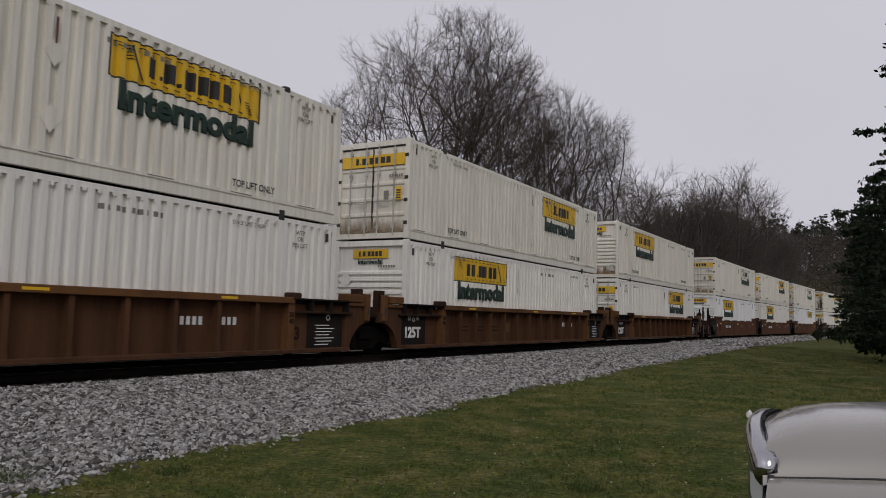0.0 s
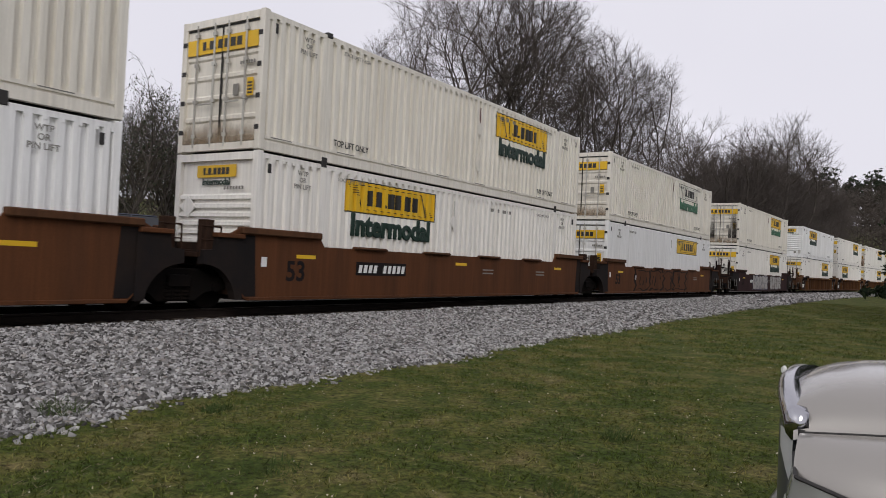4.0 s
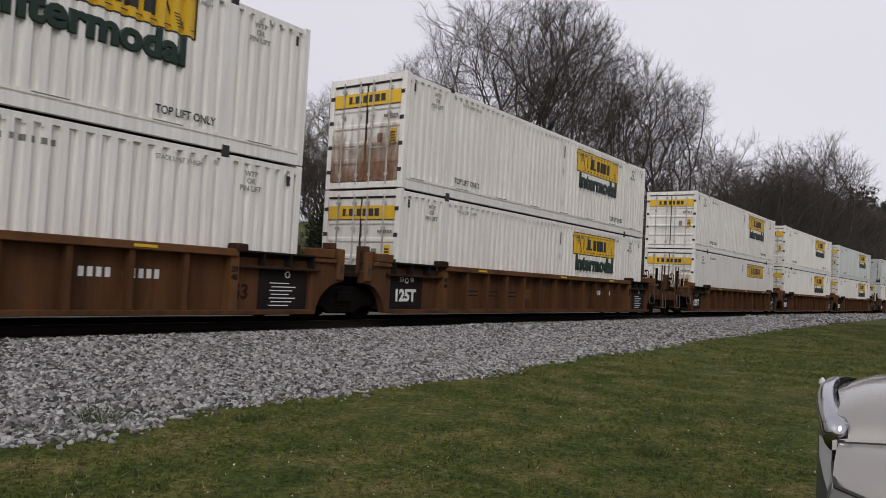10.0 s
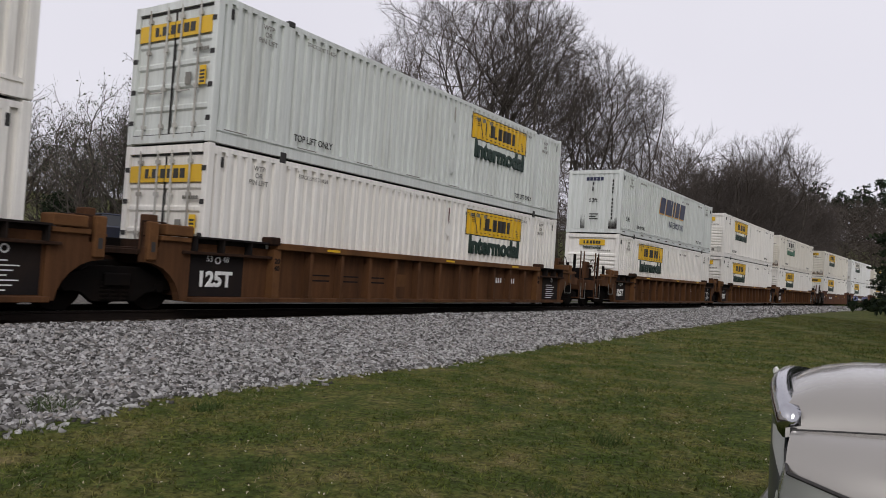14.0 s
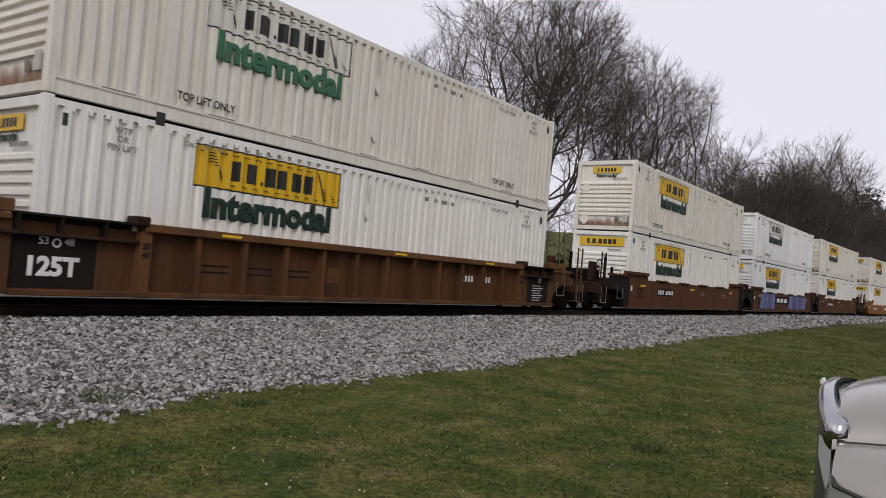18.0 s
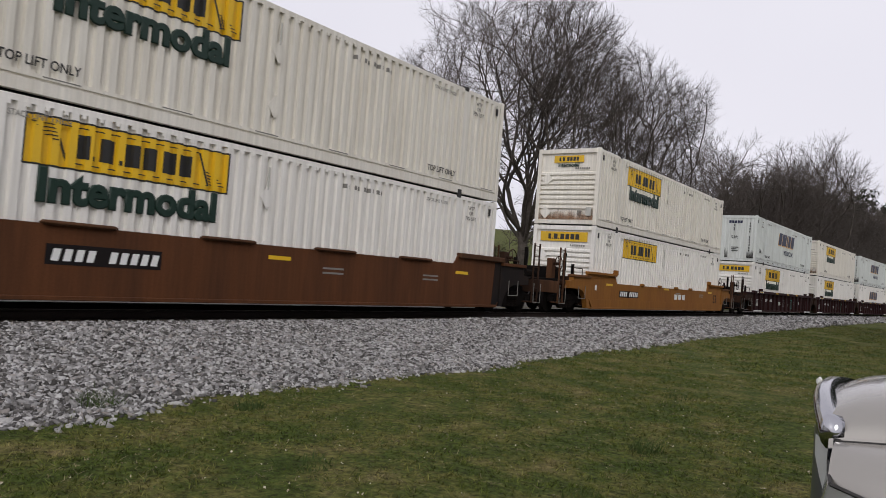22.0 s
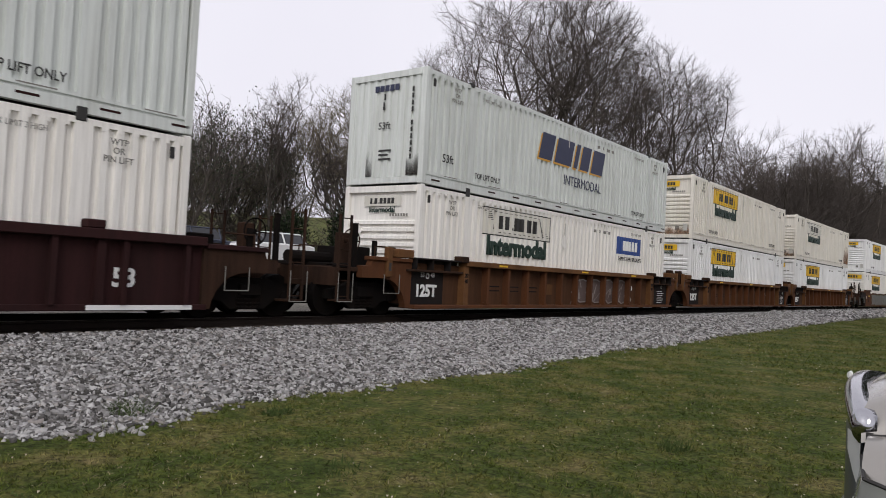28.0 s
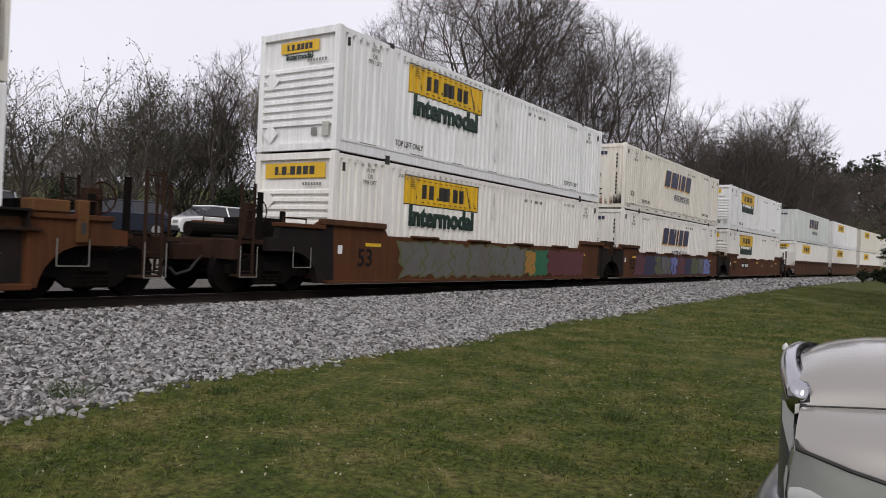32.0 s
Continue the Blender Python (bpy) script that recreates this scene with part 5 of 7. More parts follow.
def bed_height(side, y):
    """Height of the ballast at `side` metres to the right of the track's middle; takes numbers or arrays."""
    crest = RAIL - 0.08
    toe = 0.40 * (1 - np.exp(-np.clip(y, 0, 900) / 32)) + 0.015
    f = np.clip((side - 2.3) / (EDGE - TRACK - 2.75), 0, 1.3)
    shoulder = crest + (toe - crest) * np.minimum(1.05, f) ** 0.9 - np.clip(f - 1, 0, 1) * 0.9
    inner = RAIL - 0.20 + np.clip((np.abs(side) - 1.5) / 0.7, 0, 1) * 0.12
    left = crest - np.clip(-side - 2.2, 0, 9) * 0.10
    return np.where(side > 2.3, shoulder, np.where(side > -2.2, inner, left))


bm = bmesh.new()
prev = None
s = -150.0
sides = (7.9, 7.3, 6.8, 6.3, 5.4, 4.2, 3.0, 2.3, 1.95)
while s <= 420:
    ring = []
    for side in sides:
        x, y, a = rail_at(s, side)
        ring.append(bm.verts.new((x, y, float(bed_height(side, y)))))
    if prev:
        for i in range(len(sides) - 1):
            bm.faces.new((prev[i], prev[i + 1], ring[i + 1], ring[i]))
    prev = ring
    s += 3
tagged(part("ballast_shoulder", bm, M["bed"], smooth=True), "grey crushed stone ballast beside the track", "ballast", kind="structure")
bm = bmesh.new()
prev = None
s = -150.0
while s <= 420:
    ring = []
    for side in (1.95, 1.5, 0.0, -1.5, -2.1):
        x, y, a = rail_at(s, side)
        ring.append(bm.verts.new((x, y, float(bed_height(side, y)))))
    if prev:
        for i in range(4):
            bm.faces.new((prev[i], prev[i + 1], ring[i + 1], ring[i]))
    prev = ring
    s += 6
tagged(part("track_bed", bm, M["oily_shaded"]), "oil-stained ballast between the rails, the train's shade painted in", "ballast", kind="structure")
bm = bmesh.new()
prev = None
s = -150.0
while s <= 240:
    ring = []
    for side in (-2.1, -3.0, -4.3, -5.2, -6.2, -7.4):
        x, y, a = rail_at(s, side)
        ring.append(bm.verts.new((x, y, max(float(bed_height(side, y)), lie(x, y) + 0.03))))
    if prev:
        for i in range(5):
            bm.faces.new((prev[i], prev[i + 1], ring[i + 1], ring[i]))
    prev = ring
    s += 4
tagged(part("gravel_verge", bm, M["gravel"], smooth=True), "dusty grey gravel verge on the far side of the track", "gravel", kind="structure")


def line_at(s, side):
    """rail_at for arrays."""
    a = np.clip((s - BEND) / RADIUS, 0, None)
    x = TRACK + RADIUS * (1 - np.cos(a)) + side * np.cos(a)
    y = np.where(s <= BEND, s, BEND + RADIUS * np.sin(a) - side * np.sin(a))
    return x, y


def stones(name, count, s0, s1, size, lo, hi, seed, flat=0.62):
    """Loose broken stones on the shoulder, joined."""
    rng = np.random.default_rng(seed)
    s = s0 + (s1 - s0) * rng.random(count) ** 1.15
    side = lo + (hi - lo) * rng.random(count)
    x, y = line_at(s, side)
    toe = edge_at(y) + 0.20 * np.abs(rng.standard_normal(count)) * rng.random(count) ** 1.5 - 0.06
    keep = x < toe
    s, side, x, y = s[keep], side[keep], x[keep], y[keep]
    n = len(s)
    z = bed_height(side, y) + size * 0.20
    z = np.maximum(z, 0.40 * (1 - np.exp(-np.clip(y, 0, 900) / 32)) + size * 0.12)
    cube = np.array([(i, j, k) for i in (-1, 1) for j in (-1, 1) for k in (-1, 1)], float)
    quads = np.array([(0, 1, 3, 2), (4, 6, 7, 5), (0, 4, 5, 1), (2, 3, 7, 6), (0, 2, 6, 4), (1, 5, 7, 3)])
    shape = cube[None] * (1 + 0.45 * rng.standard_normal((n, 8, 3)).clip(-1.2, 1.2)) * (size * (0.5 + 0.85 * rng.random(n) ** 1.6))[:, None, None] * np.array([0.78, 0.56, 0.62 * flat])
    turn = rng.random(n) * math.pi
    q = np.stack([np.cos(turn), np.zeros(n), np.zeros(n), np.sin(turn)], 1) + 0.26 * rng.standard_normal((n, 4))
    q /= np.linalg.norm(q, axis=1)[:, None]
    w, i, j, k = q.T
    R = np.stack([1 - 2 * (j * j + k * k), 2 * (i * j - k * w), 2 * (i * k + j * w), 2 * (i * j + k * w), 1 - 2 * (i * i + k * k), 2 * (j * k - i * w), 2 * (i * k - j * w), 2 * (j * k + i * w), 1 - 2 * (i * i + j * j)], axis=1).reshape(n, 3, 3)
    verts = np.einsum("nij,nvj->nvi", R, shape) + np.stack([x, y, z], axis=1)[:, None, :]
    faces = (quads[None] + 8 * np.arange(n)[:, None, None]).reshape(-1, 4)
    return tagged(new(name, swift_mesh(name, verts.reshape(-1, 3), faces, M["stone"])), "loose broken grey granite stones along the track", "stones", kind="stuff")


def swift_mesh(name, verts, faces, mat):
    """A mesh from arrays; all faces have the same number of corners."""
    me = bpy.data.meshes.new(name)
    k = faces.shape[1]
    me.vertices.add(len(verts))
    me.vertices.foreach_set("co", np.ascontiguousarray(verts, dtype=np.float32).ravel())
    me.loops.add(faces.size)
    me.loops.foreach_set("vertex_index", np.ascontiguousarray(faces, dtype=np.int32).ravel())
    me.polygons.add(len(faces))
    me.polygons.foreach_set("loop_start", np.arange(0, faces.size, k, dtype=np.int32))
    me.polygons.foreach_set("loop_total", np.full(len(faces), k, dtype=np.int32))
    me.update(calc_edges=True)
    me.validate()
    me.materials.append(mat)
    return me


stones("ballast_stones", 88000, 0.5, 16.0, 0.034, 2.1, 7.3, 3)
stones("ballast_stones", 50000, 16.0, 44.0, 0.048, 2.1, 7.3, 4)
stones("ballast_stones", 16000, 44.0, 120.0, 0.11, 2.1, 7.3, 5)

for side in (-0.7525, 0.7525):
    bm = bmesh.new()
    prev = None
    s = -150.0
    while s <= 420:
        ring = []
        for dx, dz in ((-0.07, -0.17), (0.07, -0.17), (0.012, -0.13), (0.012, -0.05), (0.036, -0.03), (0.036, 0.0), (-0.036, 0.0), (-0.036, -0.03), (-0.012, -0.05), (-0.012, -0.13)):
            x, y, a = rail_at(s, side + dx)
            ring.append(bm.verts.new((x, y, RAIL + dz)))
        if prev:
            for i in range(10):
                bm.faces.new((prev[i], prev[(i + 1) % 10], ring[(i + 1) % 10], ring[i]))
        prev = ring
        s += 6
    rail = tagged(part("rail", bm, [M["railhead"], M["railtop"]]), "steel rail with a polished head on timber ties", "rail", kind="structure")
    rail.data.polygons.foreach_set("material_index", [1 if abs(p.normal.z) > 0.9 and p.center.z > RAIL - 0.01 else 0 for p in rail.data.polygons])

tie_bm = bmesh.new()
box(tie_bm, -1.3, 1.3, -0.115, 0.115, -0.30, -0.165)
tie = tagged(part("railway_tie", tie_bm, M["tie"], bevel=0.012), "dark weathered timber tie under the rails", "tie", "ties of the track")
for k in range(120):
    s = -8 + 0.54 * k
    x, y, a = rail_at(s)
    m = pose(x, y, RAIL, 0, 0, a + random.uniform(-0.6, 0.6))
    if k == 0:
        tie.matrix_basis = m
    else:
        copy_thing(tie, m)


# ---- grass ----
def blades(name, count, seed, x0, x1, y0, y1, high, wide, mat, keep, label, lean=0.6, clump=1):
    """Single blades of grass, joined."""
    rng = np.random.default_rng(seed)
    x, y = x0 + (x1 - x0) * rng.random(count // clump), y0 + (y1 - y0) * rng.random(count // clump) ** 1.2
    if clump > 1:
        x, y = np.repeat(x, clump), np.repeat(y, clump)
        x, y = x + rng.normal(0, wide * 4.0, len(x)), y + rng.normal(0, wide * 4.0, len(y))
    ok = keep(x, y)
    x, y = x[ok], y[ok]
    n = len(x)
    a = rng.random(n) * 6.283
    h, w = high * (0.4 + rng.random(n) ** 2 * 1.1), wide * (0.6 + 0.8 * rng.random(n))
    dx, dy = np.cos(a) * w, np.sin(a) * w
    lx, ly = lean * h * rng.standard_normal(n), lean * h * rng.standard_normal(n)
    z = 0.40 * (1 - np.exp(-np.clip(y, 0, 900) / 32)) - 0.004
    v = np.stack([np.stack([x - dx, y - dy, z], 1), np.stack([x + dx, y + dy, z], 1), np.stack([x + lx + dx * 0.25, y + ly + dy * 0.25, z + h], 1), np.stack([x + lx - dx * 0.25, y + ly - dy * 0.25, z + h], 1)], 1)
    f = np.arange(4 * n).reshape(n, 4)
    return tagged(new(name, swift_mesh(name, v.reshape(-1, 3), f, mat)), label, "grass", kind="stuff")


def on_lawn(x, y):
    worn = np.sin(1.3 * x + 0.7 * y) + np.sin(0.9 * x - 1.7 * y + 2) + np.sin(2.3 * x + 1.1 * y + 4) + 0.8 * np.sin(3.9 * y - 3.1 * x)
    ragged = 0.22 * np.sin(5.1 * y + 2 * x) + 0.18 * np.sin(9.7 * y)
    return (x > edge_at(y) - 0.05 + ragged) & (np.random.default_rng(8).random(len(x)) * 2.4 < worn + 2.6)


blades("lawn_grass", 200000, 11, -7.5, 2.4, 1.5, 15, 0.028, 0.0042, M["blade"], on_lawn, "short mown grass with worn patches", 0.8, 7)


def clover(x, y):
    return on_lawn(x, y) & (np.sin(0.8 * x + 1.1 * y + 1) + np.sin(1.9 * x - 0.7 * y) + 0.7 * np.sin(3.7 * y + x) > 0.35)


blades("clover_patch", 90000, 15, -7.5, 2.4, 1.5, 13, 0.012, 0.0085, M["clover"], clover, "low broad-leaved clover and weeds in the lawn", 1.6, 9)
blades("dry_grass", 30000, 16, -7.5, 2.4, 1.5, 15, 0.020, 0.0030, M["straw"], on_lawn, "dry straw-coloured grass among the green", 1.8, 5)
blades("lawn_grass", 110000, 12, -9, 6, 15, 50, 0.040, 0.009, M["blade"], on_lawn, "short mown grass with worn patches", 0.8)
for k, (tx, ty, r, h, c) in enumerate(((-6.85, 4.05, 0.22, 0.13, 300), (-6.0, 5.15, 0.16, 0.07, 260), (-2.45, 6.85, 0.16, 0.09, 220), (-4.1, 4.1, 0.24, 0.05, 260), (-4.3, 8.7, 0.2, 0.06, 200), (-0.9, 7.6, 0.2, 0.05, 160), (-3.3, 10.4, 0.25, 0.06, 180), (-2.2, 5.0, 0.18, 0.05, 160))):
    inside = lambda x, y, tx=tx, ty=ty, r=r: (x - tx) ** 2 + (y - ty) ** 2 < r * r
    blades("grass_tuft", c, 40 + k, tx - r, tx + r, ty - r, ty + r, h, 0.0045, M["weed"], inside, "taller green weed tuft in the lawn", 0.7)

rng = random.Random(5)
bits_v, bits_f = [], []
for k in range(1100):
    x, y = rng.uniform(-8, 1.5), rng.uniform(2.2, 20)
    if x < edge_at(y) - 0.6:
        continue
    a, r, z = rng.uniform(0, 6.28), rng.uniform(0.004, 0.011) * (2.0 if k < 10 else 1), lie(x, y) + 0.02
    i = len(bits_v)
    for j in range(5):
        b = a + j * 1.2566
        bits_v.append((x + r * (1.6 if j == 0 else 1) * math.cos(b), y + r * math.sin(b) * 0.8, z + rng.uniform(0, 0.02)))
    bits_f.append([i + j for j in range(5)])
me = bpy.data.meshes.new("leaf_litter")
me.from_pydata(bits_v, [], bits_f)
me.materials.append(M["leaf_bit"])
tagged(new("leaf_litter", me), "dry pale leaf bits scattered on the lawn", "leaves", kind="stuff")


# ---- trees ----
M["bark"] = speckled("grey_brown_bark", [(0.045, 0.038, 0.032), (0.08, 0.068, 0.058), (0.13, 0.112, 0.098)], 3.0, bump=0.6)
M["twig"] = speckled("bare_twigs", [(0.066, 0.055, 0.049), (0.125, 0.106, 0.094)], 0.6, bump=0, island=True)
M["pale_twig"] = speckled("budding_twigs", [(0.11, 0.092, 0.070), (0.19, 0.165, 0.115)], 0.6, bump=0, island=True)
M["needle"] = speckled("dark_needles", [(0.008, 0.014, 0.007), (0.015, 0.024, 0.011), (0.028, 0.038, 0.016)], 1.0, bump=0, island=True)
M["leafy"] = speckled("sparse_evergreen_leaves", [(0.035, 0.042, 0.026), (0.06, 0.068, 0.044), (0.095, 0.10, 0.07)], 1.0, bump=0, island=True)
M["redleaf"] = speckled("rusty_red_leaves", [(0.10, 0.035, 0.022), (0.18, 0.07, 0.04)], 1.0, bump=0, island=True)


def sticks(p, q, r, r2, sides):
    """Many tapered sticks at once: vertices and faces."""
    d = q - p
    d = d / np.maximum(np.linalg.norm(d, axis=1), 1e-6)[:, None]
    u = np.cross(d, np.where(np.abs(d[:, 2:]) < 0.8, np.array([[0.0, 0.0, 1.0]]), np.array([[1.0, 0.0, 0.0]])))
    u /= np.linalg.norm(u, axis=1)[:, None]
    w = np.cross(d, u)
    a = np.arange(sides) * 6.2832 / sides
    ring = u[:, None] * np.cos(a)[None, :, None] + w[:, None] * np.sin(a)[None, :, None]
    v = np.concatenate([p[:, None] + ring * r[:, None, None], q[:, None] + ring * r2[:, None, None]], 1)
    i = np.arange(sides)
    f = np.stack([i, (i + 1) % sides, sides + (i + 1) % sides, sides + i], 1)
    return v.reshape(-1, 3), (f[None] + 2 * sides * np.arange(len(p))[:, None, None]).reshape(-1, 4)


class Forker:
    """A bare tree that forks again and again inside its crown."""

    def __init__(self, seed, crowns, limbs, low, first, least=0.55, step=0.5, lift=0.02):
        rng = random.Random(seed)
        self.rng, self.crowns = np.random.default_rng(seed), crowns
        places, parents = [Vector((0, 0, -0.4))], [-1]

        def inside(p):
            for cx, cy, cz, ax, ay, az in crowns:
                v = Vector(((p.x - cx) / ax, (p.y - cy) / ay, (p.z - cz) / az))
                size = v.length
                d = v / max(size, 1e-6)
                if size < 1 + 0.09 * math.sin(d.x * 6 + seed) * math.cos(d.y * 5) + 0.06 * math.sin(d.z * 9 + d.x * 7):
                    return True
            return False

        def grow(at, d, length):
            """One length of wood from node `at`; gives its last node and way, or nothing."""
            count = max(1, round(length / step))
            for k in range(count):
                d = (d + Vector((rng.gauss(0, 0.075), rng.gauss(0, 0.075), rng.gauss(0, 0.06) + lift))).normalized()
                q = places[at] + d * (length / count)
                if len(places) > 40 and q.z > low and not inside(q):
                    return None
                places.append(q)
                parents.append(at)
                at = len(places) - 1
            return at, d

        def aside(d, angle, turn):
            u = d.orthogonal().normalized()
            w = d.cross(u)
            return (d * math.cos(angle) + (u * math.cos(turn) + w * math.sin(turn)) * math.sin(angle)).normalized()

        tip = grow(0, Vector((0, 0, 1)), low + 0.4)
        stack = []
        for k in range(limbs):
            a = 6.2832 * k / limbs + rng.uniform(-0.3, 0.3)
            rise = radians((28, 62, 44, 80)[k % 4] + rng.uniform(-7, 7))
            d = Vector((math.cos(a) * math.cos(rise), math.sin(a) * math.cos(rise), math.sin(rise)))
            stack.append((max(1, tip[0] - (k % 4)), d, first * rng.uniform(0.85, 1.1)))
        while stack:
            at, d, length = stack.pop(0)
            end = grow(at, d, length)
            if not end or length < least:
                continue
            turn = rng.uniform(0, 6.2832)
            stack.append((end[0], aside(end[1], radians(rng.uniform(8, 24)), turn), length * rng.uniform(0.80, 0.92)))
            stack.append((end[0], aside(end[1], radians(rng.uniform(30, 52)), turn + math.pi + rng.uniform(-0.5, 0.5)), length * rng.uniform(0.62, 0.82)))
            if rng.random() < 0.45:
                stack.append((parents[end[0]], aside(end[1], radians(rng.uniform(40, 65)), turn + 1.57), length * rng.uniform(0.5, 0.7)))
        self.at, self.up = np.array([tuple(p) for p in places]), np.array(parents)

    def thickness(self, tip, power):
        load = np.zeros(len(self.at))
        for i in range(len(self.at) - 1, 0, -1):
            if load[i] == 0:
                load[i] = tip ** power
            load[self.up[i]] += load[i]
        load[0] = max(load[0], load[1] if len(load) > 1 else 0)
        return load ** (1 / power)

    def wood(self, tip=0.011, power=2.25, cut=0.035):
        r = self.thickness(tip, power)
        i = np.arange(1, len(self.at))
        p, q, a, b = self.at[self.up[i]], self.at[i], np.minimum(r[self.up[i]], r[i] * 1.35), r[i]
        self.r = r
        big = b > cut
        return sticks(p[big], q[big], a[big], b[big], 6), sticks(p[~big], q[~big], a[~big], b[~big], 3)

    def twigs(self, per, long, r=0.007, droop=0.0, below=0.03):
        """Fine end twigs on the thin wood, each in two bent lengths."""
        rng = self.rng
        thin = np.where(self.r < below)[0]
        thin = thin[thin > 5]
        i = np.repeat(thin, per)
        p = self.at[i] + rng.normal(0, 0.04, (len(i), 3))
        d = self.at[i] - self.at[self.up[i]]
        d = d / np.maximum(np.linalg.norm(d, axis=1), 1e-6)[:, None] + rng.normal(0, 0.62, (len(i), 3))
        away = self.at[i] - np.array([0, 0, self.crowns[0][2] * 0.45])
        d += 0.45 * away / np.maximum(np.linalg.norm(away, axis=1), 0.1)[:, None]
        d /= np.linalg.norm(d, axis=1)[:, None]
        size = long * (0.35 + 0.9 * rng.random(len(i)))
        m = p + d * (size * 0.5)[:, None]
        e = d + rng.normal(0, 0.16, d.shape)
        e[:, 2] -= droop
        q = m + e / np.linalg.norm(e, axis=1)[:, None] * (size * 0.6)[:, None]
        r0 = np.full(len(i), r)
        va, fa = sticks(p, m, r0 * 1.25, r0, 3)
        vb, fb = sticks(m, q, r0, r0 * 0.5, 3)
        return np.concatenate([va, vb]), np.concatenate([fa, fb + len(va)])


def grown_tree(seed, crowns, limbs, low, first, twig="twig", per=3, long=0.8, r=0.006, least=0.55, tip=0.010, power=2.15, below=0.022, droop=0.0):
    g = Forker(seed, crowns, limbs, low, first, least)
    thick, thin = g.wood(tip, power)
    fine = g.twigs(per, long, r, droop, below)
    root = new("bare_tree")
    for nm, (v, f), mt in (("trunk", thick, M["bark"]), ("branchwork", thin, M[twig]), ("twig_spray", fine, M[twig])):
        ob = new(nm, swift_mesh(nm, v, f, mt))
        ob.parent = root
        tagged(ob, kind="stuff")
    return root, g


def leaf_cloud(name, spots, count, spread, size, mat, seed, flat=1.0):
    """Small leaves scattered round spots, joined."""
    rng = np.random.default_rng(seed)
    v, f = [], []
    for k in range(count):
        c = spots[int(rng.integers(len(spots)))]
        p = np.array(c) + rng.standard_normal(3) * spread * np.array([1, 1, flat])
        a, b = rng.standard_normal(3), rng.standard_normal(3)
        a /= np.linalg.norm(a)
        b -= a * (a @ b)
        b /= np.linalg.norm(b)
        s = size * (0.6 + 0.8 * rng.random())
        i = len(v)
        v += [tuple(p - a * s), tuple(p + b * s * 0.45), tuple(p + a * s), tuple(p - b * s * 0.45)]
        f.append((i, i + 1, i + 2, i + 3))
    me = bpy.data.meshes.new(name)
    me.from_pydata(v, [], f)
    me.materials.append(mat)
    return me


def leafy_tree(name, seed, crowns, limbs, low, first, mat, leaves, size, spreadout, least=0.4):
    root, g = grown_tree(seed, crowns, limbs, low, first, per=1, long=0.5, r=0.006, least=least, tip=0.009)
    root.name = name
    fine = g.at[(g.r < 0.03) & (g.at[:, 2] > low)]
    ob = new("crown", leaf_cloud("crown", [tuple(p) for p in fine], leaves, spreadout, size, mat, seed))
    ob.parent = root
    tagged(ob, kind="stuff")
    return root


def conifer(seed, height, radius, base=0.0):
    """A dense dark conifer: trunk, whorls of drooping boughs, needles on them."""
    rr = random.Random(seed)
    root = new("conifer_tree")
    bm = bmesh.new()
    rod(bm, (0, 0, -0.3), (0, 0, height), height * 0.016, 0.02, sides=9)
    part("trunk", bm, M["bark"], root)
    inner, outer, spots = [], [], []
    z = base
    while z < height - 0.2:
        f = (z - base) / (height - base)
        tier = 0.84 + 0.30 * abs(((z / 1.7) % 1.0) * 2 - 1)
        reach = radius * (1 - f) ** 0.50 * tier * rr.uniform(0.8, 1.08)
        for k in range(7 if f < 0.7 else 5):
            a = rr.uniform(0, 6.2832)
            L = reach * rr.uniform(0.6, 1.0)
            p = Vector((0, 0, z))
            q = Vector((math.cos(a) * L, math.sin(a) * L, z - 0.10 * L + rr.uniform(-0.2, 0.3)))
            inner.append(tuple(p))
            outer.append(tuple(q))
            m = max(2, int(L / 0.16))
            for j in range(m):
                t = (j + rr.random()) / m
                s = p.lerp(q, 0.25 + 0.75 * t)
                w = 0.30 * L * (1 - t) + 0.08
                spots.append((s.x + rr.gauss(0, w * 0.5), s.y + rr.gauss(0, w * 0.5), s.z + rr.gauss(0, 0.07) - 0.05))
        z += height / 34
    v, f = sticks(np.array(inner), np.array(outer), np.full(len(inner), 0.035), np.full(len(inner), 0.008), 4)
    ob = new("boughs", swift_mesh("boughs", v, f, M["bark"]))
    ob.parent = root
    tagged(ob, kind="stuff")
    ob = new("needles", leaf_cloud("needles", spots, 34000, 0.10, 0.12, M["needle"], seed, 0.6))
    ob.parent = root
    tagged(ob, kind="stuff")
    return root


def stand(root, x, y, turn=0.0, size=1.0, sink=0.0):
    root.matrix_basis = pose(x, y, lie(x, y) - sink, 0, 0, turn) @ Matrix.Scale(size, 4)
    return root


def stand_copy(root, x, y, turn=0.0, size=1.0, sink=0.0):
    ob = copy_thing(root, pose(x, y, lie(x, y) - sink, 0, 0, turn))
    ob.scale = (size, size, size)
    return ob


broad, _ = grown_tree(2, ((-0.6, -0.2, 13.4, 10.0, 10.0, 10.8), (-3.6, -1.0, 8.0, 7.4, 7.4, 6.8)), 12, 3.8, 4.1, per=3, long=0.75, r=0.0052, least=0.70, tip=0.0085)
tagged(stand(broad, -29.5, 51.3, 20, 0.99), "large bare broad-crowned hardwood tree with dense twigs", "tree", "bare trees behind the track")
slim, _ = grown_tree(5, ((0, 0, 13.2, 5.6, 5.6, 8.4), (0.4, 0.3, 7.4, 5.2, 5.2, 5.6)), 11, 4.0, 3.3, per=3, long=0.8, r=0.0050, least=0.50, tip=0.0080)
tagged(stand(slim, -22.6, 58.4, 70, 1.0), "bare rounded hardwood tree behind the track", "tree", "bare trees behind the track")
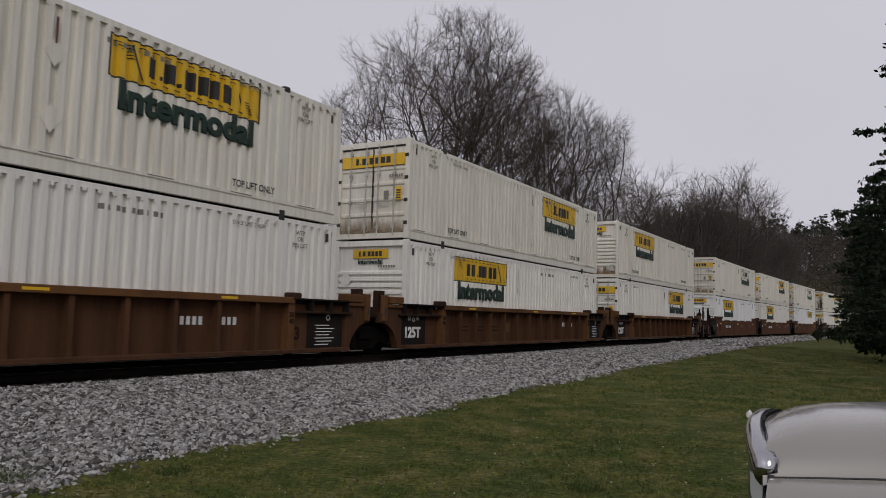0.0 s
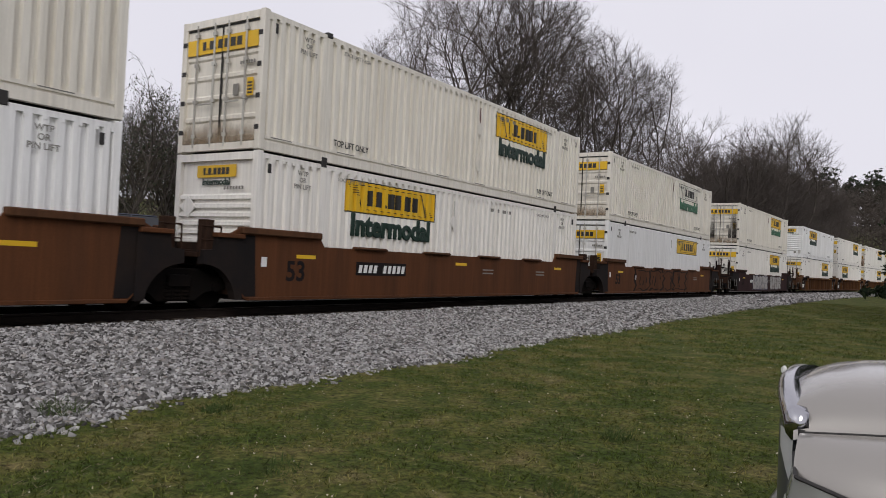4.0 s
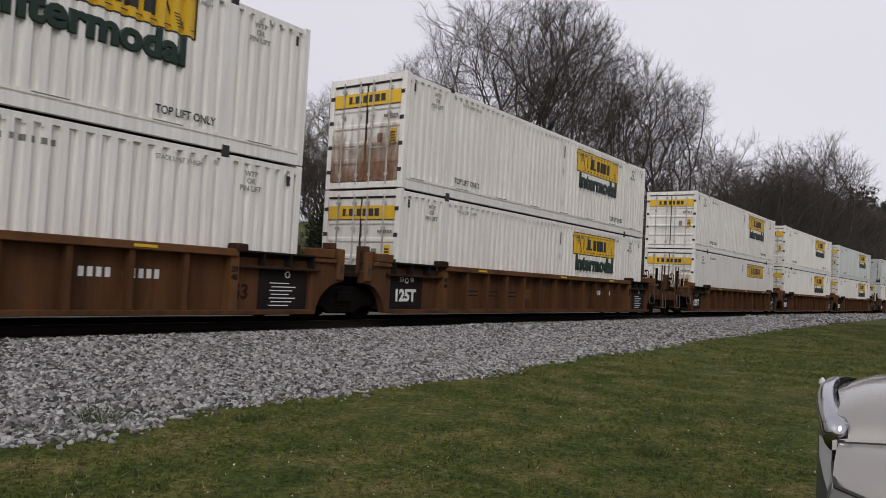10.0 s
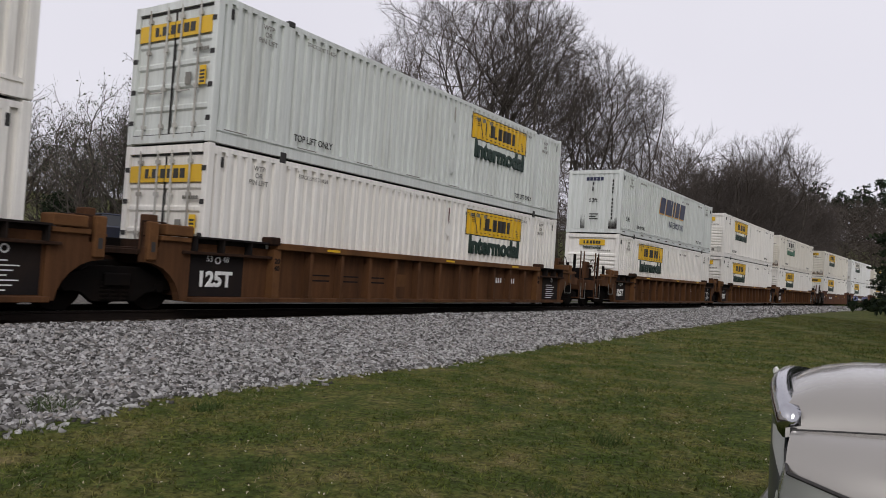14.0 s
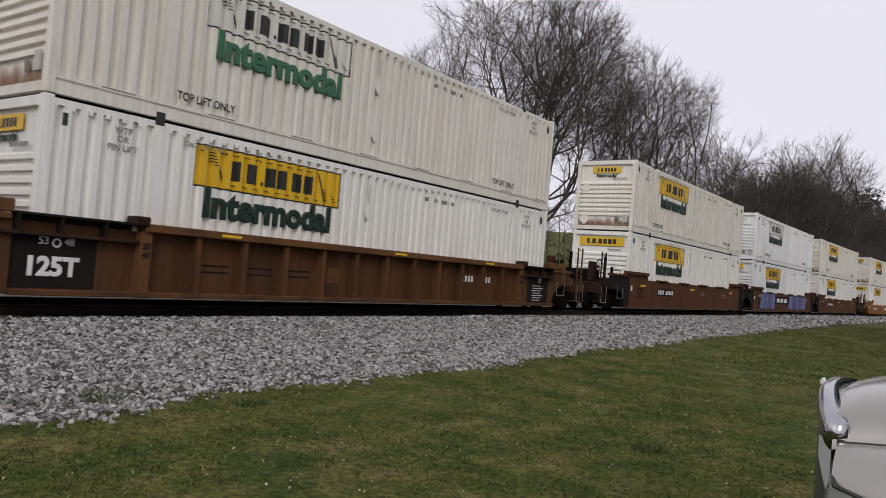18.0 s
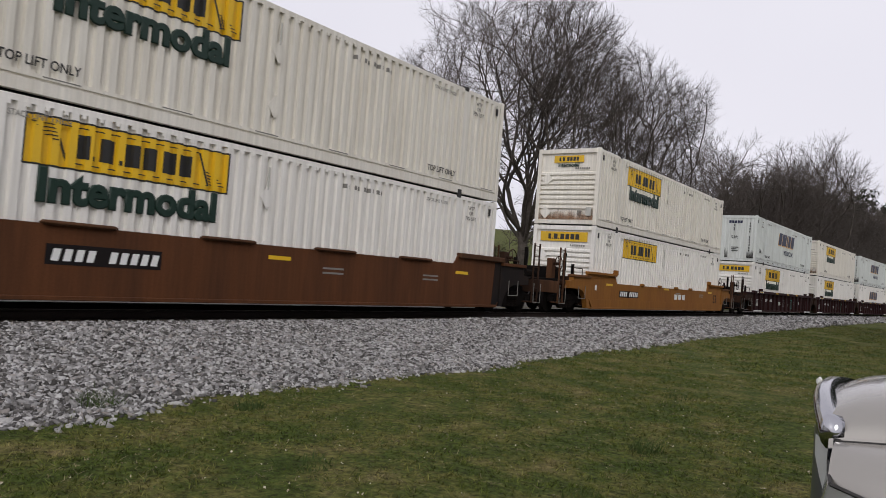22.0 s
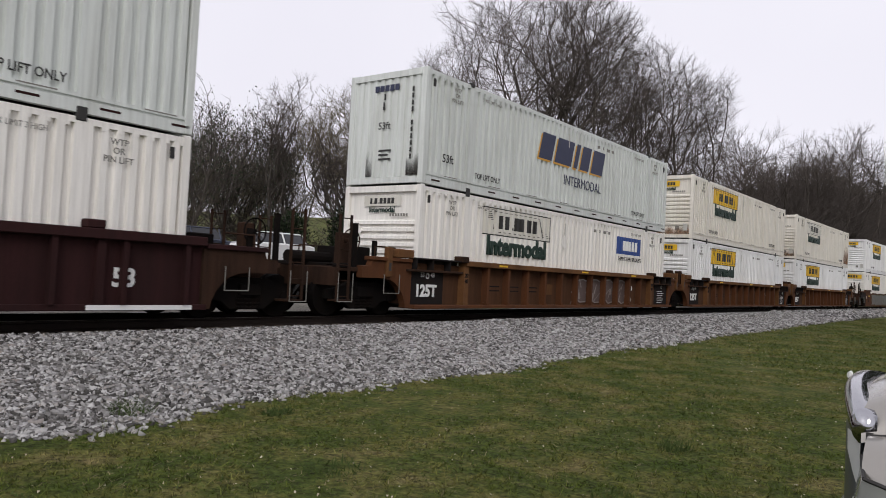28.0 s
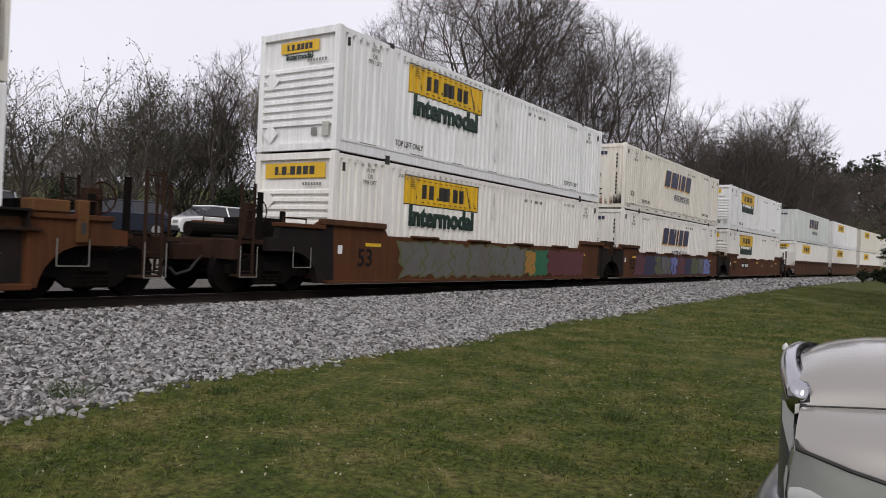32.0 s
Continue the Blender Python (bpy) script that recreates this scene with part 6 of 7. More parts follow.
rowed, _ = grown_tree(7, ((0, 0, 10.8, 6.8, 6.8, 7.8), (0, 0, 6.0, 6.6, 6.6, 5.0)), 11, 2.2, 3.0, per=3, long=0.9, r=0.0068, least=0.54, tip=0.0095)
tagged(stand(rowed, -21.4, 88.1, 40, 1.08), "bare spreading tree with dense fine twigs", "tree", "bare trees behind the track")
pale, _ = grown_tree(9, ((0, 0, 8.6, 4.9, 4.9, 6.2), (0, 0, 5.0, 4.4, 4.4, 3.6)), 9, 1.8, 2.3, twig="pale_twig", per=3, long=0.55, r=0.0055, least=0.40, tip=0.008)
tagged(stand(pale, -32.6, 34.4, 130, 1.02), "bare many-stemmed tree with pale budding twigs", "tree", "bare trees behind the track")
thin, _ = grown_tree(14, ((0, 0, 10.2, 2.5, 2.5, 5.6),), 9, 5.0, 1.7, per=3, long=0.55, r=0.0055, least=0.36, tip=0.008)
tagged(stand(thin, -36.6, 30.2, 10, 0.95), "tall thin bare tree behind the track", "tree", "bare trees behind the track")
ever = leafy_tree("leafy_tree", 21, ((0, 0, 6.4, 2.8, 2.8, 4.6),), 9, 2.0, 1.7, M["leafy"], 2300, 0.070, 0.16, 0.46)
tagged(stand(ever, -35.8, 24.0, 0), "sparse dusky evergreen tree behind the track", "tree", "evergreens behind the track")

for t, spots in ((rowed, ((-18.0, 98.9, 160, 1.16), (-25.2, 79.3, 250, 0.88), (-16.6, 111.6, 20, 1.02), (-15.6, 125.2, 60, 0.84), (-21.3, 107.6, 200, 1.14))),
                 (pale, ((-47.0, 27.0, 250, 0.60), (-43.7, 20.2, 75, 0.58), (-49.2, 15.5, 10, 0.66), (-44.9, 35.1, 210, 0.75), (-41.5, 32.0, 300, 0.80), (-39.5, 25.0, 20, 0.62), (-51.3, 5.8, 140, 0.66))),
                 (thin, ((-39.0, 33.3, 90, 0.90), (-34.1, 38.3, 200, 0.88), (-32.1, 31.1, 140, 0.70), (-40.5, 27.4, 20, 0.78))),
                 (ever, ((-36.5, 31.8, 150, 0.92), (-34.2, 34.6, 220, 0.78), (-40.5, 21.0, 260, 0.95), (-37.7, 27.7, 80, 1.05), (-42.3, 14.3, 200, 0.84), (-33.8, 20.3, 300, 0.64), (-44.8, 9.8, 30, 0.86), (-47.4, 1.0, 60, 0.9)))):
    for x, y, turn, size in spots:
        stand_copy(t, x, y, turn, size)

fir = conifer(31, 16.5, 4.5)
tagged(stand(fir, 2.4, 36.4, 0, 1.14), "tall dense dark conifer at the lawn's edge", "tree", "conifers beside the lawn")
# the last two stand out of view, added to shade the lawn's right side
for x, y, turn, size in ((3.7, 27.2, 90, 0.74), (1.2, 52.8, 200, 0.92), (-0.7, 71.2, 300, 0.86), (-2.0, 88.7, 40, 0.9), (6.9, 22.9, 150, 0.9), (8.2, 44.3, 20, 1.05), (7.4, 16.4, 240, 0.85), (9.2, 10.0, 330, 0.8)):
    stand_copy(fir, x, y, turn, size)

shrub = leafy_tree("evergreen_shrub", 33, ((0, 0, 1.7, 1.2, 1.2, 1.8),), 8, 0.3, 0.8, M["needle"], 5200, 0.09, 0.16, 0.3)
tagged(stand(shrub, -30.7, 31.2, 0), "dark conical evergreen shrub beside the car park", "shrub", "shrubs behind the track")
for x, y, turn, size in ((-29.1, 33.2, 120, 0.8), (-32.5, 28.2, 200, 0.9), (-26.6, 39.5, 60, 0.9), (-36.7, 21.2, 90, 0.8), (-39.2, 18.2, 10, 0.9)):
    stand_copy(shrub, x, y, turn, size)
red = leafy_tree("red_bush", 35, ((0, 0, 2.9, 2.3, 2.3, 2.8),), 9, 0.4, 1.2, M["redleaf"], 5200, 0.08, 0.16, 0.35)
tagged(stand(red, -40.2, 16.4, 0), "rusty red leafy bush behind the track", "bush", "red bushes")
stand_copy(red, -43.5, 15.0, 100, 0.9)


def woods(name, spots, mat, seed, label, twigs=110, crown=0.32, fine=1.0):
    """Far trees too many to count: trunk and a spray of twigs each, joined."""
    rng = random.Random(seed)
    v, f = [], []

    def stick(p, q, w):
        d = (q - p)
        u = d.cross(Vector((rng.gauss(0, 1), rng.gauss(0, 1), rng.gauss(0, 1)))).normalized() * w
        k = len(v)
        v.extend([p - u, p + u, q + u * 0.25, q - u * 0.25])
        f.append((k, k + 1, k + 2, k + 3))

    for x, y, h in spots:
        z = lie(x, y) - 0.3
        base, top = Vector((x, y, z)), Vector((x + rng.gauss(0, 0.4), y + rng.gauss(0, 0.4), z + h))
        stick(base, top, 0.11 * fine)
        stick(base, top, 0.11 * fine)
        for k in range(twigs):
            t = rng.uniform(0.12, 0.97)
            p = base.lerp(top, t)
            r = h * crown * math.sin(min(1, 0.25 + t) * 2.6) * rng.uniform(0.3, 1)
            a = rng.uniform(0, 6.28)
            q = p + Vector((math.cos(a) * r, math.sin(a) * r, rng.uniform(0.1, 1.0) * r))
            m = p.lerp(q, rng.uniform(0, 0.5))
            stick(m, q, (0.05 if k % 4 else 0.09) * fine)
    me = bpy.data.meshes.new(name)
    me.from_pydata([tuple(c) for c in v], [], f)
    me.materials.append(mat)
    return tagged(new(name, me), label, "woods", kind="stuff")


rng = random.Random(77)
M["farwood"] = speckled("far_winter_woods", [(0.045, 0.036, 0.030), (0.075, 0.062, 0.052)], 0.3, bump=0, island=True)
M["scrub"] = speckled("undergrowth_twigs", [(0.045, 0.037, 0.030), (0.08, 0.067, 0.053)], 0.5, bump=0, island=True)
woods("far_woods", [(rng.uniform(-85, 12), rng.uniform(135, 290), rng.uniform(11, 16)) for k in range(520)], M["farwood"], 1, "bare brown winter woods on the far hill", 90)
woods("far_woods", [(rng.uniform(-130, -54), rng.uniform(-40, 95), rng.uniform(6, 9.5)) for k in range(85)], M["twig"], 2, "bare brown winter woods behind the car park", 150, 0.32, 0.42)
woods("undergrowth", [(rng.uniform(-50, -37) + 5 * (k % 2), rng.uniform(-14, 64), rng.uniform(1.8, 3.6)) for k in range(150)], M["scrub"], 3, "tangled bare undergrowth beyond the car park", 150, 0.6, 0.28)
woods("undergrowth", [(rng.uniform(-34, -21), rng.uniform(66, 150), rng.uniform(2.5, 4.5)) for k in range(130)], M["scrub"], 4, "tangled bare undergrowth beyond the track", 120, 0.6, 0.5)


def pine_woods(name, spots, seed):
    pts = []
    rr = random.Random(seed)
    for x, y, h in spots:
        z = lie(x, y)
        for k in range(26):
            t = rr.uniform(0.35, 1.0)
            r = h * 0.22 * (1.25 - t)
            a = rr.uniform(0, 6.28)
            pts.append((x + r * math.cos(a), y + r * math.sin(a), z + h * t))
    me = leaf_cloud(name, pts, 26000, 0.55, 0.55, M["needle"], seed, 0.6)
    return tagged(new(name, me), "dark pine tops along the far hill", "woods", kind="stuff")


pine_woods("pine_woods", [(rng.uniform(-70, 30), rng.uniform(240, 300), rng.uniform(14, 20)) for k in range(90)], 6)


# ---- the car park beyond the track ----
def glass_like(name, colour=(0.02, 0.022, 0.025), rough=0.06):
    m, n, l, p = material(name)
    p.inputs["Base Color"].default_value = (*colour, 1)
    p.inputs["Roughness"].default_value = rough
    p.inputs["Specular IOR Level"].default_value = 0.6
    return m


M["glass"] = glass_like("dark_tinted_glass")
M["chrome"] = painted("chrome_trim", (0.42, 0.42, 0.44), 0.14, metal=1.0, grain=0.01, bump=0)
M["tyre"] = painted("tyre_rubber", (0.02, 0.02, 0.02), 0.85, grain=0.1)
M["lens"] = glass_like("clear_lamp_lens", (0.27, 0.28, 0.26), 0.08)
M["bowl"] = painted("silvered_bowl", (0.80, 0.81, 0.82), 0.35, metal=0.6, grain=0.02, bump=0)
# clear lamp cover; the sky's reflection is put into its pale colour
M["sky_sheen"] = painted("lamp_cover_sky_sheen", (0.52, 0.53, 0.52), 0.3, grain=0.03, bump=0, spec=0.6)
M["amber_lens"] = glass_like("amber_lamp_lens", (0.75, 0.16, 0.01), 0.15)
M["plastic"] = painted("dark_grey_plastic", (0.05, 0.05, 0.052), 0.5, grain=0.05)


def car_paint(name, colour, flake=0.35, rough=0.3):
    m, n, l, p = material(name)
    at = n.new("ShaderNodeTexCoord")
    dust = n.new("ShaderNodeTexNoise")
    dust.inputs["Scale"].default_value, dust.inputs["Detail"].default_value = 3.0, 6.0
    l.new(at.outputs["Object"], dust.inputs["Vector"])
    mix = n.new("ShaderNodeMixRGB")
    mix.inputs[1].default_value = (*colour, 1)
    mix.inputs[2].default_value = (*[c * 0.86 for c in colour], 1)
    l.new(dust.outputs["Fac"], mix.inputs["Fac"])
    l.new(mix.outputs[0], p.inputs["Base Color"])
    p.inputs["Metallic"].default_value = flake
    p.inputs["Roughness"].default_value = rough
    p.inputs["Coat Weight"].default_value, p.inputs["Coat Roughness"].default_value = 0.5, 0.08
    return m


M["carwhite"] = car_paint("white_car_paint", (0.75, 0.75, 0.74), 0.0)
M["carblue"] = car_paint("dark_blue_car_paint", (0.014, 0.020, 0.040), 0.3)
M["cargrey"] = car_paint("grey_car_paint", (0.22, 0.23, 0.24), 0.5)
M["carred"] = car_paint("dark_red_car_paint", (0.16, 0.02, 0.02), 0.3)
# the bumper's own grey; also stands in for the corner panel's dark reflection
M["bumper"] = car_paint("dark_grey_bumper_and_reflection", (0.09, 0.095, 0.11), 0.3)
M["champagne"] = car_paint("champagne_silver_paint", (0.35, 0.33, 0.30), 0.55, 0.24)


def loft(bm, rings, closed=False):
    """Skin over rings of equal length."""
    rows = [[bm.verts.new(p) for p in r] for r in rings]
    n = len(rows[0])
    for a, b in zip(rows, rows[1:]):
        for i in range(n if closed else n - 1):
            bm.faces.new((a[i], a[(i + 1) % n], b[(i + 1) % n], b[i]))
    return rows


def wheel(root, x, y, z, r, width, axis="y"):
    bm = bmesh.new()
    rod(bm, (x, y - width / 2, z), (x, y + width / 2, z), r, sides=28)
    ob = part("tyre", bm, M["tyre"], root, bevel=0.02)
    bm = bmesh.new()
    rod(bm, (x, y - width / 2 - 0.01, z), (x, y + width / 2 + 0.01, z), r * 0.62, sides=20)
    for k in range(5):
        a = k * 1.2566
        c = Vector((x + math.cos(a) * r * 0.35, 0, z + math.sin(a) * r * 0.35))
        rod(bm, (c.x, y - width / 2 - 0.02, c.z), (c.x, y + width / 2 + 0.02, c.z), r * 0.1, sides=8)
    part("rim", bm, M["silver"], ob)


def parked_car(paint, length=4.7, roof=1.55, pickup=False):
    """A whole car, nose towards -x, on z 0."""
    root = new("parked_car")
    w = 0.9
    h = length / 2
    hood = 1.0 if not pickup else 1.12
    line = [(-h, 0.45), (-h, 0.75), (-h + 0.15, hood - 0.08), (-h + 1.15, hood + 0.02), (-h + 1.25, hood + 0.04)]
    if pickup:
        line += [(0.6, hood + 0.06), (h - 0.05, hood + 0.06), (h, hood), (h, 0.5)]
    else:
        line += [(h - 0.5, hood + 0.06), (h - 0.05, hood - 0.02), (h, 0.8), (h, 0.45)]
    rings = []
    for f, inset in ((-1, 0.0), (-0.94, 0.06), (0.94, 0.06), (1, 0.0)):
        rings.append([(x * (1 if abs(f) < 0.97 else 0.985), f * w, z if abs(f) < 0.97 or z < 0.6 else z - 0.06) for x, z in line])
    bm = bmesh.new()
    loft(bm, rings)
    for side in (-1, 1):
        vs = [bm.verts.new((x * 0.985, side * w, (z - 0.06) if z >= 0.6 else z)) for x, z in line] + [bm.verts.new((h * 0.98, side * w, 0.30)), bm.verts.new((-h * 0.98, side * w, 0.30))]
        bm.faces.new(vs)
    part("body", bm, M[paint], root)
    a, b = (-h + 1.2, 0.55) if pickup else (-h + 1.15, h - 0.35)
    bm = bmesh.new()
    low = [(a, hood), (b, hood + 0.04)]
    top = [(a + 0.75, roof + (0.25 if pickup else 0)), (b - (0.12 if pickup else 0.5), roof + (0.25 if pickup else 0))]
    ring0 = [(low[0][0], -0.86, low[0][1]), (low[1][0], -0.86, low[1][1]), (low[1][0], 0.86, low[1][1]), (low[0][0], 0.86, low[0][1])]
    ring1 = [(top[0][0], -0.66, top[0][1]), (top[1][0], -0.66, top[1][1]), (top[1][0], 0.66, top[1][1]), (top[0][0], 0.66, top[0][1])]
    loft(bm, [ring0, ring1], True)
    part("window_band", bm, M["glass"], root, "dark glass")
    bm = bmesh.new()
    box(bm, top[0][0] - 0.05, top[1][0] + 0.05, -0.68, 0.68, top[0][1] - 0.03, top[0][1] + 0.05)
    part("roof", bm, M[paint], root, bevel=0.03)
    for f in ((a + b) / 2, b - 0.25):
        for side in (-1, 1):
            bm = bmesh.new()
            rod(bm, (f, side * 0.87, hood), (f - 0.05, side * 0.67, top[0][1]), 0.045, sides=5)
            part("pillar", bm, M[paint], root)
    for x in (-h + 0.85, h - 0.9):
        for side in (-1, 1):
            wheel(root, x, side * 0.82, 0.34, 0.34, 0.22)
    for side in (-1, 1):
        boxed("headlight", M["lens"], root, (-h - 0.012, -h + 0.1, side * 0.62 - 0.18, side * 0.62 + 0.18, 0.66, 0.80), bevel=0.02)
        boxed("tail_light", M["carred"], root, (h - 0.08, h + 0.012, side * 0.7 - 0.12, side * 0.7 + 0.12, 0.72, 0.92), bevel=0.02)
    boxed("bumper", M["plastic"], root, (-h - 0.05, -h + 0.08, -0.85, 0.85, 0.34, 0.56), bevel=0.03)
    return root


lot_bm = bmesh.new()
rows = [[(x, y, lie(x, y) + 0.02) for x in (-21.6, -23.0, -26, -30, -34)] for y in range(-30, 48, 4)]
loft(lot_bm, rows)
tagged(part("car_park", lot_bm, M["asphalt"]), "worn grey asphalt car park beyond the track", "pavement", kind="structure")

first = None
for x, y, turn, paint, pickup, label in ((-23.6, 27.1, 95, "carwhite", True, "white pickup truck parked beyond the track"), (-28.7, 18.6, 80, "carblue", False, "dark blue car parked beyond the track"),
                                        (-27.7, 22.7, 90, "carwhite", False, "white car parked beyond the track"), (-29.0, 12.7, 85, "cargrey", False, "grey car parked beyond the track"),
                                        (-27.6, 7.4, 95, "carred", False, "dark red car parked beyond the track"), (-26.1, 32.2, 92, "cargrey", False, "grey car parked near the shrubs"),
                                        (-29.8, 2.5, 88, "carwhite", False, "white car parked beyond the track")):
    ob = parked_car(paint, 5.4 if pickup else 4.6, 1.5, pickup)
    ob.matrix_basis = pose(x, y, lie(x, y) + 0.02, 0, 0, turn)
    tagged(ob, label, "car", "cars in the car park")

lamp_root = new("street_lamp")
bm = bmesh.new()
rod(bm, (0, 0, 0), (0, 0, 0.5), 0.14, 0.09, sides=12)
rod(bm, (0, 0, 0.5), (0, 0, 3.5), 0.055, 0.045, sides=10)
part("pole", bm, M["blackpaint"], lamp_root)
bm = bmesh.new()
rod(bm, (0, 0, 3.5), (0, 0, 3.62), 0.09, 0.13, sides=12)
rod(bm, (0, 0, 3.98), (0, 0, 4.14), 0.16, 0.02, sides=12)
part("fitting", bm, M["blackpaint"], lamp_root)
bm = bmesh.new()
rod(bm, (0, 0, 3.62), (0, 0, 3.98), 0.12, 0.16, sides=12)
part("globe", bm, M["signwhite"], lamp_root, "white lamp glass, unlit")
lamp_root.matrix_basis = pose(-22.4, 28.0, lie(-22.4, 28.0))
tagged(lamp_root, "black post lamp with a white globe beside the car park", "street lamp")


# ---- the vehicle beside the camera ----
def suv():
    """A large pickup-like vehicle, nose towards -x, middle line at y 0, on z 0."""
    root = new("parked_suv")
    P = M["champagne"]
    def climb(x):
        f = max(0.0, (x + 0.52) / 1.45)
        return 0.17 * f - 0.05 * f * f
    # hood: crowned panel from the nose to the windscreen
    def hood_line(x):
        f = (x + 0.52) / 1.45
        drop = 0.055 * (1 - min(1, max(0, (x + 0.52) / 0.22))) ** 2
        rise = 0.17 * max(0, f) - 0.05 * max(0, f) ** 2
        half = [(0.0, 1.262), (0.22, 1.260), (0.40, 1.246), (0.52, 1.218), (0.60, 1.175), (0.645, 1.125), (0.665, 1.075), (0.672, 1.052)]
        pts = [(x - 0.05 * (1 - (abs(y) / 0.68) ** 2) * max(0, 1 - f * 3), y, z + rise - drop * (1 if y < 0.6 else 0.4) - 0.018) for y, z in half]
        return [(a, -b, c) for a, b, c in pts[::-1]] + pts[1:]
    bm = bmesh.new()
    loft(bm, [hood_line(x) for x in (-0.50, -0.485, -0.45, -0.40, -0.30, -0.1, 0.15, 0.45, 0.75, 0.93)])
    part("hood", bm, P, root, smooth=True)
    # fenders
    for side in (-1, 1):
        def fender_line(x):
            bulge = 0.018 * math.exp(-((x - 0.25) / 0.55) ** 2)
            nose = max(0.0, min(1.0, (-0.20 - x) / 0.28))
            half = [(0.682, 1.046), (0.76, 1.036), (0.85, 1.00), (0.915, 0.93), (0.95, 0.84), (0.962, 0.70), (0.962, 0.56), (0.955, 0.45)]
            return [(x + 0.0, side * (y + bulge - 0.10 * nose * (y - 0.68) / 0.28), z + climb(x) - 0.03 * nose * (1 - (z - 0.45) / 0.6)) for y, z in half]
        xs = (-0.478, -0.43, -0.37, -0.28, -0.12, 0.1, 0.35, 0.7, 1.05)
        bm = bmesh.new()
        loft(bm, [fender_line(x) for x in xs])
        part("fender", bm, P, root, smooth=True)
        # seam between hood and fender
        bm = bmesh.new()
        for a, b in zip(xs, xs[1:]):
            za, zb = 1.047 + climb(a), 1.047 + climb(b)
            rod(bm, (a, side * 0.677, za), (b, side * 0.677, zb), 0.0045, sides=5)
        part("hood_gap", bm, M["dark_gap"], root)
        # headlamp, swept back round the corner
        bm = bmesh.new()
        up = [(-0.497, 0.672, 0.965), (-0.478, 0.80, 0.945), (-0.462, 0.885, 0.925), (-0.28, 0.957, 0.893), (-0.03, 0.985, 0.85)]
        lo = [(-0.505, 0.69, 0.62), (-0.49, 0.83, 0.62), (-0.47, 0.915, 0.62), (-0.28, 0.985, 0.63), (-0.04, 0.995, 0.66)]
        loft(bm, [[(x, side * y, z) for x, y, z in up], [(x - 0.02, side * (y + 0.012), z) for x, y, z in [((a[0] + b[0]) / 2, (a[1] + b[1]) / 2, (a[2] + b[2]) / 2) for a, b in zip(up, lo)]], [(x, side * y, z) for x, y, z in lo]])
        head = part("headlight", bm, M["lens"], root, "clear headlamp with an amber corner", smooth=True)
        bm = bmesh.new()
        for (a, b) in zip(up, up[1:]):
            rod(bm, (a[0], side * a[1], a[2] + 0.006), (b[0], side * b[1], b[2] + 0.006), 0.008, sides=5)
        part("lamp_gap", bm, M["dark_gap"], head)
        boxed("amber_marker", M["amber_lens"], head, (-0.17, -0.03, *sorted((side * 0.95, side * 0.992)), 0.70, 0.84), bevel=0.012)
        def on_lens(u, v):
            k = min(3, int(u))
            f = u - k
            a = [up[k][j] + (up[k + 1][j] - up[k][j]) * f for j in range(3)]
            b = [lo[k][j] + (lo[k + 1][j] - lo[k][j]) * f for j in range(3)]
            x, y, z = [a[j] + (b[j] - a[j]) * v for j in range(3)]
            bow = 1 - abs(2 * v - 1)
            return x - 0.02 * bow - 0.006, side * (y + 0.012 * bow + 0.008), z
        for u0, u1, v0, v1, lean in ((0.35, 1.75, 0.30, 1.0, 0.0), (2.05, 3.0, 0.32, 0.72, 0.12)):
            bm = bmesh.new()
            loft(bm, [[on_lens(u0 + (u1 - u0) * i / 5, v0 + (v1 - v0) * j / 4 + lean * i / 5 + 0.10 * (i / 2.5 - 1) ** 2 * (1 - j / 2)) for i in range(6)] for j in range(5)])
            part("reflector_bowl", bm, M["bowl"], head, "bright silver reflector", smooth=True)
        # corner panel beside the grille
        bm = bmesh.new()
        loft(bm, [[(-0.504, side * 0.658, 1.03), (-0.504, side * 0.659, 0.93), (-0.504, side * 0.660, 0.83)],
                  [(-0.535, side * 0.624, 1.045), (-0.534, side * 0.626, 0.97), (-0.532, side * 0.628, 0.90)],
                  [(-0.558, side * 0.590, 1.055), (-0.557, side * 0.592, 1.01), (-0.556, side * 0.594, 0.975)]])
        part("corner_lamp", bm, M["sky_sheen"], root, "narrow clear lamp beside the grille, sky reflection painted pale", smooth=True)
        bm = bmesh.new()
        loft(bm, [[(-0.495, side * 0.655, z) for z in (1.05, 0.90, 0.75, 0.60)],
                  [(-0.525, side * 0.62, z) for z in (1.06, 0.90, 0.75, 0.60)],
                  [(-0.555, side * 0.57, z) for z in (1.07, 0.90, 0.75, 0.60)],
                  [(-0.575, side * 0.50, z) for z in (1.08, 0.90, 0.75, 0.60)]])
        # body-colour panel; the lawn's reflection is put into this dark grey
        part("corner_panel", bm, M["bumper"], root, "body-colour panel beside the grille, its dark reflection painted grey", smooth=True)
        boxed("corner_gap", M["dark_gap"], root, (-0.485, -0.462, *sorted((side * 0.655, side * 0.672)), 0.60, 1.06))
        wheel(root, 0.42, side * 0.86, 0.39, 0.39, 0.26)
        wheel(root, 3.85, side * 0.86, 0.39, 0.39, 0.26)
    # chrome band over the grille, thick and wrapped
    def band(f):
        y = -0.66 + 1.32 * f
        c = abs(y) / 0.66
        x = -0.60 + 0.10 * c ** 2.2
        z = 1.215 - 0.105 * c ** 2.4
        hgt, dep = 0.075 + 0.02 * c ** 3, 0.05
        return [(x + dep, y, z + 0.012), (x - 0.004, y, z + 0.012), (x - 0.024, y, z - 0.004), (x - 0.034, y, z - hgt * 0.4), (x - 0.030, y, z - hgt * 0.75), (x - 0.010, y, z - hgt), (x + dep, y, z - hgt * 0.9)]
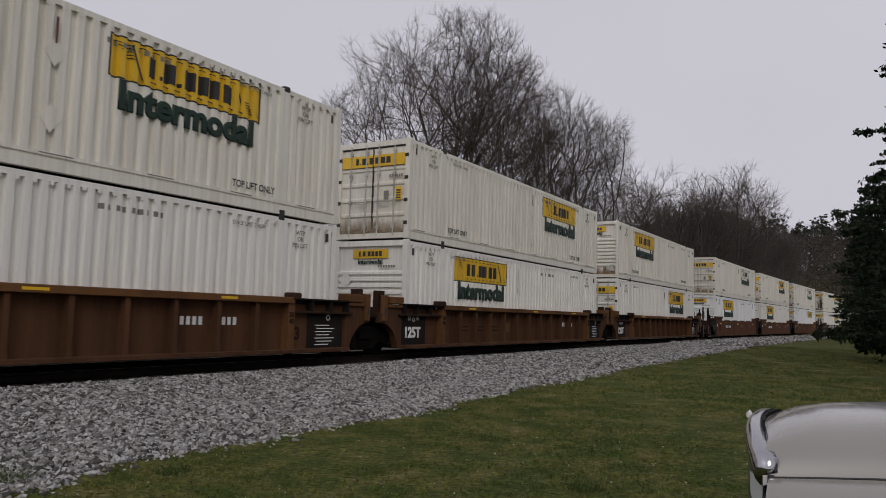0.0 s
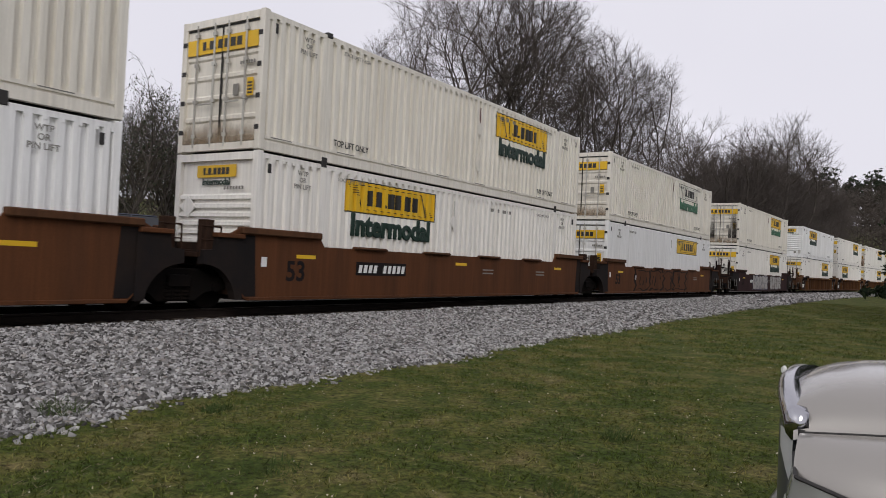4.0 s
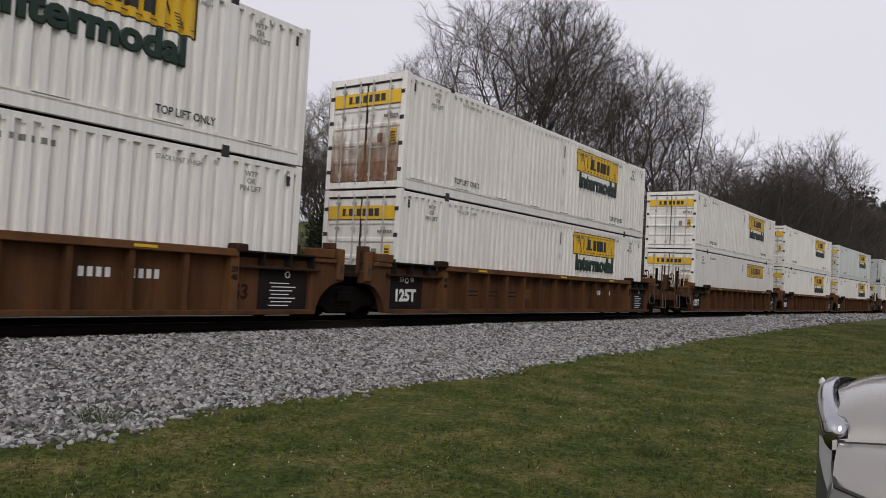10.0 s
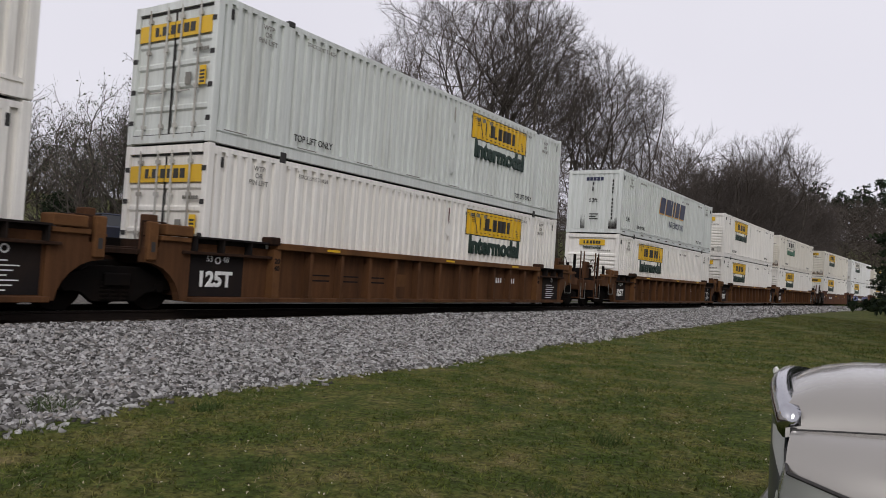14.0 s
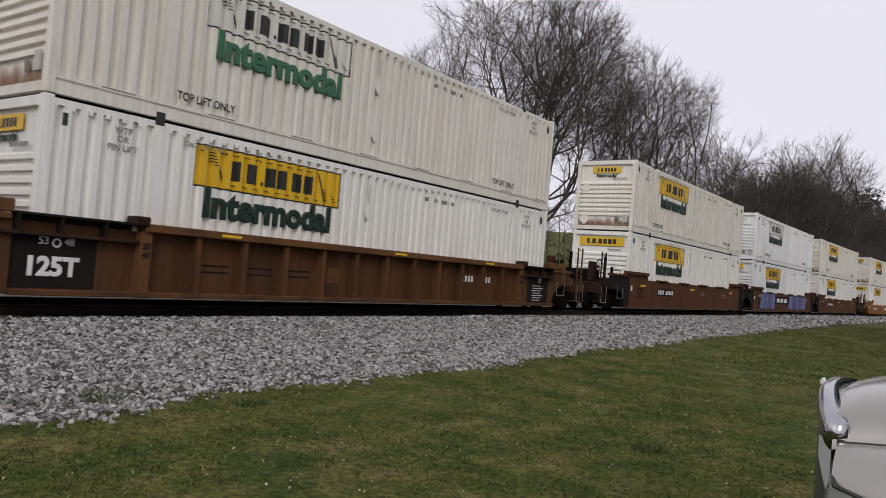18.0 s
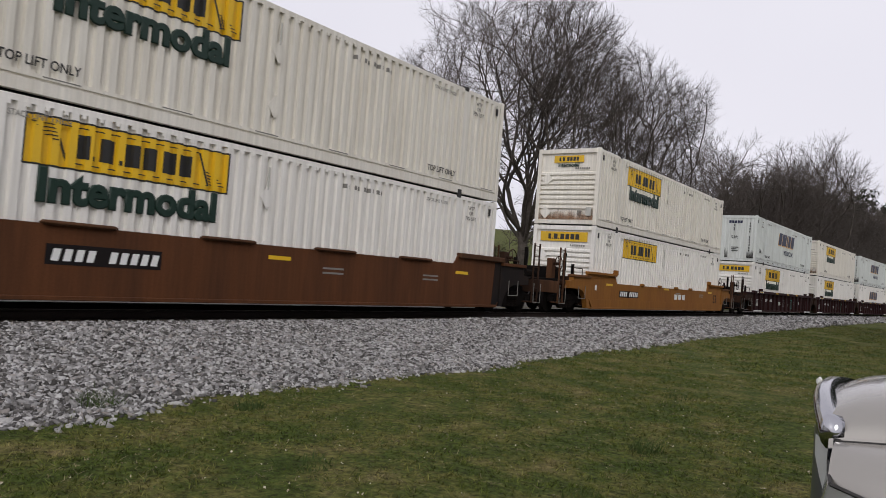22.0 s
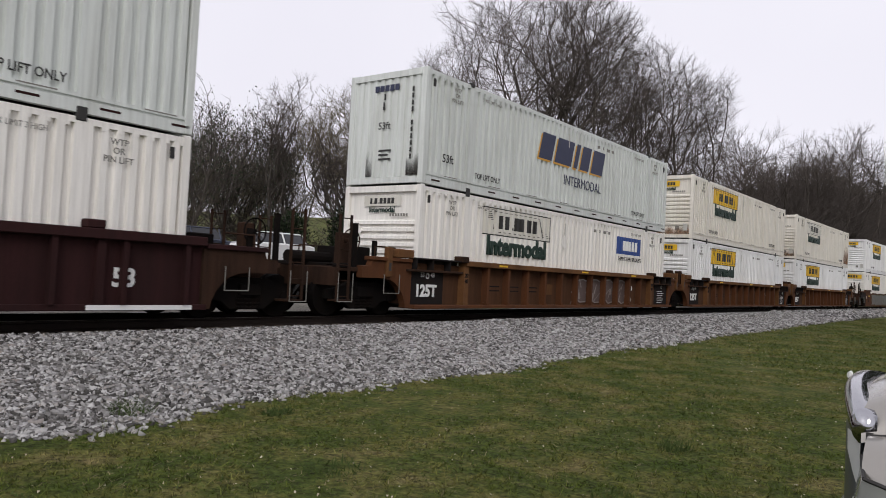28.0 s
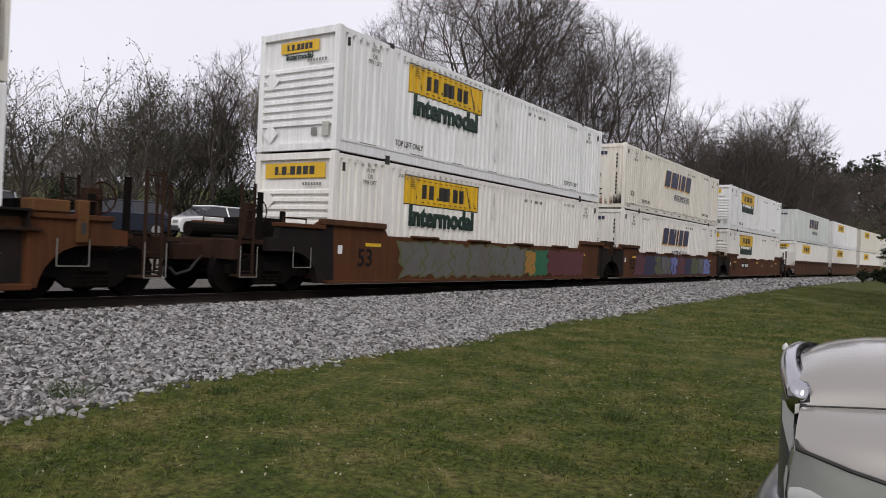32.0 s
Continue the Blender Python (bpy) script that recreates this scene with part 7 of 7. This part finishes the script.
    bm = bmesh.new()
    rows = loft(bm, [band(k / 24) for k in range(25)], True)
    for end in (rows[0], rows[-1]):
        bm.faces.new(end)
    part("grille_trim", bm, M["chrome"], root, "polished chrome trim over the grille", smooth=True)
    def seal(k):
        y = -0.64 + 1.28 * k / 24
        c = abs(y) / 0.66
        x, z = -0.556 + 0.052 * c ** 2, 1.205 - 0.085 * c ** 2.4
        return [(x + 0.007 * math.cos(a * 1.2566), y, z - 0.004 + 0.007 * math.sin(a * 1.2566)) for a in range(5)]
    bm = bmesh.new()
    loft(bm, [seal(k) for k in range(25)], True)
    part("hood_seal", bm, M["dark_gap"], root)
    boxed("badge", M["signwhite"], root, (-0.645, -0.625, -0.03, 0.03, 1.19, 1.225), bevel=0.01)
    boxed("grille", M["plastic"], root, (-0.56, -0.50, -0.54, 0.54, 0.66, 1.10))
    for k in range(5):
        boxed("grille_bar", M["chrome"], root, (-0.575, -0.555, -0.48, 0.48, 0.72 + 0.075 * k, 0.745 + 0.075 * k), bevel=0.008)
    bm = bmesh.new()
    rings = []
    for k in range(17):
        y = -0.96 + 1.92 * k / 16
        c = abs(y) / 0.96
        x = -0.66 + 0.20 * c ** 4
        rings.append([(x + 0.15, y, 0.64), (x + 0.02, y, 0.655), (x - 0.02, y, 0.60), (x - 0.025, y, 0.48), (x, y, 0.40), (x + 0.12, y, 0.36)])
    loft(bm, rings)
    part("bumper", bm, M["bumper"], root, "dark grey front bumper", smooth=True)
    # cabin behind, doors, glass, roof
    bm = bmesh.new()
    line = [(1.0, 0.42), (1.0, 1.13), (1.6, 1.15), (4.5, 1.18), (4.75, 1.10), (4.8, 0.5), (4.7, 0.40)]
    loft(bm, [[(x, s * 0.97, z if z < 1.0 else z - 0.05) for x, z in line] if abs(s) == 1 else [(x, s * 0.90, z) for x, z in line] for s in (-1, -0.999, 0.999, 1)])
    for side in (-1, 1):
        bm.faces.new([bm.verts.new((x, side * 0.968, z if z < 1.0 else z - 0.05)) for x, z in line])
    part("body_side", bm, P, root)
    bm = bmesh.new()
    loft(bm, [[(0.95, -0.82, 1.15), (4.55, -0.86, 1.17), (4.55, 0.86, 1.17), (0.95, 0.82, 1.15)], [(1.72, -0.66, 1.82), (4.25, -0.68, 1.84), (4.25, 0.68, 1.84), (1.72, 0.66, 1.82)]], True)
    part("window_band", bm, M["glass"], root, "dark glass")
    boxed("roof", P, root, (1.66, 4.32, -0.70, 0.70, 1.81, 1.90), bevel=0.03)
    for side in (-1, 1):
        for x0, x1 in ((1.0, 1.72), (2.55, 2.55), (3.5, 3.5), (4.5, 4.25)):
            bm = bmesh.new()
            rod(bm, (x0, side * 0.86, 1.15), (x1, side * 0.68, 1.83), 0.05, sides=6)
            part("pillar", bm, P, root)
        for x in (1.9, 3.0):
            boxed("door_handle", M["chrome"], root, (x + 0.5, x + 0.68, *sorted((side * 0.965, side * 0.995)), 0.98, 1.02), bevel=0.01)
        boxed("side_mirror", M["plastic"], root, (1.25, 1.42, *sorted((side * 0.98, side * 1.20)), 1.10, 1.30), bevel=0.03)
    boxed("underbody", M["dark_gap"], root, (-0.35, 4.6, -0.72, 0.72, 0.26, 0.62))
    return root


truck = suv()
truck.matrix_basis = pose(0.045, 3.88, lie(0.5, 4.0) - 0.04, 0, 0, 1.0)
tagged(truck, "champagne silver pickup parked on the lawn, chrome grille", "car")

motions()
